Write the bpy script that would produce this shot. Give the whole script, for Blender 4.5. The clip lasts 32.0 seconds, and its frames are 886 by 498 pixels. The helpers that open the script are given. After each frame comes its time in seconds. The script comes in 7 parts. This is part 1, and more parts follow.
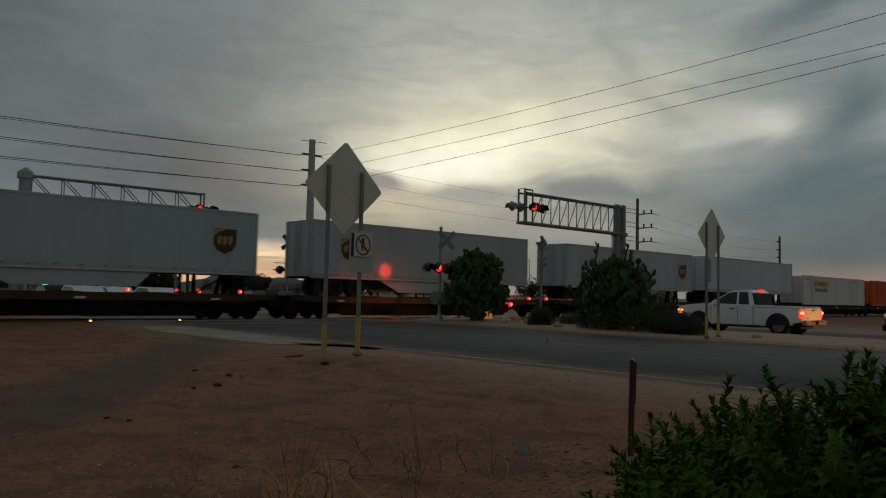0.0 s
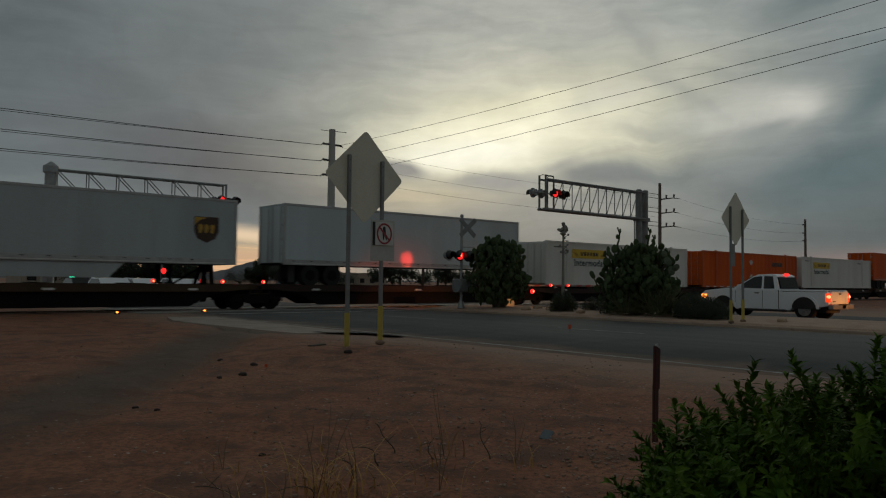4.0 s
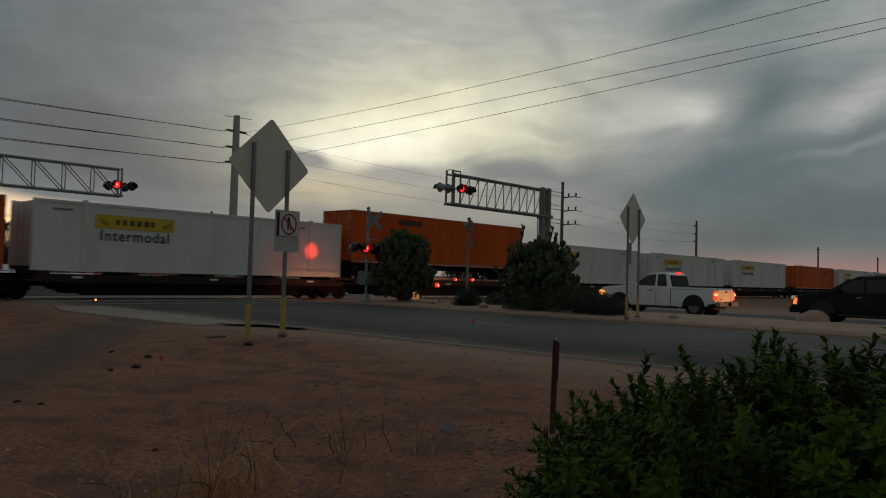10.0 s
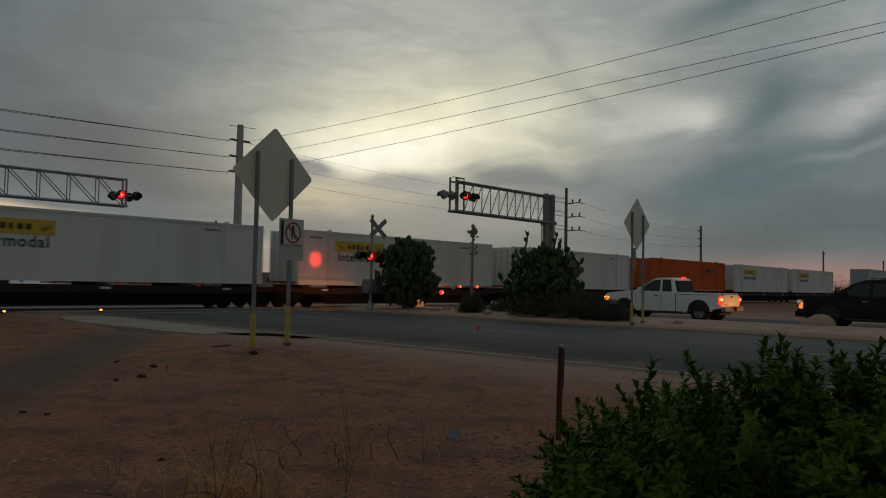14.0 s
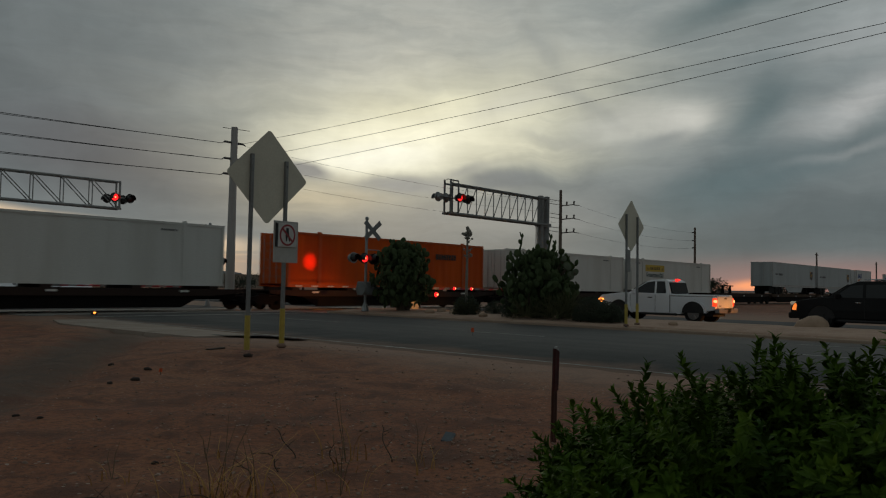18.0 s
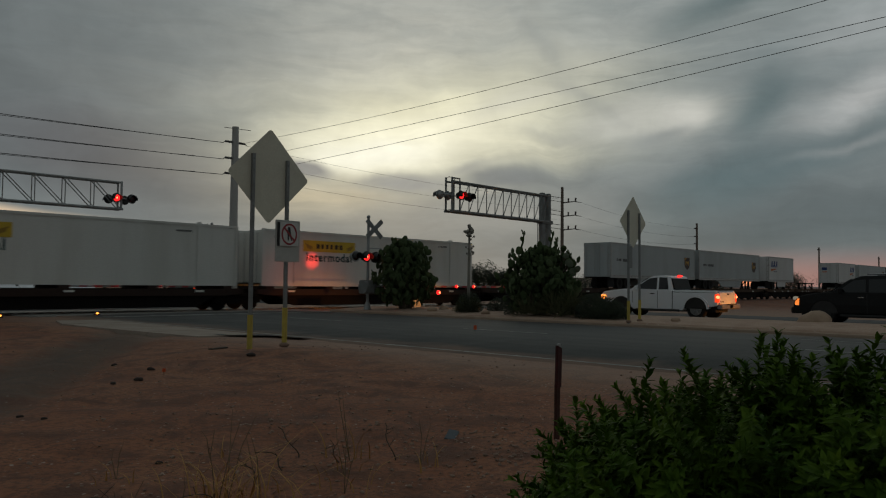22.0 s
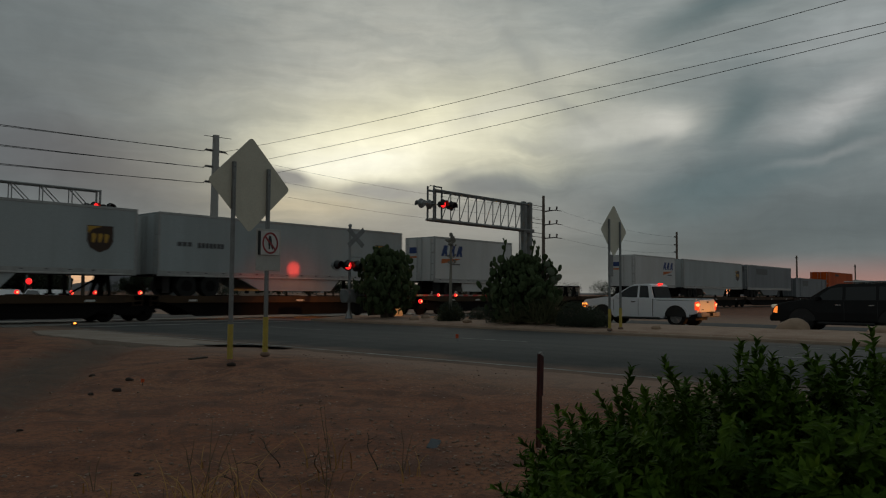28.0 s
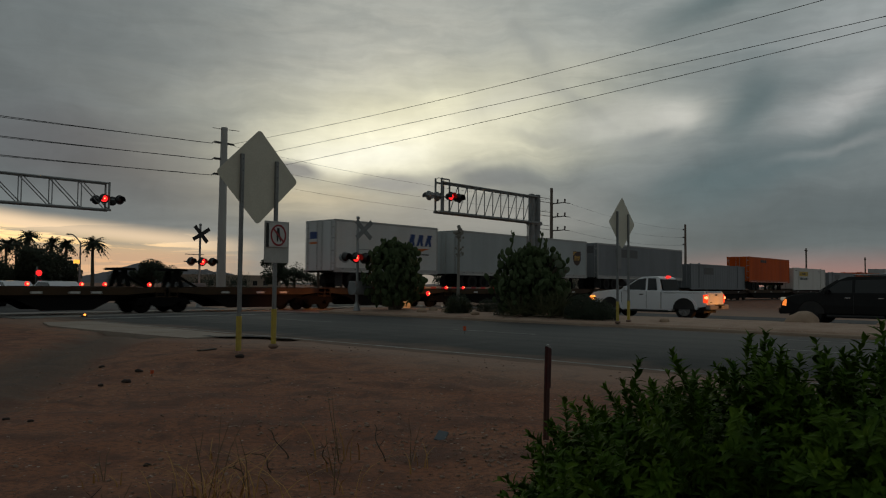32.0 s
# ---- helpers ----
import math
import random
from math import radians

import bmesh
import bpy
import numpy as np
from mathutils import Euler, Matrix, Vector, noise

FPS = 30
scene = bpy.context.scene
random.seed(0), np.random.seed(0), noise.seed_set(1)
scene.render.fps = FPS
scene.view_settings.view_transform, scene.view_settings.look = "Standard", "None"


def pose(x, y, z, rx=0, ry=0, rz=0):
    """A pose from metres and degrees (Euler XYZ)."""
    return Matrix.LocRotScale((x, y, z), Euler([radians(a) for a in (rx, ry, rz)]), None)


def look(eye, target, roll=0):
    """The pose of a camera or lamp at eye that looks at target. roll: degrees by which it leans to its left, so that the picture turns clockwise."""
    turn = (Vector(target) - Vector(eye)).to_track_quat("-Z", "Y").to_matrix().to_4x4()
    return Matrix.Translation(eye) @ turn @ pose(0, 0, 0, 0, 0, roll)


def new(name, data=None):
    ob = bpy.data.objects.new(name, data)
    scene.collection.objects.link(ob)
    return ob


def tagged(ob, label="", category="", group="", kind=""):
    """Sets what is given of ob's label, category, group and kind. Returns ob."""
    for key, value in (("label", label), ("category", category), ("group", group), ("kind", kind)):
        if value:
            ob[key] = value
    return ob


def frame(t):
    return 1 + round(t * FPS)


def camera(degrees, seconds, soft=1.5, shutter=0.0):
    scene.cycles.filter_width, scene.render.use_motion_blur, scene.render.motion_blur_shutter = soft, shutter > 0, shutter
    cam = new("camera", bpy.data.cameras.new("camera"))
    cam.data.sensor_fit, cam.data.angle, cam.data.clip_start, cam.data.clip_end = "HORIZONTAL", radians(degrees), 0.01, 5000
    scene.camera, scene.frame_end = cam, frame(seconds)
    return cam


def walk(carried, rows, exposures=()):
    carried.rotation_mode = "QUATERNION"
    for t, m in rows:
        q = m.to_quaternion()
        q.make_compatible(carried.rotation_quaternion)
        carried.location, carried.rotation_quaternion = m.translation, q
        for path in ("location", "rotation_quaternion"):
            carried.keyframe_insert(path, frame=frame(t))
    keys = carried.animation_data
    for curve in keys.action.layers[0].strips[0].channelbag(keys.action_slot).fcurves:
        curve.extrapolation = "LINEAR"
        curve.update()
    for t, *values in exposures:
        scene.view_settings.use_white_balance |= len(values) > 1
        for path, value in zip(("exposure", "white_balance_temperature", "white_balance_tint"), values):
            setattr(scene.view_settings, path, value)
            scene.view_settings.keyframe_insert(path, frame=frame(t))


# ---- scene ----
cam = camera(60.21, 32.0, soft=1.15, shutter=0.4)
EYE = (0.0, 0.0, 1.38)
PATH = [  # seconds, tilt, lean, turn
    (0.0, pose(*EYE, 93.41, -1.29, -41.83)),
    (0.5, pose(*EYE, 93.82, -1.43, -41.49)),
    (1.0, pose(*EYE, 93.96, -1.49, -41.24)),
    (1.5, pose(*EYE, 93.75, -1.17, -40.78)),
    (2.0, pose(*EYE, 93.36, -0.76, -40.61)),
    (2.5, pose(*EYE, 92.87, -0.61, -39.74)),
    (4.5, pose(*EYE, 92.22, -0.71, -40.75)),
    (5.0, pose(*EYE, 92.17, -1.39, -42.34)),
    (5.5, pose(*EYE, 92.12, -1.87, -44.59)),
    (6.0, pose(*EYE, 91.98, -2.47, -46.39)),
    (6.5, pose(*EYE, 91.77, -3.05, -47.59)),
    (7.0, pose(*EYE, 91.68, -3.04, -48.11)),
    (7.5, pose(*EYE, 91.68, -2.96, -48.32)),
    (8.0, pose(*EYE, 91.65, -2.83, -48.37)),
    (8.5, pose(*EYE, 91.71, -2.48, -48.20)),
    (9.0, pose(*EYE, 91.74, -2.23, -47.91)),
    (9.5, pose(*EYE, 91.87, -1.90, -47.56)),
    (10.0, pose(*EYE, 92.10, -1.61, -47.29)),
    (10.5, pose(*EYE, 92.49, -1.24, -47.06)),
    (11.0, pose(*EYE, 92.83, -0.87, -46.82)),
    (11.5, pose(*EYE, 93.07, -0.75, -46.60)),
    (12.0, pose(*EYE, 93.14, -0.86, -46.56)),
    (12.5, pose(*EYE, 93.14, -1.02, -46.60)),
    (13.0, pose(*EYE, 92.98, -1.17, -46.70)),
    (13.5, pose(*EYE, 92.81, -1.23, -46.85)),
    (14.0, pose(*EYE, 92.63, -1.13, -46.96)),
    (14.5, pose(*EYE, 92.58, -0.97, -47.07)),
    (16.5, pose(*EYE, 92.69, -0.74, -47.10)),
    (17.0, pose(*EYE, 92.75, -0.90, -47.26)),
    (17.5, pose(*EYE, 92.78, -1.02, -47.35)),
    (18.0, pose(*EYE, 92.80, -1.03, -47.36)),
    (18.5, pose(*EYE, 92.81, -0.91, -47.39)),
    (19.0, pose(*EYE, 92.83, -0.77, -47.28)),
    (19.5, pose(*EYE, 92.83, -0.64, -47.07)),
    (20.0, pose(*EYE, 92.87, -0.59, -46.93)),
    (20.5, pose(*EYE, 92.84, -0.70, -46.87)),
    (21.0, pose(*EYE, 92.73, -0.66, -46.92)),
    (21.5, pose(*EYE, 92.69, -0.61, -47.05)),
    (22.0, pose(*EYE, 92.64, -0.58, -47.20)),
    (22.5, pose(*EYE, 92.63, -0.55, -47.42)),
    (23.0, pose(*EYE, 92.67, -0.64, -47.78)),
    (23.5, pose(*EYE, 92.67, -0.93, -48.26)),
    (24.0, pose(*EYE, 92.61, -1.30, -48.75)),
    (24.5, pose(*EYE, 92.51, -1.59, -49.06)),
    (25.0, pose(*EYE, 92.43, -1.48, -49.08)),
    (25.5, pose(*EYE, 92.48, -1.28, -48.98)),
    (27.5, pose(*EYE, 92.97, -0.58, -48.49)),
    (28.0, pose(*EYE, 93.30, -0.43, -48.56)),
    (28.5, pose(*EYE, 93.39, -0.38, -48.53)),
    (29.0, pose(*EYE, 93.32, -0.33, -48.41)),
    (29.5, pose(*EYE, 93.18, -0.31, -48.21)),
    (30.0, pose(*EYE, 93.11, -0.30, -48.08)),
    (30.5, pose(*EYE, 93.04, -0.26, -48.06)),
    (31.0, pose(*EYE, 92.94, -0.40, -48.09)),
    (31.5, pose(*EYE, 92.85, -0.55, -48.05)),
    (32.0, pose(*EYE, 92.72, -0.52, -47.98)),
]
walk(cam, PATH)

# ---- world, sun ----
world = bpy.data.worlds.new("dusk_sky")
scene.world = world
world.use_nodes = True


class Nodes:
    """Short calls for node trees."""

    def __init__(self, tree):
        self.tree = tree
        tree.nodes.clear()

    def add(self, kind):
        return self.tree.nodes.new(kind)

    def put(self, socket, v):
        if isinstance(v, bpy.types.NodeSocket):
            self.tree.links.new(v, socket)
        elif v is not None:
            if socket.type == "RGBA" and len(v) == 3:
                v = (*v, 1)
            socket.default_value = v

    def math(self, op, a, b=None, c=None, clamp=False):
        n = self.add("ShaderNodeMath")
        n.operation, n.use_clamp = op, clamp
        for s, v in zip(n.inputs, (a, b, c)):
            self.put(s, v)
        return n.outputs[0]

    def vec(self, op, a, b=None, out=0):
        n = self.add("ShaderNodeVectorMath")
        n.operation = op
        self.put(n.inputs[0], a)
        if b is not None:
            self.put(n.inputs[1], b)
        return n.outputs[out]

    def mix(self, f, a, b, blend="MIX"):
        n = self.add("ShaderNodeMix")
        n.data_type, n.blend_type = "RGBA", blend
        self.put(n.inputs[0], f), self.put(n.inputs[6], a), self.put(n.inputs[7], b)
        return n.outputs[2]

    def noise(self, v, scale, detail=4.0, rough=0.55, distort=0.0):
        n = self.add("ShaderNodeTexNoise")
        self.put(n.inputs["Vector"], v)
        n.inputs["Scale"].default_value, n.inputs["Detail"].default_value = scale, detail
        n.inputs["Roughness"].default_value, n.inputs["Distortion"].default_value = rough, distort
        return n.outputs[0]

    def ramp(self, f, stops):
        n = self.add("ShaderNodeMapRange")
        n.interpolation_type = "SMOOTHSTEP"
        self.put(n.inputs[0], f)
        for k, v in zip((1, 2, 3, 4), stops):
            self.put(n.inputs[k], v)
        return n.outputs[0]


def heading(az, el):
    """The unit vector at az degrees clockwise from +y, el degrees up."""
    a, e = radians(az), radians(el)
    return Vector((math.sin(a) * math.cos(e), math.cos(a) * math.cos(e), math.sin(e)))


SUN_AZ, SUN_EL = 43.5, 9.5


def build_sky():
    N = Nodes(world.node_tree)
    way = N.vec("NORMALIZE", N.add("ShaderNodeTexCoord").outputs["Generated"])
    up = N.add("ShaderNodeSeparateXYZ")
    N.put(up.inputs[0], way)
    el = up.outputs[2]
    sun = N.vec("DOT_PRODUCT", way, heading(SUN_AZ, SUN_EL), out=1)
    # bearing and height in degrees, stirred so that cloud edges curl
    bearing0 = N.math("MULTIPLY", N.math("ARCTAN2", up.outputs[0], up.outputs[1]), 57.2958)
    height0 = N.math("MULTIPLY", N.math("ARCSINE", el), 57.2958)
    stir_a, stir_b = N.noise(way, 6.0, 4, 0.5, 0.5), N.noise(N.vec("ADD", way, (7.3, 2.1, 4.4)), 7.0, 4, 0.5, 0.5)
    bearing = N.math("ADD", bearing0, N.math("MULTIPLY", N.math("SUBTRACT", stir_a, 0.5), 4.6))
    height = N.math("ADD", height0, N.math("MULTIPLY", N.math("SUBTRACT", stir_b, 0.5), 2.3))
    # streaks drawn out along the wind, rising to the east
    flat = N.add("ShaderNodeCombineXYZ")
    N.put(flat.inputs[0], bearing), N.put(flat.inputs[1], height)
    turn = N.add("ShaderNodeMapping")
    N.put(turn.inputs[0], flat.outputs[0])
    turn.inputs["Rotation"].default_value = (0, 0, radians(-14))
    turn.inputs["Scale"].default_value = (0.030, 0.15, 1.0)
    big = N.noise(turn.outputs[0], 1.6, 4, 0.5, 0.4)
    fine = N.noise(turn.outputs[0], 5.5, 6, 0.6, 0.5)
    veil = N.ramp(N.math("ADD", N.math("MULTIPLY", big, 0.6), N.math("MULTIPLY", fine, 0.4)), (0.36, 0.64, 0.0, 1.0))

    def bank(az, e, wa, we, tilt, colour, amount, under, ragged=0.3, firm=1.0):
        """Lays a soft bank of cloud at a bearing and height over what is under it."""
        c, s_ = math.cos(radians(tilt)), math.sin(radians(tilt))
        da, de = N.math("SUBTRACT", bearing, az), N.math("SUBTRACT", height, e)
        u = N.math("DIVIDE", N.math("ADD", N.math("MULTIPLY", da, c), N.math("MULTIPLY", de, s_)), wa)
        v = N.math("DIVIDE", N.math("SUBTRACT", N.math("MULTIPLY", de, c), N.math("MULTIPLY", da, s_)), we)
        q = N.math("ADD", N.math("MULTIPLY", u, u), N.math("MULTIPLY", v, v))
        if firm > 1:
            q = N.math("POWER", q, firm)
        f = N.math("MULTIPLY", N.math("POWER", 2.718, N.math("MULTIPLY", q, -1.0)), amount)
        f = N.math("MULTIPLY", f, N.math("ADD", 1.0 - ragged, N.math("MULTIPLY", veil, 2 * ragged)), clamp=True)
        return N.mix(f, under, colour)

    high = N.ramp(el, (0.0, 0.40, 0.0, 1.0))
    base = N.mix(N.ramp(el, (0.42, 0.75, 0.0, 1.0)), N.mix(high, (0.175, 0.198, 0.205), (0.225, 0.255, 0.255)), (0.150, 0.168, 0.168))
    cloud = N.mix(N.math("MULTIPLY", veil, 0.8), N.mix(1.0, base, (0.82, 0.85, 0.86), "MULTIPLY"), N.mix(1.0, base, (1.16, 1.15, 1.12), "MULTIPLY"))
    teal = (0.092, 0.132, 0.143)
    banks = [
        (9, 16, 13, 10, 0, (0.100, 0.119, 0.124), 0.9, 0.2, 1),
        (24, 16, 13, 7, 8, (0.133, 0.150, 0.153), 0.85, 0.2, 1), (25, 8.6, 11.5, 3.2, -4, (0.094, 0.095, 0.104), 0.93, 0.10, 1.2),
        (43, 16.5, 13, 6, 6, (0.47, 0.470, 0.415), 0.87, 0.25, 1), (59, 17.5, 9, 2.2, 14, (0.335, 0.355, 0.34), 0.7, 0.35, 1),
        (70, 4.4, 17, 3.4, 3, (0.098, 0.121, 0.128), 0.95, 0.08, 1.3), (69, 7.9, 10, 1.9, 17, teal, 0.9, 0.15, 1.5),
        (70.2, 13.2, 3.6, 1.7, 60, (0.097, 0.138, 0.147), 0.95, 0.10, 1.3), (69.5, 20.2, 7.0, 1.2, 18, (0.095, 0.135, 0.142), 0.85, 0.2, 1.3),
        (77, 17.5, 7.0, 2.0, 15, (0.30, 0.325, 0.325), 0.8, 0.25, 1), (76.6, 13.0, 4.6, 1.35, 28, (0.42, 0.43, 0.42), 0.9, 0.2, 1.1),
        (76.3, 9.6, 4.0, 0.38, 13, (0.27, 0.29, 0.29), 0.6, 0.2, 1.1),
        (46, 12.0, 12, 3.6, 8, (0.74, 0.715, 0.52), 0.97, 0.18, 1),
        (61.8, 12.0, 4.6, 1.9, 8, (0.46, 0.465, 0.415), 0.9, 0.25, 1.3), (64.6, 12.0, 1.9, 1.05, 20, (0.53, 0.53, 0.48), 0.9, 0.2, 1.4),
        (62.6, 10.5, 2.4, 0.55, 14, (0.235, 0.255, 0.250), 0.75, 0.25, 1.2), (53, 13.4, 6, 1.1, 22, (0.52, 0.515, 0.43), 0.65, 0.4, 1),
        (54.4, 17.6, 3.4, 0.55, -52, (0.24, 0.26, 0.255), 0.30, 0.3, 1), (57.4, 13.6, 3.4, 0.50, -32, (0.27, 0.285, 0.27), 0.40, 0.3, 1),
        (52, 10.0, 5.5, 1.2, -3, (0.68, 0.66, 0.50), 0.85, 0.35, 1.3), (56.4, 10.7, 3.0, 0.36, -10, (0.36, 0.365, 0.32), 0.65, 0.3, 1.2),
        (44, 10.5, 8.5, 1.9, 6, (0.92, 0.89, 0.68), 0.95, 0.2, 1.2), (42.3, 9.7, 4.6, 1.0, 4, (1.0, 0.985, 0.82), 1.0, 0.2, 1.3),
        (38.5, 6.4, 5.5, 1.3, 0, (0.56, 0.49, 0.34), 0.85, 0.35, 1), (50, 5.2, 10, 1.7, 0, (0.265, 0.275, 0.262), 0.85, 0.25, 1),
        (44.4, 7.7, 3.4, 0.6, 0, (0.27, 0.28, 0.272), 0.75, 0.35, 1.6), (37.4, 8.4, 1.8, 0.6, -8, (0.25, 0.255, 0.245), 0.9, 0.3, 1.6),
        (52.0, 8.0, 3.2, 0.75, -4, (0.150, 0.170, 0.180), 0.95, 0.25, 1.8), (49, 8.75, 2.6, 0.3, 10, (0.30, 0.31, 0.29), 0.7, 0.3, 1),
        (50.6, 7.0, 1.6, 0.3, 4, (0.40, 0.40, 0.35), 0.6, 0.3, 1),
    ]
    for az, e, wa, we, tilt, colour, amount, ragged, firm in banks:
        cloud = bank(az, e, wa, we, tilt, colour, amount, cloud, ragged, firm)
    # small mottling of the cloud deck
    wind = N.add("ShaderNodeMapping")
    N.put(wind.inputs[0], flat.outputs[0])
    wind.inputs["Rotation"].default_value = (0, 0, radians(-20))
    wind.inputs["Scale"].default_value = (0.065, 0.34, 1.0)
    wisp = N.ramp(N.noise(wind.outputs[0], 1.7, 8, 0.62, 0.6), (0.30, 0.70, 0.94, 1.06))
    mottle = N.math("MULTIPLY", wisp, N.ramp(N.noise(way, 16.0, 6, 0.6, 0.8), (0.30, 0.70, 0.96, 1.04)))
    cloud = N.mix(1.0, cloud, N.vec("SCALE", (1.0, 1.0, 1.0)), "MULTIPLY")
    N.put(cloud.node.inputs[7].links[0].from_node.inputs[3], mottle)
    # the sky away from the sun has gone dim
    dim = N.ramp(sun, (-0.3, 0.80, 0.70, 1.0))
    cloud = N.mix(1.0, cloud, N.vec("SCALE", (1.0, 1.0, 1.0)), "MULTIPLY")
    N.put(cloud.node.inputs[7].links[0].from_node.inputs[3], dim)
    # sunset band low down, strongest west of the sun
    rim = N.math("ADD", el, N.math("MULTIPLY", N.math("SUBTRACT", bearing, 19.0), 0.0016))
    low = N.math("SUBTRACT", 1.0, N.ramp(rim, (0.068, 0.086, 0.0, 1.0)))
    west = N.vec("DOT_PRODUCT", way, heading(21, 2), out=1)
    west = N.ramp(west, (0.968, 0.995, 0.0, 1.0))
    bars = N.add("ShaderNodeMapping")
    N.put(bars.inputs[0], way)
    bars.inputs["Scale"].default_value = (4.0, 4.0, 40.0)
    streak = N.ramp(N.noise(bars.outputs[0], 1.5, 8, 0.65, 0.9), (0.41, 0.53, 0.28, 1.0))
    # under the lit bars a plain peach haze
    under_bars = N.math("SUBTRACT", 1.0, N.ramp(el, (0.030, 0.058, 0.0, 1.0)))
    streak = N.math("MAXIMUM", streak, N.math("MULTIPLY", under_bars, 0.72))
    lip = N.ramp(rim, (0.050, 0.068, 0.0, 1.0))
    streak = N.math("MAXIMUM", streak, N.math("MULTIPLY", lip, 0.75))
    gold = N.math("MULTIPLY", N.math("MULTIPLY", low, west), streak, clamp=True)
    cloud = N.mix(N.math("MULTIPLY", gold, 0.95), cloud, N.mix(lip, N.mix(under_bars, (1.40, 0.95, 0.40), (0.74, 0.445, 0.25)), (0.95, 0.70, 0.45)))
    east = N.vec("DOT_PRODUCT", way, heading(78, 1.2), out=1)
    pink = N.math("MULTIPLY", N.ramp(east, (0.955, 0.999, 0.0, 1.0)), N.math("SUBTRACT", 1.0, N.ramp(el, (0.008, 0.055, 0.0, 1.0))))
    cloud = N.mix(N.math("MULTIPLY", pink, 0.75), cloud, (0.38, 0.185, 0.155))
    cloud = bank(68.9, 0.35, 1.5, 0.42, 0, (0.95, 0.36, 0.17), 0.85, cloud, 0.3, 1.2)
    sky = N.add("ShaderNodeTexSky")
    sky.sky_type, sky.sun_disc, sky.sun_elevation, sky.sun_rotation = "NISHITA", False, radians(SUN_EL), radians(SUN_AZ)
    back, clear, out = N.add("ShaderNodeBackground"), N.add("ShaderNodeBackground"), N.add("ShaderNodeOutputWorld")
    N.put(back.inputs[0], cloud), N.put(back.inputs[1], 1.0)
    N.put(clear.inputs[0], sky.outputs[0]), N.put(clear.inputs[1], 0.0015)
    both = N.add("ShaderNodeAddShader")
    N.put(both.inputs[0], back.outputs[0]), N.put(both.inputs[1], clear.outputs[0])
    N.put(out.inputs[0], both.outputs[0])


build_sky()
sun_data = bpy.data.lights.new("sun", "SUN")
sun_data.energy, sun_data.angle, sun_data.color = 0.12, radians(25), (1.0, 0.9, 0.72)
sun_lamp = new("sun", sun_data)
sun_lamp.matrix_basis = look(heading(SUN_AZ, SUN_EL) * 50, (0, 0, 0))


def spot(name, eye, target, watts, degrees, colour, soft=0.6, radius=0.08):
    d = bpy.data.lights.new(name, "SPOT")
    d.energy, d.spot_size, d.spot_blend, d.color, d.shadow_soft_size = watts, radians(degrees), soft, colour, radius
    ob = new(name, d)
    ob.matrix_basis = look(eye, target)
    return ob


# ---- materials ----
def material(name, colour, rough=0.6, metal=0.0, second=None, scale=3.0, amount=0.6, grain=40.0, bump=0.0, streak=0.0,
             fleck=None, emit=None, power=0.0, vary=0.0, coat=0.0, cells=0.0, shine=0.5):
    """A surface with two scales of variation: broad stains towards `second`, fine grain, and relief."""
    m = bpy.data.materials.new(name)
    m.use_nodes = True
    N = Nodes(m.node_tree)
    out, b = N.add("ShaderNodeOutputMaterial"), N.add("ShaderNodeBsdfPrincipled")
    N.put(out.inputs[0], b.outputs[0])
    place = N.add("ShaderNodeTexCoord").outputs["Object"]
    second = second or tuple(c * 0.7 for c in colour)
    if streak:
        mp = N.add("ShaderNodeMapping")
        N.put(mp.inputs[0], place)
        mp.inputs["Scale"].default_value = (1, 1, streak)
        broad = N.noise(mp.outputs[0], scale, 5, 0.6, 0.3)
    else:
        broad = N.noise(place, scale, 5, 0.6, 0.4)
    fine = N.noise(place, grain, 3, 0.6)
    mask = N.math("MULTIPLY", N.ramp(broad, (0.38, 0.68, 0.0, 1.0)), amount)
    col = N.mix(mask, colour, second)
    col = N.mix(N.math("MULTIPLY", N.ramp(fine, (0.3, 0.7, 0.0, 1.0)), 0.35), col, tuple(c * 0.72 for c in colour))
    if fleck:
        v = N.add("ShaderNodeTexVoronoi")
        N.put(v.inputs["Vector"], place)
        v.inputs["Scale"].default_value = cells or 60.0
        col = N.mix(N.math("LESS_THAN", v.outputs[0], 0.22), col, fleck)
    if vary:
        r = N.add("ShaderNodeObjectInfo").outputs["Random"]
        col = N.mix(N.math("MULTIPLY", r, vary), col, second)
    N.put(b.inputs["Base Color"], col)
    N.put(b.inputs["Roughness"], N.math("ADD", N.math("MULTIPLY", fine, 0.16), rough - 0.08, clamp=True))
    b.inputs["Metallic"].default_value = metal
    b.inputs["Specular IOR Level"].default_value = shine
    if coat:
        b.inputs["Coat Weight"].default_value, b.inputs["Coat Roughness"].default_value = coat, 0.06
    if bump:
        n = N.add("ShaderNodeBump")
        n.inputs["Strength"].default_value, n.inputs["Distance"].default_value = min(1.0, bump), 0.02
        N.put(n.inputs["Height"], N.math("ADD", N.math("MULTIPLY", fine, 0.5), broad))
        N.put(b.inputs["Normal"], n.outputs[0])
    if emit:
        N.put(b.inputs["Emission Color"], emit)
        b.inputs["Emission Strength"].default_value = power
    return m


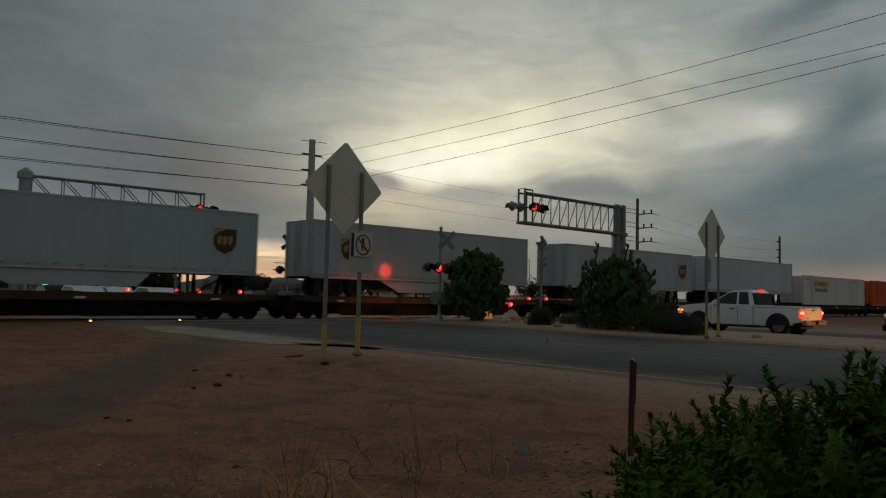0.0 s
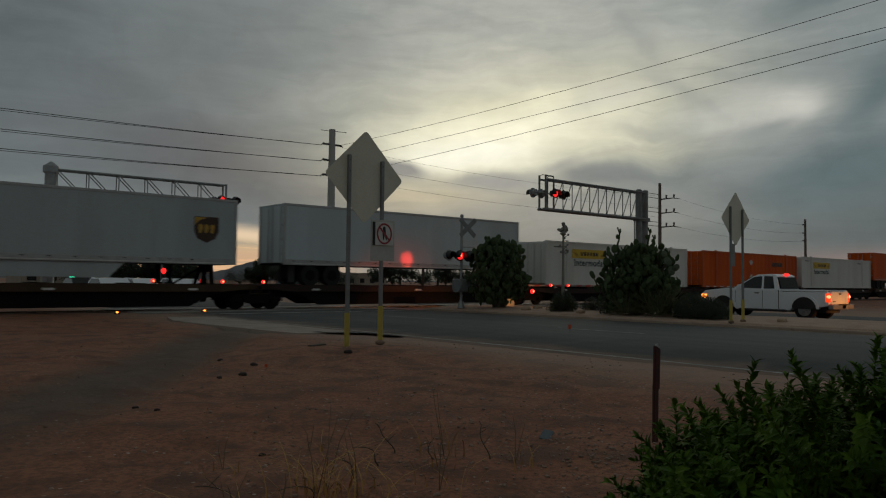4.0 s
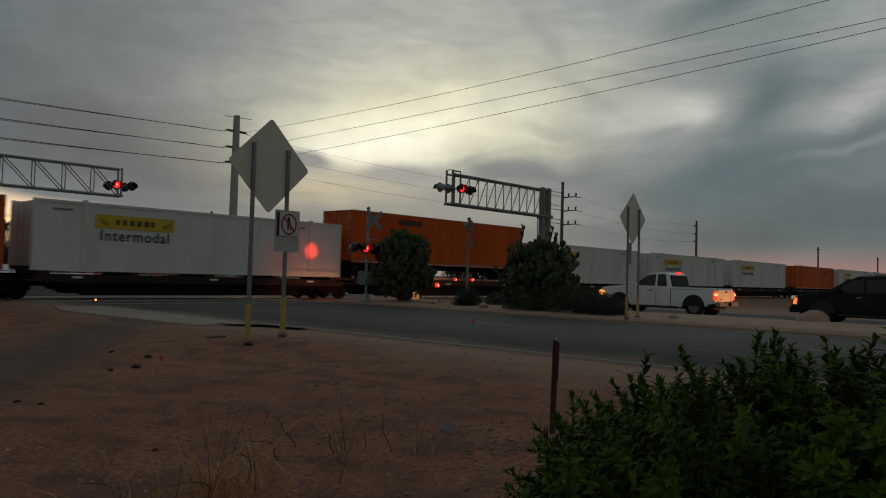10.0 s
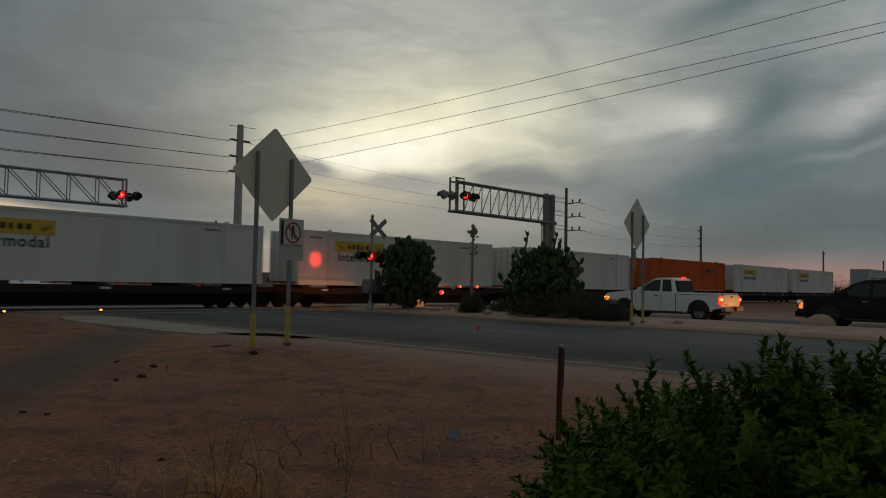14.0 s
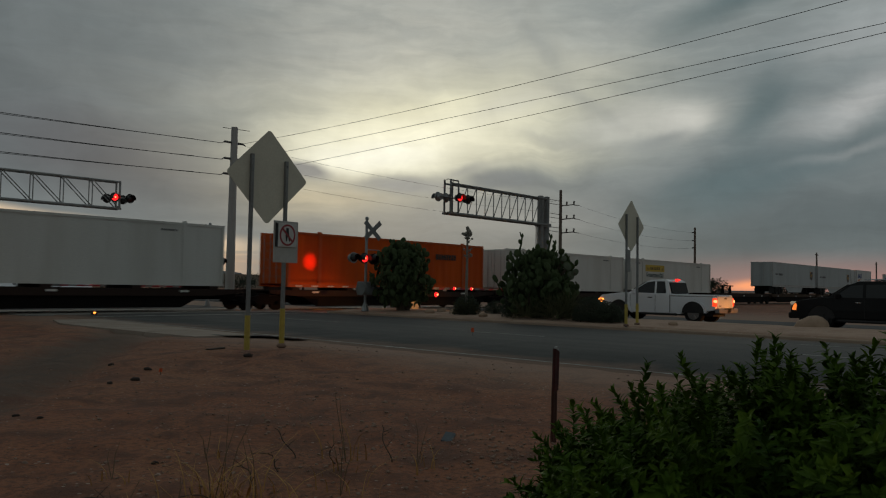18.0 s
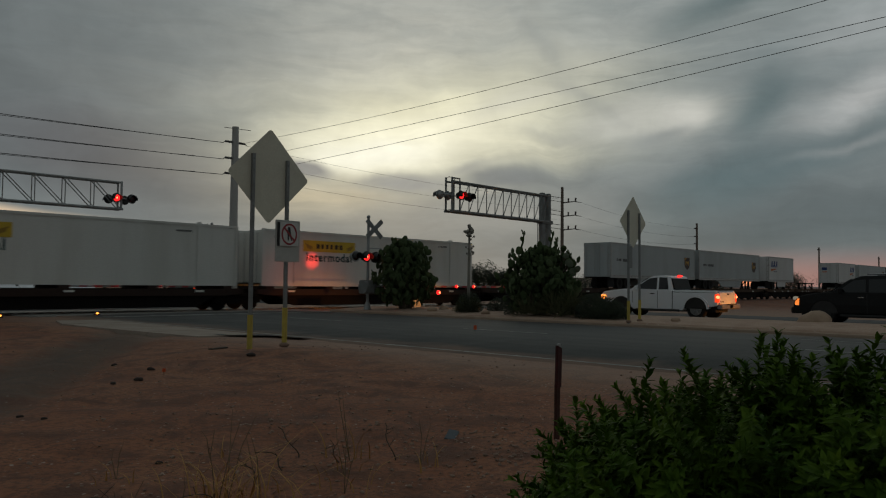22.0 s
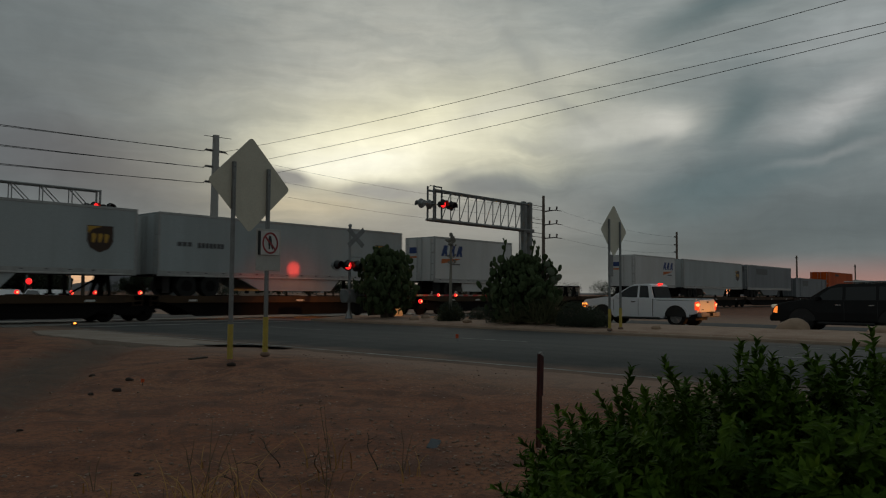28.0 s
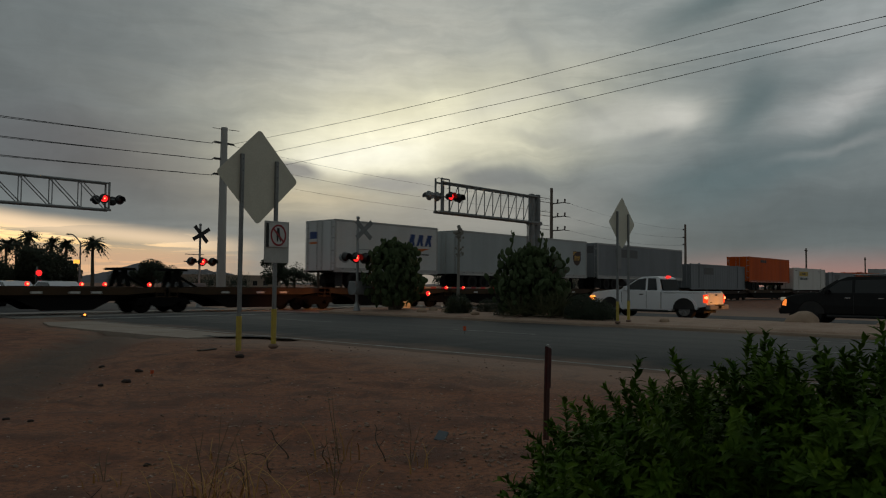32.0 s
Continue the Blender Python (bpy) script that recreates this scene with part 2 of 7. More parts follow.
M = dict(
    asphalt=material("asphalt", (0.055, 0.056, 0.058), 0.85, second=(0.085, 0.083, 0.08), scale=0.35, grain=70, bump=0.35, fleck=(0.11, 0.11, 0.105), cells=45),
    concrete=material("concrete", (0.34, 0.325, 0.30), 0.85, second=(0.22, 0.20, 0.18), scale=1.3, grain=50, bump=0.3),
    apron=material("stained_concrete", (0.40, 0.33, 0.275), 0.9, second=(0.29, 0.215, 0.165), scale=0.9, grain=35, bump=0.4),
    kerb=material("kerb_concrete", (0.48, 0.36, 0.27), 0.85, second=(0.38, 0.26, 0.19), scale=1.6, grain=40, bump=0.3, vary=0.4),
    roadpaint=material("worn_road_paint", (0.36, 0.355, 0.335), 0.7, second=(0.09, 0.088, 0.085), scale=2.2, amount=1.0, grain=30, bump=0.2),
    gravel=material("ballast", (0.16, 0.14, 0.125), 0.95, second=(0.09, 0.075, 0.065), scale=2, grain=24, bump=1.0, fleck=(0.26, 0.24, 0.22), cells=16),
    stone=material("desert_stone", (0.36, 0.245, 0.185), 0.9, second=(0.15, 0.085, 0.06), scale=7, grain=40, bump=0.5, vary=0.7),
    boulder=material("boulder", (0.46, 0.33, 0.235), 0.92, second=(0.30, 0.20, 0.14), scale=2.2, grain=22, bump=0.8),
    steel=material("galvanised_steel", (0.40, 0.41, 0.41), 0.55, 0.65, second=(0.27, 0.26, 0.25), scale=4, grain=60, bump=0.1),
    grey_steel=material("painted_grey_steel", (0.26, 0.27, 0.27), 0.6, 0.3, second=(0.17, 0.165, 0.16), scale=3, grain=50, bump=0.1),
    signback=material("bare_sign_back", (0.70, 0.67, 0.55), 0.55, 0.0, second=(0.60, 0.57, 0.46), scale=1.6, grain=30, bump=0.05),
    signwhite=material("white_sign_sheet", (0.62, 0.62, 0.60), 0.45, second=(0.46, 0.45, 0.42), scale=5, grain=40),
    backwhite=material("weathered_white_sheet", (0.50, 0.50, 0.47), 0.6, second=(0.40, 0.39, 0.36), scale=5, grain=40, shine=0.25),
    signred=material("red_sign_sheet", (0.33, 0.035, 0.04), 0.5, second=(0.22, 0.03, 0.035), scale=8),
    black=material("black_paint", (0.012, 0.012, 0.013), 0.5, second=(0.03, 0.028, 0.026), scale=5),
    yellow=material("yellow_plastic_sleeve", (0.56, 0.43, 0.075), 0.6, second=(0.34, 0.25, 0.07), scale=5, grain=30),
    rust=material("rusty_steel", (0.085, 0.032, 0.022), 0.9, 0.2, second=(0.035, 0.018, 0.015), scale=9, grain=60, bump=0.5),
    redrust=material("faded_red_paint", (0.045, 0.012, 0.012), 0.85, second=(0.13, 0.02, 0.018), scale=12, grain=60, bump=0.3),
    wood=material("weathered_pole_wood", (0.20, 0.165, 0.135), 0.9, second=(0.11, 0.09, 0.075), scale=1.2, grain=25, bump=0.4, streak=0.08),
    steelpole=material("pale_steel_pole", (0.46, 0.45, 0.43), 0.6, 0.3, second=(0.36, 0.35, 0.33), scale=1.2, streak=0.1),
    ceramic=material("brown_insulator", (0.10, 0.085, 0.08), 0.3, second=(0.06, 0.05, 0.05)),
    wire=material("wire", (0.035, 0.035, 0.035), 0.6, 0.4),
    carframe=material("brown_car_frame", (0.026, 0.011, 0.007), 0.85, 0.0, second=(0.030, 0.016, 0.010), scale=1.5, grain=25, bump=0.3),
    carframe_y=material("yellow_car_frame", (0.060, 0.030, 0.010), 0.8, 0.0, second=(0.022, 0.012, 0.007), scale=1.1, grain=25, bump=0.3),
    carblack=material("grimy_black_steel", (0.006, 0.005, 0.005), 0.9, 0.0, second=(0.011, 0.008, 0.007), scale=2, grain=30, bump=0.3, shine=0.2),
    rail=material("rail_steel", (0.20, 0.15, 0.12), 0.45, 0.7, second=(0.10, 0.06, 0.045), scale=4),
    tie=material("tie_wood", (0.055, 0.042, 0.035), 0.95, second=(0.10, 0.08, 0.065), scale=5, grain=30, bump=0.5, vary=0.5),
    tyre=material("tyre_rubber", (0.009, 0.009, 0.009), 0.9, second=(0.018, 0.016, 0.014), scale=9, bump=0.2),
    rim=material("alloy_rim", (0.30, 0.30, 0.30), 0.45, 0.6, second=(0.25, 0.24, 0.23), scale=9),
    white_box=material("white_container_paint", (0.72, 0.715, 0.68), 0.55, second=(0.56, 0.54, 0.49), scale=0.7, grain=18, streak=0.18, bump=0.06, amount=0.55),
    white_clean=material("white_trailer_paint", (0.66, 0.67, 0.67), 0.5, second=(0.54, 0.54, 0.52), scale=0.6, grain=18, streak=0.2),
    orange_box=material("orange_container_paint", (0.66, 0.100, 0.002), 0.65, second=(0.46, 0.058, 0.002), scale=0.8, grain=18, streak=0.2, bump=0.06, amount=0.7, shine=0.25),
    grey_box=material("grey_trailer_paint", (0.44, 0.485, 0.495), 0.5, second=(0.34, 0.365, 0.365), scale=0.6, grain=18, streak=0.2),
    slate_box=material("slate_trailer_paint", (0.20, 0.22, 0.24), 0.5, second=(0.13, 0.14, 0.15), scale=0.6, grain=18, streak=0.2),
    pale_box=material("pale_blue_trailer_paint", (0.56, 0.62, 0.64), 0.5, second=(0.46, 0.50, 0.515), scale=0.6, grain=18, streak=0.2),
    trim=material("trailer_rail", (0.45, 0.45, 0.44), 0.45, 0.6, second=(0.28, 0.27, 0.26), scale=3),
    trim_orange=material("orange_rail", (0.55, 0.095, 0.006), 0.6, second=(0.38, 0.065, 0.008), scale=3),
    panel_yellow=material("yellow_panel", (0.66, 0.44, 0.02), 0.5, second=(0.5, 0.33, 0.03), scale=2),
    ink_sweep=material("brown_sweep_ink", (0.36, 0.21, 0.02), 0.5, second=(0.28, 0.17, 0.02), scale=3),
    ink_green=material("dark_green_ink", (0.010, 0.055, 0.055), 0.5, second=(0.03, 0.06, 0.06), scale=3),
    ink_blue=material("blue_ink", (0.012, 0.045, 0.20), 0.5, second=(0.02, 0.05, 0.17), scale=3),
    ink_orange=material("orange_ink", (0.62, 0.16, 0.02), 0.5, second=(0.5, 0.13, 0.03), scale=3),
    ink_brown=material("brown_ink", (0.050, 0.021, 0.010), 0.5, second=(0.04, 0.02, 0.01), scale=3),
    ink_gold=material("gold_ink", (0.55, 0.31, 0.035), 0.5, second=(0.42, 0.24, 0.03), scale=3),
    ink_grey=material("grey_ink", (0.09, 0.09, 0.095), 0.5, second=(0.12, 0.12, 0.12), scale=3),
    reflect=material("reflective_tape", (0.70, 0.70, 0.66), 0.4, second=(0.55, 0.5, 0.48), scale=4),
    carwhite=material("white_car_paint", (0.89, 0.91, 0.95), 0.35, second=(0.86, 0.88, 0.92), scale=1.5, coat=0.8),
    cardark=material("black_car_paint", (0.004, 0.004, 0.005), 0.55, second=(0.009, 0.009, 0.009), scale=1.5, coat=0.12, shine=0.25),
    rearglass=material("shaded_rear_window", (0.005, 0.005, 0.006), 0.3, second=(0.007, 0.007, 0.008), scale=2, shine=0.06),
    hoodpaint=material("glossy_black_hood", (0.010, 0.010, 0.011), 0.22, second=(0.013, 0.013, 0.013), scale=1.5, coat=1.0),
    glass=material("tinted_window", (0.006, 0.007, 0.008), 0.10, second=(0.008, 0.008, 0.009), scale=2),
    plastic=material("black_bumper_plastic", (0.022, 0.022, 0.023), 0.7, second=(0.035, 0.034, 0.033), scale=6),
    chrome=material("chrome", (0.6, 0.6, 0.6), 0.15, 1.0, second=(0.5, 0.5, 0.5), scale=4),
    taillamp=material("lit_tail_lamp", (0.45, 0.03, 0.01), 0.25, emit=(1.0, 0.06, 0.012), power=1.1, scale=14, second=(0.2, 0.01, 0.005), amount=1.0),
    braketop=material("lit_high_brake_lamp", (0.5, 0.02, 0.01), 0.3, emit=(1.0, 0.025, 0.02), power=1.6),
    amber=material("glowing_amber", (0.6, 0.2, 0.02), 0.3, emit=(1.0, 0.27, 0.04), power=3.2),
    sidelamp=material("lit_amber_side_lamp", (0.5, 0.16, 0.02), 0.3, emit=(1.0, 0.24, 0.04), power=1.0),
    headlamp=material("lit_head_lamp", (0.7, 0.7, 0.65), 0.2, emit=(1.0, 0.85, 0.62), power=0.12),
    redlens=material("lit_red_lens", (0.5, 0.01, 0.01), 0.3, emit=(1.0, 0.022, 0.022), power=1.3),
    redcore=material("lit_red_core", (0.5, 0.05, 0.03), 0.3, emit=(1.0, 0.22, 0.08), power=3.4),
    greenlens=material("lit_green_lens", (0.02, 0.4, 0.2), 0.3, emit=(0.03, 1.0, 0.5), power=2.0),
    darklens=material("unlit_red_lens", (0.045, 0.01, 0.01), 0.25, second=(0.03, 0.01, 0.01)),
    cactus=material("prickly_pear_skin", (0.044, 0.074, 0.030), 0.8, second=(0.085, 0.112, 0.048), scale=3, grain=25, bump=0.15, vary=0.8, shine=0.2),
    palepad=material("pale_prickly_pear_skin", (0.13, 0.155, 0.105), 0.75, second=(0.08, 0.10, 0.06), scale=3, grain=25, bump=0.15, shine=0.2),
    greystalk=material("grey_dry_stalk", (0.30, 0.28, 0.24), 0.9, second=(0.19, 0.17, 0.145), scale=6, grain=40, bump=0.3),
    darkrock=material("dark_clod", (0.035, 0.024, 0.020), 0.95, second=(0.06, 0.035, 0.027), scale=9, bump=0.5),
    oldcactus=material("corky_cactus_stem", (0.12, 0.095, 0.065), 0.9, second=(0.07, 0.06, 0.045), scale=6, bump=0.5),
    agave=material("grey_green_blade", (0.085, 0.105, 0.045), 0.75, second=(0.13, 0.125, 0.06), scale=4, vary=0.7),
    dryleaf=material("dry_stalk", (0.22, 0.16, 0.09), 0.9, second=(0.13, 0.09, 0.055), scale=8, vary=0.5),
    drygrass=material("dry_grass", (0.62, 0.36, 0.12), 0.9, second=(0.36, 0.18, 0.055), scale=8, vary=0.9),
    leaf=material("green_leaf", (0.028, 0.076, 0.002), 0.7, second=(0.112, 0.185, 0.008), scale=5, amount=0.85, grain=30, vary=0.5, shine=0.2),
    twig=material("green_brown_twig", (0.075, 0.06, 0.035), 0.85, second=(0.05, 0.045, 0.03), scale=9),
    treeleaf=material("dark_tree_leaf", (0.035, 0.048, 0.023), 0.8, second=(0.024, 0.032, 0.017), scale=2, vary=0.5),
    bark=material("bark", (0.10, 0.075, 0.055), 0.95, second=(0.06, 0.045, 0.035), scale=4, bump=0.6),
    stucco=material("stucco_wall", (0.36, 0.29, 0.23), 0.9, second=(0.29, 0.23, 0.18), scale=0.6),
    mediandirt=material("pale_packed_dirt", (0.50, 0.345, 0.255), 0.95, second=(0.33, 0.20, 0.145), scale=1.2, grain=17, bump=0.8, fleck=(0.5, 0.4, 0.33), cells=9),
    hill=material("hazy_mountain", (0.105, 0.105, 0.125), 1.0, second=(0.075, 0.075, 0.09), scale=0.01, grain=0.08),
    orange_mark=material("orange_marker", (0.75, 0.10, 0.015), 0.6, second=(0.6, 0.08, 0.02)),
    bluescrap=material("grey_blue_scrap", (0.11, 0.13, 0.15), 0.7, second=(0.08, 0.09, 0.10), scale=9),
)


def ground_material():
    m = bpy.data.materials.new("desert_dirt")
    m.use_nodes = True
    N = Nodes(m.node_tree)
    out, b = N.add("ShaderNodeOutputMaterial"), N.add("ShaderNodeBsdfPrincipled")
    N.put(out.inputs[0], b.outputs[0])
    at = N.add("ShaderNodeTexCoord").outputs["Object"]
    big, mid, fine = N.noise(at, 0.22, 4, 0.6, 0.5), N.noise(at, 1.5, 6, 0.65, 0.6), N.noise(at, 17, 5, 0.7)
    col = N.mix(N.ramp(big, (0.36, 0.66, 0.0, 1.0)), (0.315, 0.116, 0.055), (0.360, 0.155, 0.080))
    col = N.mix(N.math("MULTIPLY", N.ramp(mid, (0.42, 0.66, 0.0, 1.0)), 0.9), col, (0.125, 0.050, 0.030))
    col = N.mix(N.math("MULTIPLY", N.ramp(fine, (0.42, 0.62, 0.0, 1.0)), 0.7), col, (0.125, 0.055, 0.036))
    pebble = N.add("ShaderNodeTexVoronoi")
    N.put(pebble.inputs["Vector"], at)
    pebble.inputs["Scale"].default_value = 11.0
    sparse = N.math("MULTIPLY", N.math("LESS_THAN", pebble.outputs[0], 0.16), N.ramp(N.noise(at, 2.3, 3), (0.48, 0.6, 0.0, 1.0)))
    col = N.mix(sparse, col, (0.44, 0.34, 0.28))
    crumb = N.add("ShaderNodeTexVoronoi")
    N.put(crumb.inputs["Vector"], at)
    crumb.inputs["Scale"].default_value = 23.0
    clod = N.math("MULTIPLY", N.math("LESS_THAN", crumb.outputs[0], 0.24), N.ramp(N.noise(at, 1.1, 4), (0.42, 0.58, 0.0, 1.0)))
    col = N.mix(N.math("MULTIPLY", clod, 0.8), col, (0.07, 0.036, 0.027))
    # the grey gravel track that leaves the road towards the camera's side
    s = N.add("ShaderNodeSeparateXYZ")
    N.put(s.inputs[0], at)
    off = N.math("SUBTRACT", N.math("MULTIPLY", N.math("SUBTRACT", s.outputs[0], 5.2), 0.83), N.math("MULTIPLY", N.math("SUBTRACT", s.outputs[1], 13.5), 0.56))
    off = N.math("ADD", N.math("ABSOLUTE", N.math("ADD", off, 0.15)), N.math("MULTIPLY", N.math("SUBTRACT", mid, 0.5), 2.6))
    track = N.math("MULTIPLY", N.math("SUBTRACT", 1.0, N.ramp(off, (0.35, 1.15, 0.0, 1.0))), N.ramp(s.outputs[1], (5.0, 10.0, 0.0, 1.0)))
    col = N.mix(N.math("MULTIPLY", track, 0.68), col, (0.068, 0.066, 0.054))
    # paler silt along the road's edge
    edge = N.math("MULTIPLY", N.ramp(s.outputs[0], (7.5, 11.0, 0.0, 1.0)), N.math("SUBTRACT", 1.0, N.ramp(s.outputs[0], (40.0, 60.0, 0.0, 1.0))))
    col = N.mix(N.math("MULTIPLY", edge, 0.55), col, (0.40, 0.29, 0.225))
    N.put(b.inputs["Base Color"], col)
    b.inputs["Roughness"].default_value = 0.95
    n = N.add("ShaderNodeBump")
    n.inputs["Strength"].default_value, n.inputs["Distance"].default_value = 0.9, 0.035
    N.put(n.inputs["Height"], N.math("ADD", N.math("ADD", N.math("MULTIPLY", fine, 0.5), mid), N.math("MULTIPLY", sparse, 0.4)))
    N.put(b.inputs["Normal"], n.outputs[0])
    return m


M["dirt"] = ground_material()


def dusty_asphalt():
    """Asphalt with dirt blown over its edge."""
    m = bpy.data.materials.new("dusty_asphalt")
    m.use_nodes = True
    N = Nodes(m.node_tree)
    out, b = N.add("ShaderNodeOutputMaterial"), N.add("ShaderNodeBsdfPrincipled")
    N.put(out.inputs[0], b.outputs[0])
    at = N.add("ShaderNodeTexCoord").outputs["Object"]
    s = N.add("ShaderNodeSeparateXYZ")
    N.put(s.inputs[0], at)
    lanes = N.add("ShaderNodeMapping")
    N.put(lanes.inputs[0], at)
    lanes.inputs["Scale"].default_value = (1.0, 0.06, 1.0)
    worn, broad, fine = N.noise(lanes.outputs[0], 1.1, 4, 0.55), N.noise(at, 0.5, 5, 0.6, 0.5), N.noise(at, 55, 4, 0.7)
    col = N.mix(N.ramp(worn, (0.35, 0.65, 0.0, 1.0)), (0.082, 0.084, 0.080), (0.112, 0.112, 0.107))
    col = N.mix(N.math("MULTIPLY", N.ramp(broad, (0.45, 0.7, 0.0, 1.0)), 0.5), col, (0.066, 0.068, 0.067))
    col = N.mix(N.math("MULTIPLY", N.ramp(fine, (0.4, 0.65, 0.0, 1.0)), 0.35), col, (0.13, 0.13, 0.128))
    off = N.math("ADD", s.outputs[0], N.math("MULTIPLY", N.math("SUBTRACT", broad, 0.5), 3.0))
    dust = N.math("SUBTRACT", 1.0, N.ramp(off, (11.4, 13.2, 0.0, 1.0)))
    far = N.math("MULTIPLY", N.ramp(off, (22.6, 23.8, 0.0, 1.0)), 0.5)
    col = N.mix(N.math("ADD", dust, far, clamp=True), col, (0.30, 0.205, 0.155))
    N.put(b.inputs["Base Color"], col)
    b.inputs["Roughness"].default_value = 0.86
    n = N.add("ShaderNodeBump")
    n.inputs["Strength"].default_value, n.inputs["Distance"].default_value = 0.4, 0.012
    N.put(n.inputs["Height"], fine)
    N.put(b.inputs["Normal"], n.outputs[0])
    return m


M["dusty"] = dusty_asphalt()


# ---- mesh helpers ----
def mesh_of(name, bm, mat):
    me = bpy.data.meshes.new(name)
    bm.normal_update()
    bm.to_mesh(me)
    bm.free()
    me.materials.append(M[mat] if isinstance(mat, str) else mat)
    return me


def part(name, bm, mat, parent, label="", smooth=False, at=None):
    """Links a bmesh as one mesh object under a thing or a part."""
    me = mesh_of(name, bm, mat)
    if smooth:
        me.polygons.foreach_set("use_smooth", [True] * len(me.polygons))
        me.update()
    ob = new(name, me)
    ob.parent = parent
    if at is not None:
        ob.matrix_basis = at
    if label:
        ob["label"] = label
    return ob


def thing(name, at, label, category, group="", kind=""):
    ob = new(name)
    ob.empty_display_size = 0.2
    ob.matrix_basis = at
    return tagged(ob, label, category, group, kind)


def whole(name, bm, mat, label, category, group="", kind="", at=None, smooth=False):
    me = mesh_of(name, bm, mat)
    if smooth:
        me.polygons.foreach_set("use_smooth", [True] * len(me.polygons))
    ob = new(name, me)
    if at is not None:
        ob.matrix_basis = at
    return tagged(ob, label, category, group, kind)


def box(bm, x0, x1, y0, y1, z0, z1, bevel=0.0):
    vs = [bm.verts.new((x, y, z)) for x in (x0, x1) for y in (y0, y1) for z in (z0, z1)]
    fs = [bm.faces.new([vs[i] for i in q]) for q in ((0, 1, 3, 2), (4, 6, 7, 5), (0, 4, 5, 1), (2, 3, 7, 6), (0, 2, 6, 4), (1, 5, 7, 3))]
    if bevel:
        es = list({e for f in fs for e in f.edges})
        bmesh.ops.bevel(bm, geom=es, offset=bevel, segments=1, profile=0.5, affect="EDGES")
    return bm


def B(*a, bevel=0.0):
    return box(bmesh.new(), *a, bevel=bevel)


def tube(bm, p, q, r, r2=None, n=8, caps=True):
    p, q = Vector(p), Vector(q)
    r2 = r if r2 is None else r2
    d = (q - p).normalized()
    a = d.orthogonal().normalized()
    b = d.cross(a)
    ring = []
    for c, rad in ((p, r), (q, r2)):
        ring.append([bm.verts.new(c + (a * math.cos(2 * math.pi * k / n) + b * math.sin(2 * math.pi * k / n)) * rad) for k in range(n)])
    for k in range(n):
        bm.faces.new((ring[0][k], ring[0][(k + 1) % n], ring[1][(k + 1) % n], ring[1][k]))
    if caps:
        bm.faces.new(ring[0][::-1]), bm.faces.new(ring[1])
    return bm


def T(*a, **k):
    return tube(bmesh.new(), *a, **k)


def prism(bm, outline, axis, a, b):
    """Extrudes an outline of 2D points along an axis from a to b. x: points are (y, z); y: (x, z); z: (x, y)."""
    def place(p, w):
        return {"x": (w, p[0], p[1]), "y": (p[0], w, p[1]), "z": (p[0], p[1], w)}[axis]
    lo, hi = [bm.verts.new(place(p, a)) for p in outline], [bm.verts.new(place(p, b)) for p in outline]
    n = len(outline)
    fs = [bm.faces.new(lo), bm.faces.new(hi)]
    for k in range(n):
        fs.append(bm.faces.new((lo[k], lo[(k + 1) % n], hi[(k + 1) % n], hi[k])))
    bmesh.ops.recalc_face_normals(bm, faces=fs)
    return bm


def P(*a):
    return prism(bmesh.new(), *a)


def disc(bm, c, normal, r, depth, n=20):
    c, d = Vector(c), Vector(normal).normalized()
    return tube(bm, c, c + d * depth, r, n=n)


def ball(bm, c, r, squash=(1, 1, 1), seg=12, rings=8):
    m = Matrix.Translation(c) @ Matrix.Diagonal((r * squash[0], r * squash[1], r * squash[2], 1))
    bmesh.ops.create_uvsphere(bm, u_segments=seg, v_segments=rings, radius=1, matrix=m)
    return bm


def pipe(pts, r, n=5):
    """One skin along a line of points, thinning to the end."""
    bm, prev, m = bmesh.new(), None, len(pts)
    for k, p in enumerate(pts):
        d = (pts[min(k + 1, m - 1)] - pts[max(k - 1, 0)]).normalized()
        a = d.orthogonal().normalized()
        b, w = d.cross(a), r * (1 - 0.6 * k / m)
        row = [bm.verts.new(p + (a * math.cos(6.2832 * j / n) + b * math.sin(6.2832 * j / n)) * w) for j in range(n)]
        if prev:
            for j in range(n):
                bm.faces.new((prev[j], prev[(j + 1) % n], row[(j + 1) % n], row[j]))
        prev = row
    return bm


# ---- ground, roads, median, track ----
ROAD_W, ROAD_E = 11.55, 23.5      # carriageway beside the camera
FAR_W, FAR_E = 29.9, 37.4         # carriageway beyond the median
RAIL_Y = 33.9                     # middle of the track


def smooth(a, b, v):
    t = min(1.0, max(0.0, (v - a) / (b - a)))
    return t * t * (3 - 2 * t)


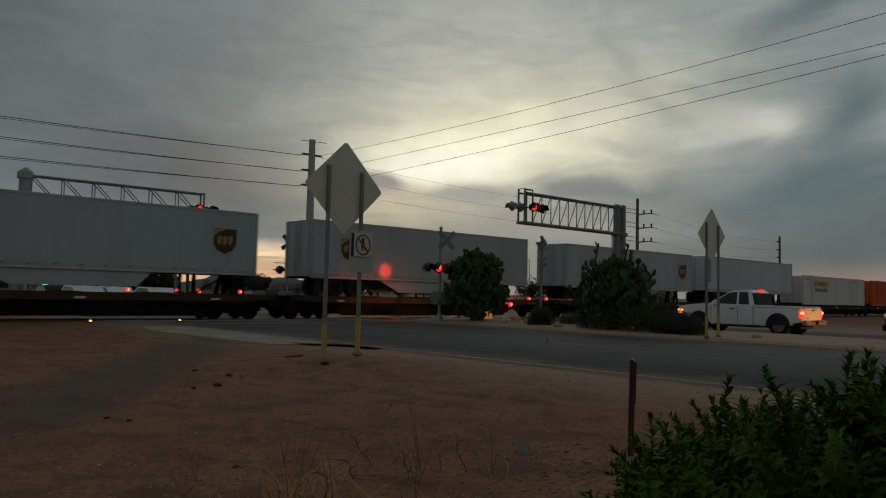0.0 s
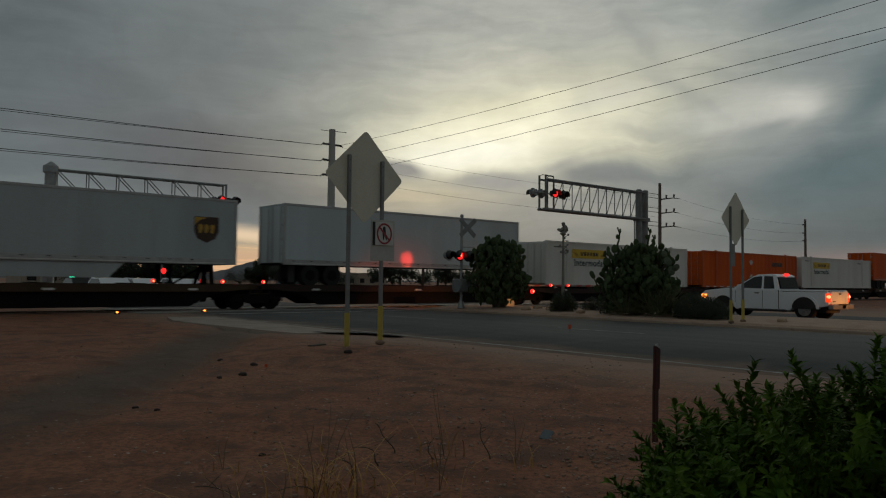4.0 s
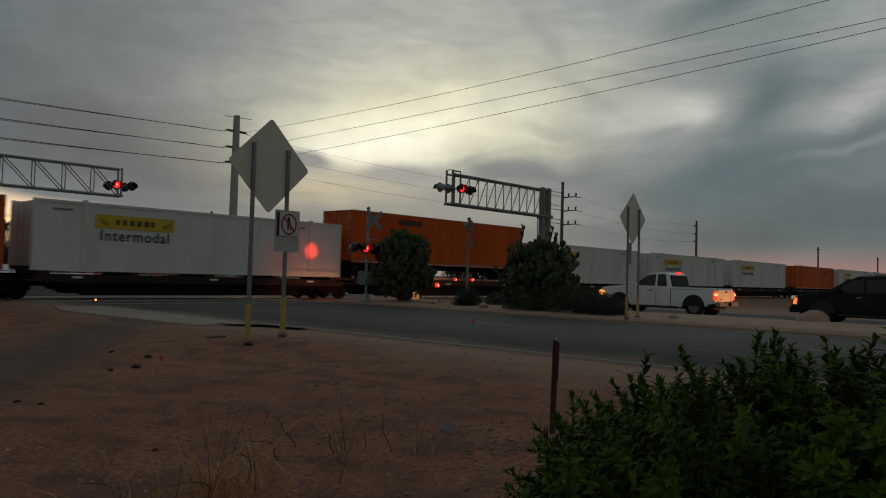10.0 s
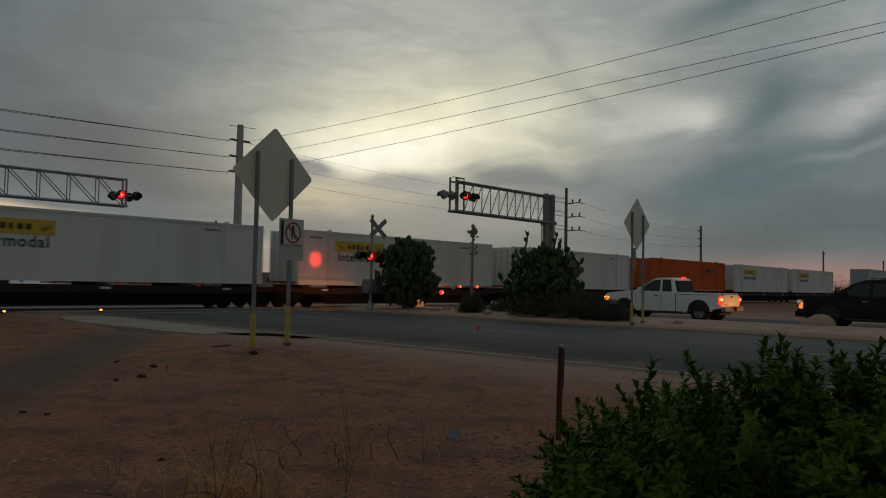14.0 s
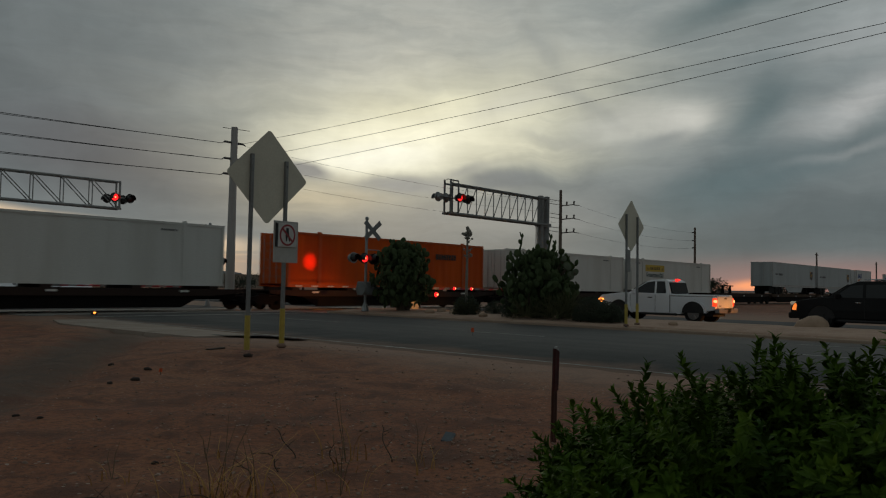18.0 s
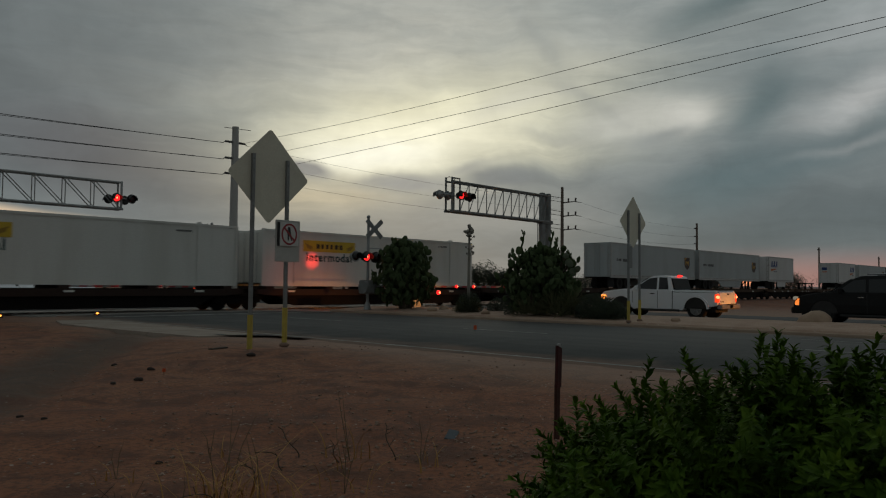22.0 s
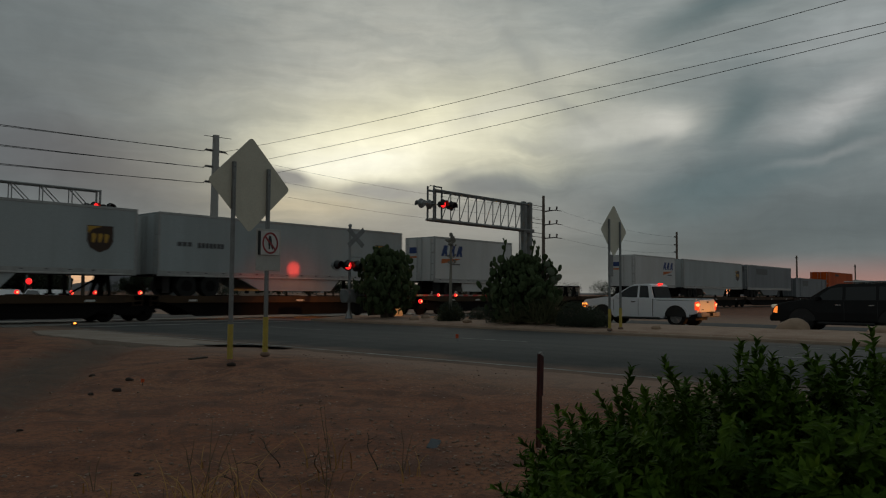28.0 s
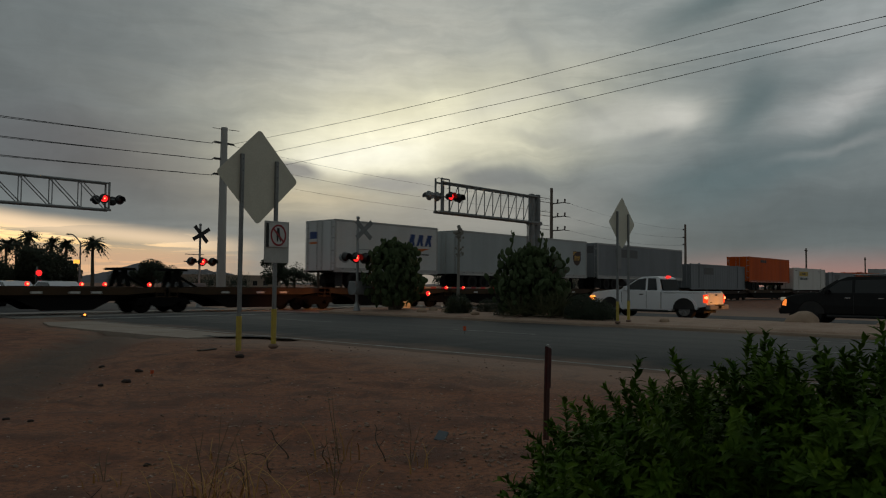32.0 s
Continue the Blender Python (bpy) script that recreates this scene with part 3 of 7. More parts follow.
def ground_z(x, y):
    """Height of the dirt."""
    z = -0.10 + 0.10 * smooth(2, 9, math.hypot(x, y))
    z += 0.16 * math.exp(-((x - 8.3) ** 2 / 5.0 + (y - 12.2) ** 2 / 9.0))
    near = 1 - smooth(40, 70, math.hypot(x, y))
    if near > 0:
        v = Vector((x, y, 0))
        z += near * (0.055 * noise.noise(v * 0.33) + 0.03 * noise.noise(v * 1.1) + 0.018 * noise.noise(v * 3.1))
        # wheel ruts of the gravel track
        off = (x - 5.2) * 0.83 - (y - 13.5) * 0.56
        if abs(off) < 3:
            z -= 0.07 * near * (math.exp(-((off - 0.55) / 0.3) ** 2) + math.exp(-((off + 0.55) / 0.3) ** 2)) * smooth(5, 10, y)
    flat = smooth(ROAD_W - 1.6, ROAD_W - 0.1, x) if x < 60 else 1.0
    z = z * (1 - flat) + (-0.012 if x < ROAD_W + 0.3 else -0.03) * flat
    if y > 28:
        z = min(z, -0.03) if x > 9 else z * (1 - smooth(28, 31, y)) - 0.03 * smooth(28, 31, y)
    return z


def spaced(a, b, step, reach):
    """Even steps from a to b, then ever longer ones out to reach."""
    vals = list(np.arange(a, b + 1e-6, step))
    lo, hi, g = a, b, step
    while hi < reach:
        g *= 1.35
        hi += g
        lo -= g
        vals = [lo] + vals + [hi]
    return vals


def build_ground():
    xs, ys = spaced(-4.0, 12.4, 0.16, 3200), spaced(-2.0, 33.0, 0.18, 3200)
    verts = [(x, y, ground_z(x, y)) for y in ys for x in xs]
    w = len(xs)
    faces = [(j * w + i, j * w + i + 1, (j + 1) * w + i + 1, (j + 1) * w + i) for j in range(len(ys) - 1) for i in range(w - 1)]
    me = bpy.data.meshes.new("ground")
    me.from_pydata(verts, [], faces)
    me.polygons.foreach_set("use_smooth", [True] * len(faces))
    me.materials.append(M["dirt"])
    tagged(new("ground", me), "bare reddish desert dirt with ruts and pebbles", "ground", kind="structure")


build_ground()


def ragged_strip(name, x0, x1, y0, y1, z, mat, label, rag=0.12, seed=3):
    """A paved strip along y with broken edges and a little thickness."""
    rng = random.Random(seed)
    bm, n = bmesh.new(), max(2, int((min(y1, 60) - max(y0, -20)) / 0.5))
    rows, y, prev = [], y0, None
    ys = [y0] + [max(y0, -20) + (min(y1, 60) - max(y0, -20)) * k / n for k in range(n + 1)] + [y1]
    for y in ys:
        a, b = x0 + rng.uniform(-rag, rag), x1 + rng.uniform(-rag, rag) * 0.3
        row = [bm.verts.new(p) for p in ((a - 0.04, y, z - 0.06), (a, y, z), ((a + b) / 2, y, z + 0.02), (b, y, z), (b + 0.02, y, z - 0.06))]
        if prev and (row[0].co - prev[0].co).length > 1e-5:
            for k in range(4):
                bm.faces.new((prev[k], prev[k + 1], row[k + 1], row[k]))
        prev = row
    bmesh.ops.remove_doubles(bm, verts=bm.verts, dist=1e-5)
    bmesh.ops.recalc_face_normals(bm, faces=bm.faces)
    return whole(name, bm, mat, label, "road", kind="structure", smooth=True)


ragged_strip("road_near", ROAD_W, ROAD_E, -400, 31.2, 0.0, "dusty", "worn dark asphalt road beside the dirt verge")
ragged_strip("road_far", FAR_W, FAR_E, -400, 31.2, 0.0, "asphalt", "worn dark asphalt lanes beyond the planted median", 0.05, 5)
ragged_strip("road_beyond", ROAD_W, ROAD_E, 36.6, 420, 0.0, "asphalt", "asphalt road running on beyond the railway", 0.08, 7)
ragged_strip("road_beyond_far", FAR_W, FAR_E, 36.6, 420, 0.0, "asphalt", "asphalt lanes running on beyond the railway", 0.08, 9)


def build_markings():
    def paint(name, x0, x1, y0, y1, label, rag=0.015):
        rng = random.Random(int(y0 * 10) + 11)
        bm, n, prev = bmesh.new(), max(2, int((y1 - y0) / 0.4)), None
        for k in range(n + 1):
            y = y0 + (y1 - y0) * k / n
            cross = 0.5 - abs((x0 + x1) / 2 - (ROAD_W + ROAD_E) / 2) / (ROAD_E - ROAD_W) if x1 < 25 else 0
            row = [bm.verts.new((x0 + rng.uniform(-rag, rag), y, 0.006 + 0.04 * cross)), bm.verts.new((x1 + rng.uniform(-rag, rag), y, 0.006 + 0.04 * cross))]
            if prev:
                bm.faces.new((prev[0], prev[1], row[1], row[0]))
            prev = row
        whole(name, bm, "roadpaint", label, "road marking", kind="structure")
    paint("edge_line", 11.85, 11.98, -30, 27.5, "worn white edge line on the asphalt", 0.025)
    for k in range(5):
        paint("lane_line", 17.75, 17.88, -14.5 + 9 * k, -11.4 + 9 * k, "faded white lane dash on the asphalt")
    paint("lane_line", 21.4, 21.5, 4.6, 6.9, "faded white lane dash on the asphalt")
    bm = box(bmesh.new(), 12.2, 23.2, 28.6, 29.1, 0.018, 0.026)
    whole("stop_line", bm, "roadpaint", "worn white stop line before the railway", "road marking", kind="structure")
    bm = box(bmesh.new(), 30.1, 37.2, 25.0, 25.5, 0.018, 0.026)
    whole("stop_line", bm, "roadpaint", "worn white stop line before the railway", "road marking", kind="structure")


build_markings()


def median_z(x, y):
    """Height of the raised median."""
    u = (x - ROAD_E) / (FAR_W - ROAD_E)
    hump = math.sin(math.pi * min(1, max(0, u))) ** 0.6
    return 0.10 + 0.13 * hump + 0.03 * noise.noise(Vector((x * 0.8, y * 0.8, 3)))


def build_median():
    xs = [ROAD_E + 0.14, ROAD_E + 0.20] + [ROAD_E + 0.4 + (FAR_W - ROAD_E - 0.8) * k / 14 for k in range(15)] + [FAR_W - 0.20, FAR_W - 0.14]
    ys = [-200, -60] + list(np.arange(-12, 29.01, 0.4))
    bm = bmesh.new()
    grid = [[bm.verts.new((x, y, 0.05 if x in (xs[0], xs[-1]) else median_z(x, y))) for x in xs] for y in ys]
    for j in range(len(ys) - 1):
        for i in range(len(xs) - 1):
            bm.faces.new((grid[j][i], grid[j][i + 1], grid[j + 1][i + 1], grid[j + 1][i]))
    rim = [bm.verts.new((x, ys[-1], -0.05)) for x in xs]
    for i in range(len(xs) - 1):
        bm.faces.new((grid[-1][i], grid[-1][i + 1], rim[i + 1], rim[i]))
    whole("median", bm, "mediandirt", "raised bare dirt median with desert planting", "median", kind="structure", smooth=True)
    for name, x0, x1 in (("kerb_near", ROAD_E, ROAD_E + 0.17), ("kerb_far", FAR_W - 0.17, FAR_W)):
        k = thing(name, pose(0, 0, 0), "weathered concrete kerb along the median", "kerb", kind="structure")
        me = mesh_of("kerb_stone", B(x0, x1, 0, 2.996, -0.06, 0.095, bevel=0.02), "kerb")
        for j in range(14):
            s = new("kerb_stone", me)
            s.parent, s.location = k, (0, -11.0 + 3.0 * j - 1.9, 0)
        end = B(x0, x1, -200, -12.93, -0.06, 0.095)
        part("kerb_run", end, "kerb", k)
    k = thing("kerb_end", pose(0, 0, 0), "weathered concrete kerb at the median's end", "kerb", kind="structure")
    part("kerb_stone", B(ROAD_E, FAR_W, 29.08, 29.25, -0.06, 0.095, bevel=0.02), "kerb", k)


build_median()


def build_apron():
    """The broken concrete strip between the dirt and the road."""
    a = thing("concrete_apron", pose(0, 0, 0), "pale broken concrete apron at the road's edge", "pavement", kind="structure")
    rng = random.Random(5)
    edges = [(9.7, 11.35, 17.1), (9.5, 11.4, 19.4), (9.35, 11.45, 21.9), (9.3, 11.45, 24.4), (9.9, 11.45, 26.6)]
    for (a0, b0, y0), (a1, b1, y1) in zip(edges, edges[1:]):
        lift = 0.035 + rng.uniform(0, 0.02)
        bm = bmesh.new()
        top = [bm.verts.new(p) for p in ((a0, y0 + 0.015, lift), (b0, y0 + 0.015, lift - 0.01), (b1, y1 - 0.015, lift - 0.01), (a1, y1 - 0.015, lift))]
        low = [bm.verts.new((v.co.x, v.co.y, -0.12)) for v in top]
        bm.faces.new(top)
        for k in range(4):
            bm.faces.new((top[k], low[k], low[(k + 1) % 4], top[(k + 1) % 4]))
        bmesh.ops.recalc_face_normals(bm, faces=bm.faces)
        part("slab", bm, "apron", a)
    bm = bmesh.new()
    prev = None
    for k in range(9):
        y = 15.2 + k * 0.3
        row = [bm.verts.new((11.3 - 0.10 * math.sin(k * 1.3) - 1.0 * smooth(2, 8, k), y, 0.05)), bm.verts.new((11.72, y, 0.008))]
        if prev:
            bm.faces.new((prev[0], prev[1], row[1], row[0]))
        prev = row
    part("asphalt_lip", bm, "asphalt", a, "crumbling asphalt lip")


build_apron()


def build_track():
    bm = bmesh.new()
    prism(bm, [(RAIL_Y - 2.7, -0.3), (RAIL_Y - 1.75, -0.13), (RAIL_Y + 1.75, -0.13), (RAIL_Y + 2.7, -0.3)], "x", -120, 420)
    for v in bm.verts:
        v.co.z = max(v.co.z, -0.29)
    whole("ballast", bm, "gravel", "grey crushed stone ballast under the rails", "ballast", kind="structure")
    for y in (RAIL_Y - 0.74, RAIL_Y + 0.74):
        bm = prism(bmesh.new(), [(y - 0.07, -0.14), (y + 0.07, -0.14), (y + 0.012, -0.11), (y + 0.012, -0.03), (y + 0.036, -0.02), (y + 0.036, 0.012), (y - 0.036, 0.012), (y - 0.036, -0.02), (y - 0.012, -0.03), (y - 0.012, -0.11)], "x", -120, 420)
        whole("rail", bm, "rail", "worn steel rail with a bright head", "rail", "rails of the track", "structure")
    t = thing("crossing_panels", pose(0, 0, 0), "concrete crossing panels set between the rails and roads", "crossing", kind="structure")
    for x0, x1 in ((10.6, 24.2), (29.0, 38.2)):
        n = int((x1 - x0) / 2.4)
        w = (x1 - x0) / n
        for k in range(n):
            for y0, y1 in ((RAIL_Y - 2.75, RAIL_Y - 0.83), (RAIL_Y - 0.65, RAIL_Y + 0.65), (RAIL_Y + 0.83, RAIL_Y + 2.75)):
                part("panel", B(x0 + k * w + 0.01, x0 + k * w + w - 0.01, y0, y1, -0.2, 0.005), "concrete", t)
    ties = thing("ties", pose(0, 0, 0), "old creosoted wooden ties bedded in ballast", "railway ties", kind="structure")
    me = mesh_of("tie", B(-0.11, 0.11, RAIL_Y - 1.3, RAIL_Y + 1.3, -0.3, -0.12), "tie")
    for x in [k * 0.52 for k in range(4, 20)] + [24.6 + k * 0.52 for k in range(8)] + [38.6 + k * 0.52 for k in range(150)]:
        o = new("tie", me)
        o.parent, o.location = ties, (x, 0, 0)


build_track()


# ---- the train: cars, containers and trailers ----
SIDE = 32.6   # near face of the boxes


def run(t):
    """Metres the train has gone at t seconds."""
    return 10.3248 * t - 0.0259893 * t * t + 6.62547e-5 * t ** 3


TIMES = [0, 2, 4, 6, 8, 10, 12, 14, 16, 18, 20, 22, 24, 26, 28, 30, 32]
TRAIN = []   # (thing, place along the train)


def bars(parent, x0, x1, z0, z1, y, n, rng, mat, label="", gap=0.35, t=0.008):
    """A row of n plain bars, in place of letters, on the side face."""
    w = (x1 - x0) / n
    for k in range(n):
        u = x0 + k * w
        part("bar", B(u, u + w * (1 - gap * rng.uniform(0.6, 1.2)), y - t, y + 0.002, z0, z1), mat, parent, label)


def print_row(parent, x0, x1, z0, z1, y, n, rng, mat="ink_grey"):
    """Print too small to pick apart: one joined row of ticks."""
    bm, w = bmesh.new(), (x1 - x0) / n
    for k in range(n):
        box(bm, x0 + k * w, x0 + k * w + w * rng.uniform(0.5, 0.8), y - 0.006, y + 0.002, z0, z1)
    return tagged(part("small_print", bm, mat, parent), kind="stuff")


def lettering(name, text, x, y, z, width, mat, parent):
    """Writing on the near side in the built-in font, as a mesh."""
    c = bpy.data.curves.new(name, "FONT")
    c.body, c.size, c.extrude, c.offset, c.space_character = text, 1.0, 0.006, 0.024, 1.14
    ob = new(name, c)
    bpy.context.view_layer.update()
    me = bpy.data.meshes.new_from_object(ob.evaluated_get(bpy.context.evaluated_depsgraph_get()))
    bpy.data.objects.remove(ob)
    bpy.data.curves.remove(c)
    xs = [v.co.x for v in me.vertices]
    k = width / (max(xs) - min(xs))
    x_min = min(xs)
    for v in me.vertices:
        v.co = Vector(((v.co.x - x_min) * k, v.co.y * k, v.co.z))
    me.materials.clear()
    me.materials.append(M[mat])
    o = new(name, me)
    o.parent = parent
    o.matrix_basis = pose(x, y, z, 90, 0, 0)
    return o


def wheel_truck(parent, x):
    """A two-axle railway truck under a car's end, on the rails."""
    t = new("truck")
    t.parent, t.location = parent, (x, 1.3, 0)
    for s in (-1, 1):
        fr = [(-1.35, 0.42), (-1.2, 0.66), (-0.55, 0.72), (-0.3, 0.80), (0.3, 0.80), (0.55, 0.72), (1.2, 0.66), (1.35, 0.42), (1.05, 0.36), (0.72, 0.52), (0.45, 0.30), (-0.45, 0.30), (-0.72, 0.52), (-1.05, 0.36)]
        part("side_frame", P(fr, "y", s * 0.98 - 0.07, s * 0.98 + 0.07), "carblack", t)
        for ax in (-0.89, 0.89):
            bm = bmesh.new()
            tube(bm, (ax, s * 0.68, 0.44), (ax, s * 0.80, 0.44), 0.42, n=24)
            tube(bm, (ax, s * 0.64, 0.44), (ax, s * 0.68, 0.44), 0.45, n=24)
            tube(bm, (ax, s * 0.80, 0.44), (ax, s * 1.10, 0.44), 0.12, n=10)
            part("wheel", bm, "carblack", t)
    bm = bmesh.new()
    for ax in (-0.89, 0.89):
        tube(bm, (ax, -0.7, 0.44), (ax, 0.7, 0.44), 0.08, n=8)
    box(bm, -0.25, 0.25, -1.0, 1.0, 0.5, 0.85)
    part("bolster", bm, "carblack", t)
    return t


def spine_car(s, length, both, kind, hitches=(), lead=-1.2, well=False):
    """One platform of an articulated car. kind: frame colour. hitches: places of raised trailer hitches."""
    car = thing("railcar_platform", pose(s, SIDE, 0), "grimy low platform railcar with brown side sills" if kind == "carframe" else "grimy low platform railcar with yellow-brown side sills", "railcar", "platforms of the train")
    a, b = -1.05, length + 1.05
    q = 0.11 if well else 0.0
    for y0, y1, y2, y3 in ((0.0, 0.10, 0.16, 0.24), (2.5, 2.6, 2.36, 2.44)):
        rail = [(a, 0.98 - q), (a, 1.16 - q), (b, 1.16 - q), (b, 0.98 - q), (b - 1.7, 0.84 - q), (a + 1.7, 0.84 - q)]
        part("side_sill", P(rail, "y", y0, y1), kind, car)
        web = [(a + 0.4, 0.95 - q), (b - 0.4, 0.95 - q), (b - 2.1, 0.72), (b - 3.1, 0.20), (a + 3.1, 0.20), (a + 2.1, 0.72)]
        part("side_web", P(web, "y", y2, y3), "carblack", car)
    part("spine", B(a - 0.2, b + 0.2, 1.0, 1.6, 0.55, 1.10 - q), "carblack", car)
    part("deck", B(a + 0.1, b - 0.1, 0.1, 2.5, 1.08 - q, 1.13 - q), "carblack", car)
    for k in range(5):
        x = 0.5 + (length - 1.0) * k / 4
        part("pedestal", B(x - 0.22, x + 0.22, -0.03, 2.63, 1.13 - q, 1.20), kind, car)
    for x in (a + 0.15, b - 0.15):
        bm = bmesh.new()
        for z in (0.75, 0.95, 1.15):
            tube(bm, (x - 0.2, -0.03, z), (x + 0.2, -0.03, z), 0.015, n=6)
        box(bm, x - 0.22, x - 0.19, -0.04, 0.0, 0.7, 1.25)
        box(bm, x + 0.19, x + 0.22, -0.04, 0.0, 0.7, 1.25)
        part("step_ladder", bm, kind, car)
    for x in (1.6, length * 0.5, length - 2.2):
        part("reflector", B(x, x + 0.42, -0.012, 0.0, 0.90, 0.99), "reflect", car)
    for x in hitches:
        bm = bmesh.new()
        prism(bm, [(x - 0.35, 1.13), (x - 0.12, 1.95), (x + 0.12, 1.95), (x + 0.35, 1.13), (x + 0.15, 1.13), (x, 1.65), (x - 0.15, 1.13)], "y", 0.85, 0.95)
        prism(bm, [(x - 0.35, 1.13), (x - 0.12, 1.95), (x + 0.12, 1.95), (x + 0.35, 1.13), (x + 0.15, 1.13), (x, 1.65), (x - 0.15, 1.13)], "y", 1.65, 1.75)
        tube(bm, (x + 0.1, 1.3, 1.8), (x + 1.3, 1.3, 1.15), 0.06, n=6)
        box(bm, x - 0.45, x + 0.45, 0.7, 1.9, 1.93, 2.04)
        part("trailer_hitch", bm, "carblack", car)
    wheel_truck(car, lead)
    if both:
        wheel_truck(car, length - 0.9)
        bm = bmesh.new()
        box(bm, length + 1.0, length + 1.9, 1.15, 1.45, 0.62, 0.9)
        part("coupler", bm, "carblack", car)
    TRAIN.append((car, s))
    return car


def ribbed_side(L, z0, z1, y0, y1, pitch, depth):
    """A box with vertical ribs pressed into both long sides."""
    bm = bmesh.new()
    n = int(L / pitch)
    xs = []
    for k in range(n):
        x = k * L / n
        w = L / n
        xs += [(x, 0), (x + w * 0.36, 0), (x + w * 0.48, 1), (x + w * 0.88, 1)]
    xs.append((L, 0))
    rows = []
    for z in (z0, z1):
        rows.append(([bm.verts.new((x, y0 + d * depth, z)) for x, d in xs], [bm.verts.new((x, y1 - d * depth, z)) for x, d in xs]))
    for k in range(len(xs) - 1):
        bm.faces.new((rows[0][0][k], rows[0][0][k + 1], rows[1][0][k + 1], rows[1][0][k]))
        bm.faces.new((rows[0][1][k + 1], rows[0][1][k], rows[1][1][k], rows[1][1][k + 1]))
        bm.faces.new((rows[1][0][k], rows[1][0][k + 1], rows[1][1][k + 1], rows[1][1][k]))
        bm.faces.new((rows[0][0][k + 1], rows[0][0][k], rows[0][1][k], rows[0][1][k + 1]))
    for k, f in ((0, 0), (-1, 1)):
        q = (rows[0][0][k], rows[1][0][k], rows[1][1][k], rows[0][1][k])
        bm.faces.new(q if f == 0 else q[::-1])
    return bm


def container(s, L, mat, trim, label, mark="", seed=1, base=1.20, mark_at=3.0, H=2.90):
    """A 53-foot container on the car's deck. mark: lettered, diamond or plate."""
    rng = random.Random(seed)
    c = thing("intermodal_container", pose(s, SIDE, base), label, "container", "containers on the train")
    W = 2.59
    part("body", ribbed_side(L - 0.16, 0.14, H - 0.10, 0.045, W - 0.045, 1.22 if mat == "white_box" else 0.61, 0.006 if mat == "white_box" else 0.012), mat, c, at=pose(0.08, 0, 0))
    for y0, y1 in ((0.0, 0.08), (W - 0.08, W)):
        part("bottom_rail", B(0.1, L - 0.1, y0, y1, 0.0, 0.16), trim, c)
        part("top_rail", B(0.1, L - 0.1, y0, y1, H - 0.12, H - 0.01), trim, c)
        for x in (0.0, L - 0.15):
            part("corner_post", B(x, x + 0.15, y0 - 0.004, y1 + 0.06 if y0 < 1 else y1 + 0.004, 0.0, H, bevel=0.012), trim, c)
        for x in (1.95, L - 2.15):
            part("stacking_post", B(x, x + 0.2, y0 - 0.006, y0 + 0.05 if y0 < 1 else y1 + 0.006, 0.02, H - 0.02), trim, c)
            part("corner_casting", B(x + 0.01, x + 0.19, 0.0 if y0 < 1 else W - 0.16, 0.16 if y0 < 1 else W, H - 0.02, H + 0.07, bevel=0.01), trim, c)
    bm = bmesh.new()
    n = 26
    for k in range(n):
        x = 0.2 + (L - 0.4) * k / n
        box(bm, x, x + (L - 0.4) / n * 0.55, 0.1, W - 0.1, H - 0.10, H - 0.055)
    part("roof", bm, mat, c)
    # door end, leading
    for y0, y1 in ((0.16, W / 2 - 0.01), (W / 2 + 0.01, W - 0.16)):
        d = part("door", B(0.0, 0.06, y0, y1, 0.16, H - 0.14, bevel=0.012), mat, c)
        for y in (y0 + 0.28, y1 - 0.28):
            part("lock_bar", T((-0.03, y, 0.18), (-0.03, y, H - 0.16), 0.018, n=6), "trim", d, "galvanised lock bar")
        for z in (0.55, 1.0, 1.45, 1.9, 2.3):
            part("door_rib", B(-0.014, 0.004, y0 + 0.05, y1 - 0.05, z - 0.07, z + 0.07), trim, d)
    part("end_wall", B(L - 0.07, L - 0.01, 0.14, W - 0.14, 0.14, H - 0.12), mat, c)
    y = 0.0
    if mark == "lettered":
        plate = part("yellow_panel", B(mark_at - 0.15, mark_at + 3.40, y + 0.020, y + 0.045, H - 1.06, H - 0.47), "panel_yellow", c, "yellow painted panel")
        bars(plate, mark_at + 0.72, mark_at + 2.60, H - 0.89, H - 0.65, y + 0.018, 6, rng, "ink_brown", gap=0.5)
        for x0, d in ((mark_at - 0.05, 1), (mark_at + 3.30, -1)):
            part("brown_sweep", P([(x0, H - 0.62), (x0 + d * 0.5, H - 0.80), (x0 + d * 0.42, H - 0.98), (x0 + d * 0.15, H - 0.86)], "y", y + 0.016, y + 0.022), "ink_sweep", plate, "brown sweep")
        lettering("lettering", "Intermodal", mark_at + 0.08, y + 0.040, H - 1.56, 3.10, "ink_green", c)
        print_row(c, 0.75, 1.55, H - 0.42, H - 0.33, y + 0.036, 9, rng)
        print_row(c, L - 3.2, L - 2.4, H - 0.42, H - 0.33, y + 0.036, 9, rng)
    elif mark == "dark_panel":
        part("dark_panel", B(3.2, 5.6, 0.03, 0.045, H - 1.05, H - 0.35), "ink_grey", c, "dark panel")
    else:
        bars(c, L - 4.6, L - 2.7, H - 1.06, H - 0.72, y + 0.02, 8, rng, "ink_brown", "dark bar on the orange side", 0.25)
        if mark == "diamond":
            for z in (0.88, 2.12):
                part("placard", P([(L - 8.55, z), (L - 8.25, z + 0.25), (L - 7.95, z), (L - 8.25, z - 0.25)], "y", y + 0.01, y + 0.03), "signwhite", c, "white diamond placard")
        bm = bmesh.new()
        k = 0.5
        while k < L - 0.7:
            box(bm, k, k + 0.42, y - 0.006, y + 0.002, 0.03, 0.10)
            k += 1.05
        tagged(part("reflective_tape", bm, "reflect", c), kind="stuff")
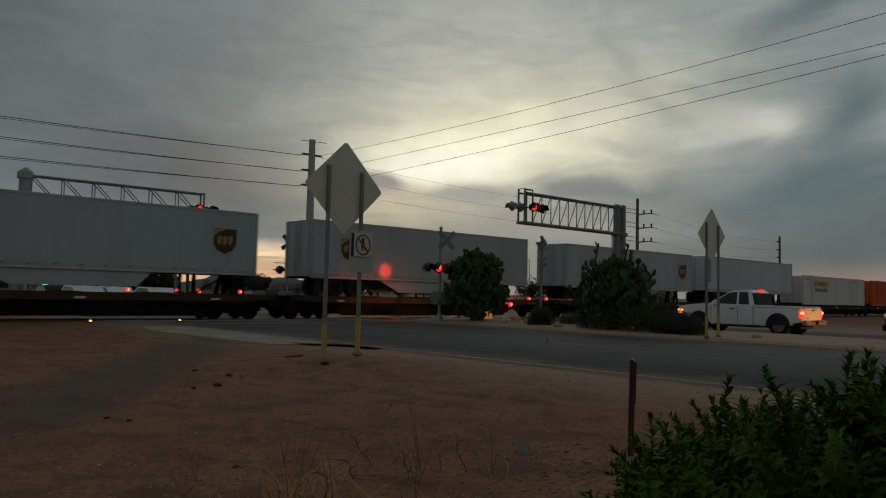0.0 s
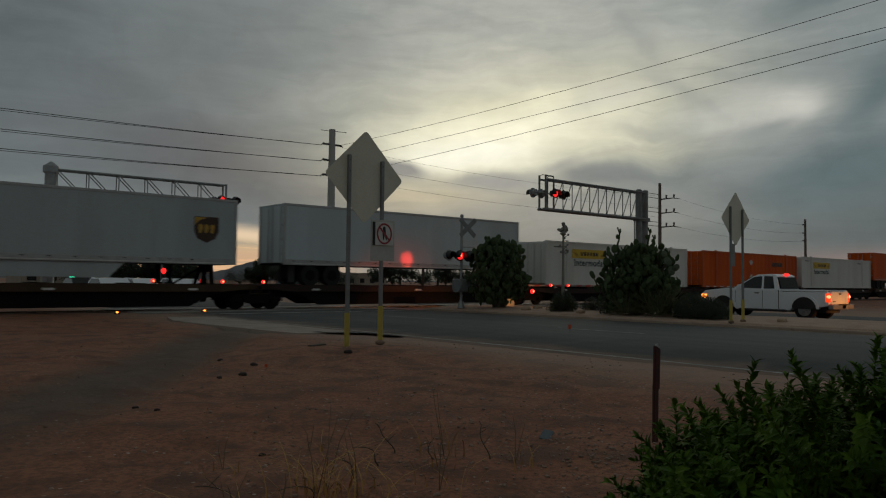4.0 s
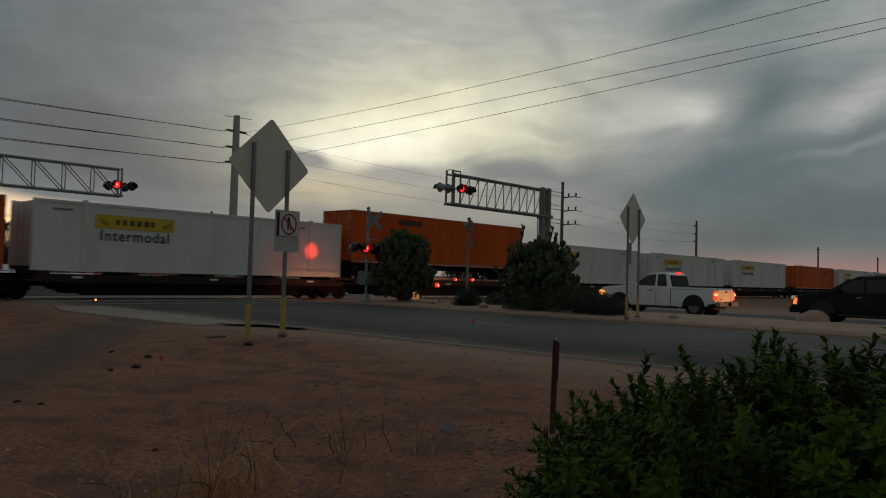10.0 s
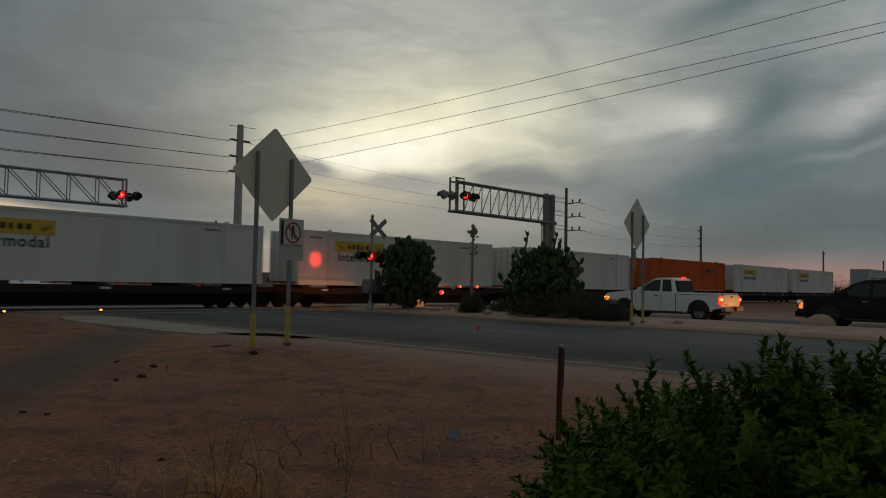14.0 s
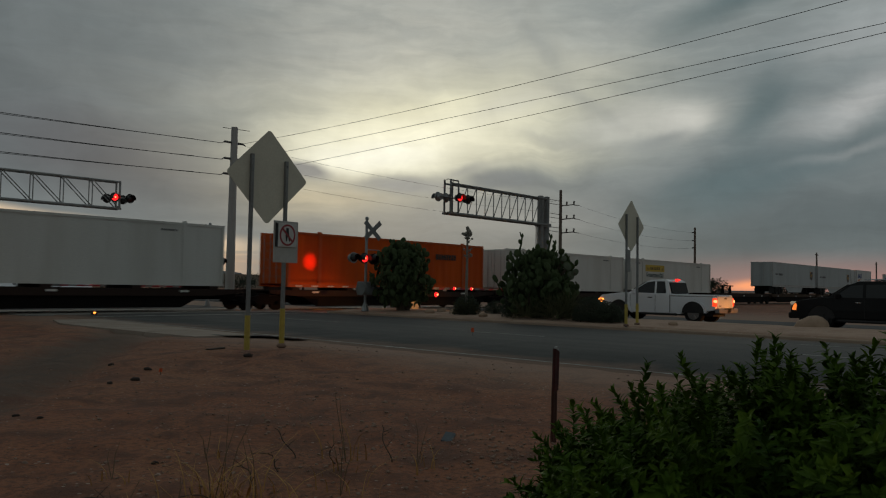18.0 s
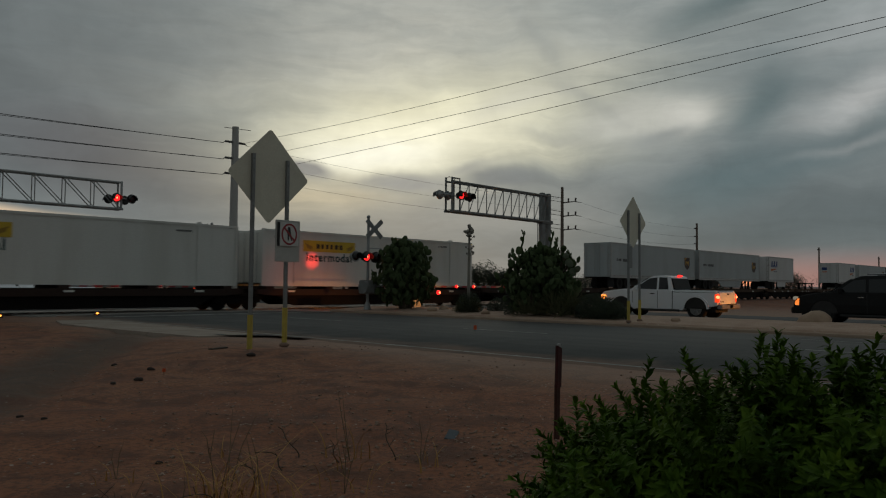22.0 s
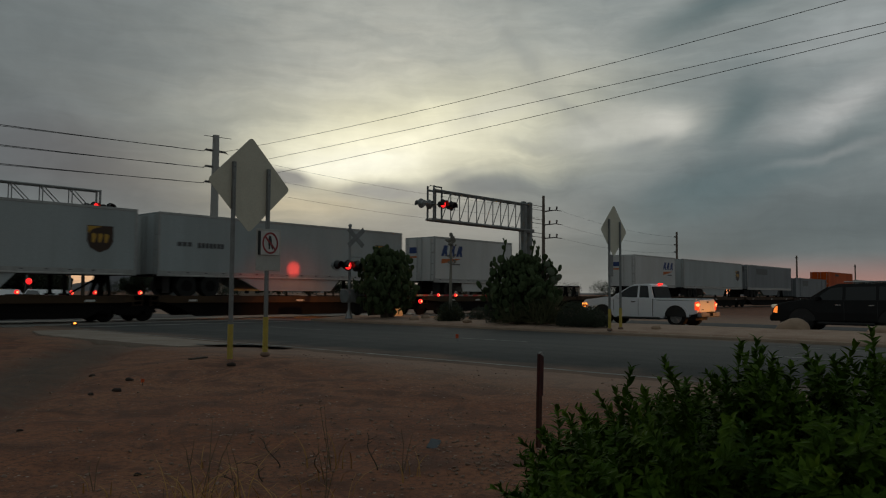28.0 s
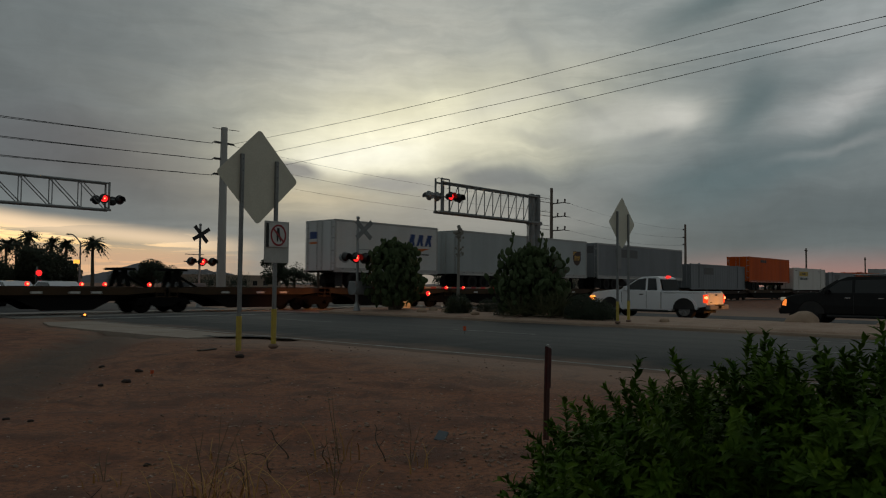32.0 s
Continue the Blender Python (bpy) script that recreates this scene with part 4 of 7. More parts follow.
    TRAIN.append((c, s))
    return c


def shield(bm, x, z, w, h, y, t=0.006):
    pts = [(x, z + h), (x + w, z + h), (x + w, z + 0.42 * h), (x + 0.86 * w, z + 0.16 * h), (x + 0.5 * w, z), (x + 0.14 * w, z + 0.16 * h), (x, z + 0.42 * h)]
    return prism(bm, pts, "y", y - t, y + 0.002)


def trailer(s, L, mat, label, mark="", base=2.05, seed=1, shield_x=None, trim="trim"):
    """A highway trailer, its wheels on the car's deck and its nose on a hitch at the trailing end."""
    rng = random.Random(seed)
    t = thing("semi_trailer", pose(s, SIDE, 1.13), label, "trailer", "trailers on the train")
    z0, z1, W = base - 1.13, base - 1.13 + 2.95, 2.59
    part("body", ribbed_side(L - 0.12, z0 + 0.24, z1 - 0.08, 0.012, W - 0.012, 1.22, 0.006), mat, t, at=pose(0.06, 0, 0))
    for y0, y1 in ((-0.006, 0.05), (W - 0.05, W + 0.006)):
        part("bottom_rail", B(0.0, L, y0, y1, z0, z0 + 0.26, bevel=0.01), trim, t)
        part("top_rail", B(0.0, L, y0, y1, z1 - 0.12, z1, bevel=0.01), trim, t)
        for x in (0.0, L - 0.1):
            part("corner_post", B(x, x + 0.1, y0 - 0.003, y1 + 0.05 if y0 < 1 else y1 + 0.003, z0, z1, bevel=0.01), trim, t)
    part("roof", B(0.05, L - 0.05, 0.03, W - 0.03, z1 - 0.06, z1 - 0.005), mat, t)
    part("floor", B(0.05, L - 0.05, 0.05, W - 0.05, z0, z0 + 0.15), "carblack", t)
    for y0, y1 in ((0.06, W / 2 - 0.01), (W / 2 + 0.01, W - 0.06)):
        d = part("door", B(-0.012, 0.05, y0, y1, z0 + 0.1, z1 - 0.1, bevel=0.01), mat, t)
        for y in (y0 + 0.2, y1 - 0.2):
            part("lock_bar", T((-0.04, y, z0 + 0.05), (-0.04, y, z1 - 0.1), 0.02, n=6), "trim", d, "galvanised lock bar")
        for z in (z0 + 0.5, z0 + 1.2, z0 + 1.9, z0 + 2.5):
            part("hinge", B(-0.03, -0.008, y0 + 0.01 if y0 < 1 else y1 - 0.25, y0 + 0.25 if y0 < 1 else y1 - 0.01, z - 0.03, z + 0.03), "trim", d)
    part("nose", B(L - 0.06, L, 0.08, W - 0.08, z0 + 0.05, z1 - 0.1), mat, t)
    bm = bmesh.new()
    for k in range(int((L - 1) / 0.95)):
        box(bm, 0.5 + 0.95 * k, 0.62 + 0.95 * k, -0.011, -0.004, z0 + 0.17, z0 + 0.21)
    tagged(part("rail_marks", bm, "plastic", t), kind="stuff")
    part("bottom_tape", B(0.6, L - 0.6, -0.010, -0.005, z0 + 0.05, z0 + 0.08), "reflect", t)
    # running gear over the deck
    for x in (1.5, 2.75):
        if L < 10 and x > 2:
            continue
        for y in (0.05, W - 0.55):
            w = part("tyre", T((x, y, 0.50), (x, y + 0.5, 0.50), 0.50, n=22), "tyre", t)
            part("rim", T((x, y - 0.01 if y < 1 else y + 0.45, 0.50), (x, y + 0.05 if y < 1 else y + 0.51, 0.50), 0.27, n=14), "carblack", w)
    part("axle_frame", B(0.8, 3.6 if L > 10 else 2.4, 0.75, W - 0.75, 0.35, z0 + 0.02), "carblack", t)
    part("mud_flap", B(0.62, 0.65, 0.1, 0.7, 0.15, z0), "plastic", t)
    if mark == "chassis":
        bars(t, 3.6, 5.6, z1 - 0.62, z1 - 0.30, 0.004, 8, rng, "ink_brown", "dark bar on the orange side", 0.2)
        for y in (0.5, W - 0.62):
            part("chassis_rail", B(1.0, L - 0.8, y, y + 0.12, z0 - 0.28, z0), "carblack", t)
    elif L > 10 and mat != "pale_box":
        sk = [(4.3, z0 + 0.01), (L - 4.9, z0 + 0.01), (L - 5.5, z0 - 0.62), (5.6, z0 - 0.62)]
        for y in (0.08, W - 0.10):
            part("side_skirt", P(sk, "y", y, y + 0.02), mat, t)
    elif L < 10:
        for y in (0.08, W - 0.10):
            part("side_skirt", P([(2.8, z0 + 0.01), (5.7, z0 + 0.01), (5.6, z0 - 0.55), (2.9, z0 - 0.55)], "y", y, y + 0.02), mat, t)
    legs_x = L - 2.9 if L > 10 else L - 2.2
    for y in (0.45, W - 0.6):
        bm = box(bmesh.new(), legs_x, legs_x + 0.14, y, y + 0.14, 0.12, z0)
        box(bm, legs_x - 0.12, legs_x + 0.26, y - 0.08, y + 0.22, 0.05, 0.12)
        part("landing_leg", bm, "carblack", t)
    bm = bmesh.new()
    for y in (0.85, 1.6):
        prism(bm, [(L - 1.35, 0.0), (L - 1.1, z0), (L - 0.8, z0), (L - 0.65, 0.0), (L - 0.8, 0.0), (L - 0.95, z0 - 0.25), (L - 1.2, 0.0)], "y", y, y + 0.1)
    tube(bm, (L - 1.1, 1.3, z0 - 0.1), (L - 2.4, 1.3, 0.05), 0.05, n=6)
    part("hitch_stand", bm, "carblack", t)
    y = -0.004
    if shield_x is not None:
        x = shield_x
        sh = part("shield", shield(bmesh.new(), x, z0 + 0.95, 1.12, 1.15, 0.010), "ink_brown", t, "plain brown shield")
        part("gold_sweep", P([(x + 0.02, z0 + 1.74), (x + 0.02, z0 + 2.07), (x + 0.62, z0 + 2.07), (x + 0.24, z0 + 1.95)], "y", 0.0, 0.005), "ink_gold", sh, "gold sweep")
        for k in range(3):
            u = x + 0.20 + 0.27 * k
            part("gold_bar", P([(u, z0 + 1.40), (u, z0 + 1.74), (u + 0.10, z0 + 1.78), (u + 0.19, z0 + 1.72), (u + 0.19, z0 + 1.60), (u + 0.10, z0 + 1.36)], "y", 0.0, 0.005), "ink_gold", sh, "gold bar")
    if mark == "freight":
        bars(t, 0.95, 1.75, z0 + 1.42, z0 + 1.62, 0.006, 3, rng, "ink_grey", "dark grey bar", 0.3)
        bars(t, 2.0, 3.45, z0 + 1.38, z0 + 1.62, 0.006, 7, rng, "ink_grey", "dark grey bar", 0.3)
    if mark in ("blue", "blue_right"):
        x = 0.6 if mark == "blue" else L - 2.75
        for k in range(3):
            u = x + 0.05 + 0.74 * k
            bm = prism(bmesh.new(), [(u, z0 + 1.72), (u + 0.28, z0 + 2.42), (u + 0.66, z0 + 2.42), (u + 0.56, z0 + 2.06), (u + 0.62, z0 + 1.72), (u + 0.40, z0 + 1.72), (u + 0.36, z0 + 2.0), (u + 0.22, z0 + 1.72)], "y", -0.004, 0.005)
            part("blue_bar", bm, "ink_blue", t, "slanted blue bar")
        part("orange_swoosh", P([(x + 0.05, z0 + 1.22), (x + 0.08, z0 + 1.52), (x + 2.05, z0 + 1.60), (x + 1.4, z0 + 1.42)], "y", -0.004, 0.005), "ink_orange", t, "orange wedge")
        print_row(t, x + 1.0, x + 1.95, z0 + 1.16, z0 + 1.26, 0.003, 7, rng)
        part("door_bars", B(-0.018, -0.010, 1.5, 2.2, z0 + 1.9, z0 + 2.3), "ink_blue", t, "blue bar on the door end")
        part("door_wedge", B(-0.018, -0.010, 1.5, 2.2, z0 + 1.6, z0 + 1.72), "ink_orange", t, "orange bar on the door end")
    if mark == "dark_panel":
        part("door_panel", B(-0.05, -0.02, 0.4, 2.2, z0 + 2.1, z0 + 2.7), "ink_grey", t, "dark panel on the door end")
        part("dark_panel", B(3.0, 6.8, 0.0, 0.012, z0 + 1.85, z0 + 2.55), "ink_grey", t, "dark panel")
    TRAIN.append((t, s))
    return t


def build_train():
    white = "white container with a yellow panel on a railcar"
    orange = "orange corrugated container on a railcar"
    grey = "grey highway trailer with a brown shield on a railcar"
    E, F = "carframe", "carframe_y"
    # place along the train, length, kind, frame, truck at both ends
    units = [
        (1.45, 15.95, "t_grey", F, True), (20.38, 15.95, "t_grey_l", F, False), (40.18, 15.95, "t_grey_d", F, False), (58.5, 15.95, "t_pale", E, False),
        (76.95, 15.95, "c_white", E, False), (95.1, 15.8, "c_diamond", E, False), (111.9, 15.8, "c_pale", E, False), (128.45, 15.75, "t_orange", F, False),
        (145.4, 15.95, "c_white", E, True), (163.5, 15.85, "c_pale", E, False), (181.6, 16.05, "c_pale", E, False), (201.4, 15.75, "c_orange", E, True),
        (219.6, 16.15, "c_white", E, False), (237.15, 16.1, "c_white", E, False), (254.4, 14.9, "empty", E, False), (270.8, 15.75, "t_freight", F, False),
        (287.55, 15.75, "t_freight", F, True), (306.25, 8.3, "t_pup", F, False), (316.0, 6.2, "empty_hitch", F, False), (324.6, 7.2, "empty_lead", F, False), (333.2, 8.4, "t_pup_r", F, False),
        (343.6, 15.8, "t_grey_d", F, False), (361.1, 15.9, "t_slate_p", F, False), (379.0, 14.3, "c_slate", E, False), (394.6, 13.8, "t_orange", F, False),
        (410.0, 13.8, "c_white", E, False), (425.6, 14.3, "c_slate", E, False), (441.6, 15.6, "c_orange", E, False), (459.0, 15.8, "t_grey", F, False)]
    for k, (s, L, kind, frame_mat, both) in enumerate(units):
        span = L
        if kind in ("t_pup", "t_pup_r"):
            span = 8.4
        hitches = {"empty_hitch": (5.8,), "empty_lead": (-0.25,), "empty": (6.0,)}.get(kind, ())
        spine_car(s, span, both, frame_mat, hitches, 0.15 if k and units[k - 1][4] else -1.2, kind.startswith("c_"))
        if kind == "c_white":
            container(s, L, "white_box", "white_box", white + ", lettered green", "lettered", k, mark_at=2.68)
        elif kind == "c_pale":
            container(s, L, "white_box", "white_box", white, "lettered", k, mark_at=2.62)
        elif kind == "c_diamond":
            container(s, L, "orange_box", "trim_orange", orange + ", with two white diamonds", "diamond", k)
        elif kind == "c_orange":
            container(s, L, "orange_box", "trim_orange", orange, "", k, base=1.20)
        elif kind == "t_orange":
            trailer(s, L, "orange_box", "orange container on a chassis, carried on a railcar", "chassis", 2.06, k, trim="trim_orange")
        elif kind == "t_grey":
            trailer(s, L, "grey_box", grey, "", 2.05, k, shield_x=L - 2.2)
        elif kind == "t_grey_l":
            trailer(s, L, "grey_box", grey, "", 2.05, k, shield_x=1.75)
        elif kind == "t_grey_d":
            trailer(s, L, "grey_box", grey, "", 2.05, k, shield_x=L - 2.0)
        elif kind == "t_freight":
            trailer(s, L, "grey_box", grey, "freight", 2.05, k, shield_x=L - 2.2)
        elif kind == "t_pale":
            trailer(s, L, "pale_box", "plain pale blue-grey highway trailer on a railcar", "", 2.12, k)
        elif kind == "c_slate":
            container(s, L, "slate_box", "slate_box", "dark slate container with a dark panel on a railcar", "dark_panel", k, base=1.20, H=2.59)
        elif kind == "t_slate_p":
            trailer(s, L, "slate_box", "dark slate highway trailer with dark panels on a railcar", "dark_panel", 2.05, k)
        elif kind == "t_pup":
            trailer(s, L, "white_clean", "short white trailer with slanted blue bars and an orange wedge", "blue", 2.05, k)
        elif kind == "t_pup_r":
            trailer(s, L, "white_clean", "short white trailer with slanted blue bars and an orange wedge", "blue_right", 2.05, k)


build_train()


def motions():
    """The whole train rolls past along the rails."""
    for ob, s in TRAIN:
        y, z = ob.matrix_basis.translation.y, ob.matrix_basis.translation.z
        walk(ob, [(t, pose(s - run(t), y, z)) for t in TIMES])


# ---- signs ----
def warning_sign(x, y, z_left, z_right, z_mid, lean, with_prohibition, label):
    s = thing("warning_sign", pose(x, y, 0), label, "road sign", "diamond signs beside the road")
    h, r = 0.845, 0.07
    pts = []
    for k in range(4):
        a = math.pi / 2 * k
        c = Vector((math.cos(a), math.sin(a))) * (h - r * 0.45)
        for j in range(-3, 4):
            b = a + j * math.pi / 12
            pts.append((c.x + r * math.cos(b), z_mid + c.y + r * math.sin(b)))
    pl = part("panel", P(pts, "y", -0.004, 0.004), "signback", s)
    pl.matrix_basis = Matrix.Translation((0, 0, z_mid)) @ pose(0, 0, 0, 0, lean, 0) @ Matrix.Translation((0, 0, -z_mid))
    face = part("face", P([(p[0] * 0.985, z_mid + (p[1] - z_mid) * 0.985) for p in pts], "y", 0.005, 0.008), "yellow", pl, "yellow sign face turned away")
    for sx, z0, zt in ((-0.385, z_left, z_mid + 0.39), (0.385, z_right, z_mid + 0.34)):
        bm = prism(bmesh.new(), [(sx - 0.030, -0.066), (sx + 0.030, -0.066), (sx + 0.030, -0.006), (sx - 0.030, -0.006)], "z", z0 - 0.3, zt)
        p = part("post", bm, "grey_steel", s, "perforated square steel post")
        holes = bmesh.new()
        z = z0 + 1.0
        while z < zt - 0.05:
            disc(holes, (sx, -0.0655, z), (0, -1, 0), 0.006, 0.0015, 8)
            z += 0.1
        part("punch_holes", holes, "black", p)
        part("sleeve", T((sx, -0.036, z0 - 0.05), (sx, -0.036, z0 + 0.68), 0.052, n=14), "yellow", p, "yellow plastic sleeve")
        foot = ball(bmesh.new(), (sx, -0.036, z0 - 0.03), 0.10, (1, 1, 0.55), 10, 6)
        part("footing", foot, "stone", p, "lump of concrete footing", smooth=True)
        for dz in (0.1, 0.32):
            part("bolt", T((sx, -0.064, zt - dz), (sx, -0.075, zt - dz), 0.012, n=6), "chrome", p)
    if with_prohibition:
        px, zc = 0.385, z_mid - 1.22
        back = part("white_back_panel", B(px - 0.285, px + 0.285, -0.085, -0.070, zc - 0.40, zc + 0.40, bevel=0.006), "backwhite", s, "weathered white back panel")
        sheet = part("prohibition_sign", B(px - 0.20, px + 0.225, -0.115, -0.088, zc - 0.10, zc + 0.355, bevel=0.006), "signwhite", back, "white sign with a red ring and slash")
        part("dark_edge", B(px - 0.245, px - 0.202, -0.112, -0.086, zc - 0.10, zc + 0.355), "black", back)
        cz, cx = zc + 0.13, px + 0.012
        ring = bmesh.new()
        n = 36
        for k in range(n):
            a, b = 2 * math.pi * k / n, 2 * math.pi * (k + 1) / n
            prism(ring, [(cx + 0.148 * math.cos(a), cz + 0.172 * math.sin(a)), (cx + 0.182 * math.cos(a), cz + 0.208 * math.sin(a)), (cx + 0.182 * math.cos(b), cz + 0.208 * math.sin(b)), (cx + 0.148 * math.cos(b), cz + 0.172 * math.sin(b))], "y", -0.119, -0.114)
        prism(ring, [(cx - 0.125, cz + 0.105), (cx - 0.105, cz + 0.135), (cx + 0.125, cz - 0.105), (cx + 0.105, cz - 0.135)], "y", -0.122, -0.114)
        part("red_ring", ring, "signred", sheet)
        fig = prism(bmesh.new(), [(cx - 0.035, cz - 0.12), (cx - 0.012, cz - 0.12), (cx + 0.008, cz - 0.02), (cx + 0.04, cz - 0.12), (cx + 0.062, cz - 0.12), (cx + 0.03, cz + 0.05), (cx + 0.018, cz + 0.14), (cx - 0.03, cz + 0.14), (cx - 0.045, cz + 0.03)], "y", -0.118, -0.114)
        part("dark_bar", fig, "black", sheet)
    return s


warning_sign(8.36, 12.27, 0.10, 0.22, 3.40, 0.6, True, "bare back of a diamond road sign on two steel posts")
warning_sign(23.97, 13.2, 0.20, 0.22, 3.60, 0.3, False, "bare back of a diamond road sign standing on the median")
# a small plate on the second sign's post
plate = thing("post_plate", pose(23.6, 13.12, 0), "small grey plate clamped to a sign post", "road sign")
part("plate", B(-0.13, 0.13, -0.03, -0.01, 2.0, 2.75, bevel=0.005), "grey_steel", plate)
part("clamp", B(-0.05, 0.05, -0.01, 0.04, 2.3, 2.4), "grey_steel", plate)


# ---- crossing signals ----
def lamp_head(parent, at, way, lit, name="lamp_head", shell="black"):
    """A round crossing lamp: dark disc, hood and lens, facing along way (+1 or -1 in y)."""
    h = part(name, disc(disc(bmesh.new(), (0, 0, 0), (0, -1, 0), 0.255, 0.02, 24), (0, 0.0, 0), (0, 1, 0), 0.17, 0.22, 16), shell, parent)
    h.matrix_basis = Matrix.Translation(at) @ pose(0, 0, 0, 0, 0, 0 if way < 0 else 180)
    hood, n = bmesh.new(), 14
    prev = None
    for k in range(n + 1):
        a = math.pi * (-0.12 + 1.24 * k / n)
        row = [hood.verts.new((0.215 * math.cos(a), -0.02, 0.215 * math.sin(a))), hood.verts.new((0.205 * math.cos(a), -0.30, 0.205 * math.sin(a) - 0.02)),
               hood.verts.new((0.195 * math.cos(a), -0.30, 0.195 * math.sin(a) - 0.02)), hood.verts.new((0.205 * math.cos(a), -0.02, 0.205 * math.sin(a)))]
        if prev:
            for i in range(4):
                hood.faces.new((prev[i], prev[(i + 1) % 4], row[(i + 1) % 4], row[i]))
        prev = row
    part("hood", hood, "black", h)
    part("lens", ball(bmesh.new(), (0, -0.03, 0), 0.19, (1, 0.35, 1), 16, 8), "redlens" if lit else "darklens", h, "lit red lens" if lit else "dark red lens", smooth=True)
    if lit:
        part("lens_core", ball(bmesh.new(), (0, -0.075, 0), 0.07, (1, 0.35, 1), 12, 6), "redcore", h, smooth=True)
    return h


def gantry(x_mast, x_tip, y, z_top, z_low, bays, columns, label, lit_front):
    g = thing("signal_gantry", pose(0, y, 0), label, "signal gantry", "crossing signal gantries")
    d = 1 if x_tip > x_mast else -1
    if columns == 2:
        for x in (x_mast, x_mast - 0.62):
            part("column", T((x, 0, 0), (x, 0, z_top + 0.12), 0.19, n=16), "grey_steel", g, smooth=False)
            part("column_cap", ball(bmesh.new(), (x, 0, z_top + 0.12), 0.2, (1, 1, 0.4), 12, 6), "grey_steel", g)
        part("head_plate", B(x_mast - 0.85, x_mast + 0.22, -0.22, 0.22, z_low - 0.12, z_low + 0.1), "grey_steel", g)
        for x in (x_mast - 1.0, x_mast - 1.18):
            part("ladder_rail", T((x, -0.1, 0.2), (x, -0.1, z_low), 0.03, n=8), "grey_steel", g)
        for k in range(16):
            part("rung", T((x_mast - 1.18, -0.1, 0.5 + 0.3 * k), (x_mast - 1.0, -0.1, 0.5 + 0.3 * k), 0.012, n=6), "grey_steel", g)
    else:
        part("column", T((x_mast, 0, 0), (x_mast, 0, z_top + 0.15), 0.30, 0.27, n=18), "steel", g)
        part("column_cap", T((x_mast, 0, z_top + 0.15), (x_mast, 0, z_top + 0.38), 0.36, 0.06, n=14), "steel", g)
        for z in (z_top, z_low):
            part("clamp", T((x_mast, 0, z - 0.16), (x_mast, 0, z + 0.16), 0.37, n=16), "steel", g)
    part("foundation", B(x_mast - 0.9, x_mast + 0.5, -0.5, 0.5, -0.1, 0.28, bevel=0.02), "concrete", g)
    x0 = x_mast + d * 0.25
    steel = "grey_steel" if columns == 2 else "steel"
    ends = x_tip if columns == 1 else x_tip + 0.62
    for yy in (-0.22, 0.22):
        part("top_chord", T((x0, yy, z_top), (x_tip, yy, z_top), 0.055, n=8), steel, g)
        part("bottom_chord", T((x0, yy, z_low), (x_tip + d * 0.1, yy, z_low), 0.065, n=8), steel, g)
        for k in range(bays + 1):
            x = x0 + (ends - x0) * k / bays
            if columns == 1 or yy < 0 or k in (0, bays):
                part("upright", T((x, yy, z_low), (x, yy, z_top), 0.028 if k < bays else 0.055, n=6), steel, g)
            if k < bays and (columns == 1 or yy < 0):
                x2 = x0 + (ends - x0) * (k + 1) / bays
                part("diagonal", T((x, yy, z_top), (x2, yy, z_low), 0.026, n=6), steel, g)
    for k in range(0, bays + 1, 2 if columns == 1 else 1):
        x = x0 + (ends - x0) * k / bays
        for z in (z_top, z_low):
            part("cross_tie", T((x, -0.22, z), (x, 0.22, z), 0.024, n=6), steel, g)
    if columns == 2:
        part("walkway_mesh", box(bmesh.new(), x_tip, x0, -0.2, 0.2, z_low + 0.07, z_low + 0.085), "grey_steel", g)
        for yy in (-0.22, 0.22):
            part("tip_post", T((x_tip, yy, z_low), (x_tip, yy, z_top + 0.22), 0.055, n=8), steel, g)
        for x in (x_tip, ends):
            part("hoop", pipe([Vector((x, -0.22, z_top)), Vector((x, -0.20, z_top + 0.18)), Vector((x, 0, z_top + 0.24)), Vector((x, 0.20, z_top + 0.18)), Vector((x, 0.22, z_top))], 0.035), steel, g)
        part("hoop_rail", T((x_tip, -0.2, z_top + 0.18), (ends, -0.2, z_top + 0.18), 0.04, n=8), steel, g)
        zc = z_top - 0.78
        part("lamp_arm", T((x_tip - 0.95, -0.3, zc), (x_tip + 1.5, -0.3, zc), 0.035, n=8), steel, g)
        lamp_head(g, (x_tip + 1.12, -0.45, zc), -1, False)
        lamp_head(g, (x_tip + 0.45, -0.45, zc + 0.04), -1, True)
        for dx in (-0.05, -0.66):
            lamp_head(g, (x_tip + dx, 0.05, zc + 0.02), 1, False, shell="steel")
        return g
    xm = x_tip + 0.05
    zc = (z_top + z_low) / 2 - 0.15
    part("lamp_arm", T((xm - 0.75, -0.35, zc), (xm + 0.75, -0.35, zc), 0.035, n=8), steel, g)
    part("end_post", T((xm - 0.05, -0.24, z_low - 0.05), (xm - 0.05, -0.24, z_top + 0.06), 0.06, n=8), steel, g)
    for k, dx in enumerate((-0.42, 0.42)):
        lamp_head(g, (xm + dx, -0.45, zc), -1, k == lit_front)
        lamp_head(g, (xm + dx * 1.05, 0.45, zc), 1, False)
    # crossed blades and a lower pair of lamps on the column
    for k, a in enumerate((43, -43)):
        b = part("blade", box(bmesh.new(), -0.62, 0.62, -0.012, 0.012, -0.115, 0.115, bevel=0.004), "grey_steel", g, "plain back of a crossbuck blade")
        b.matrix_basis = pose(x_mast - 0.42, 0.34 + 0.03 * k, 4.25, 0, a, 0)
    part("lower_arm", T((x_mast - 1.1, -0.3, 2.9), (x_mast + 0.3, -0.3, 2.9), 0.035, n=8), steel, g)
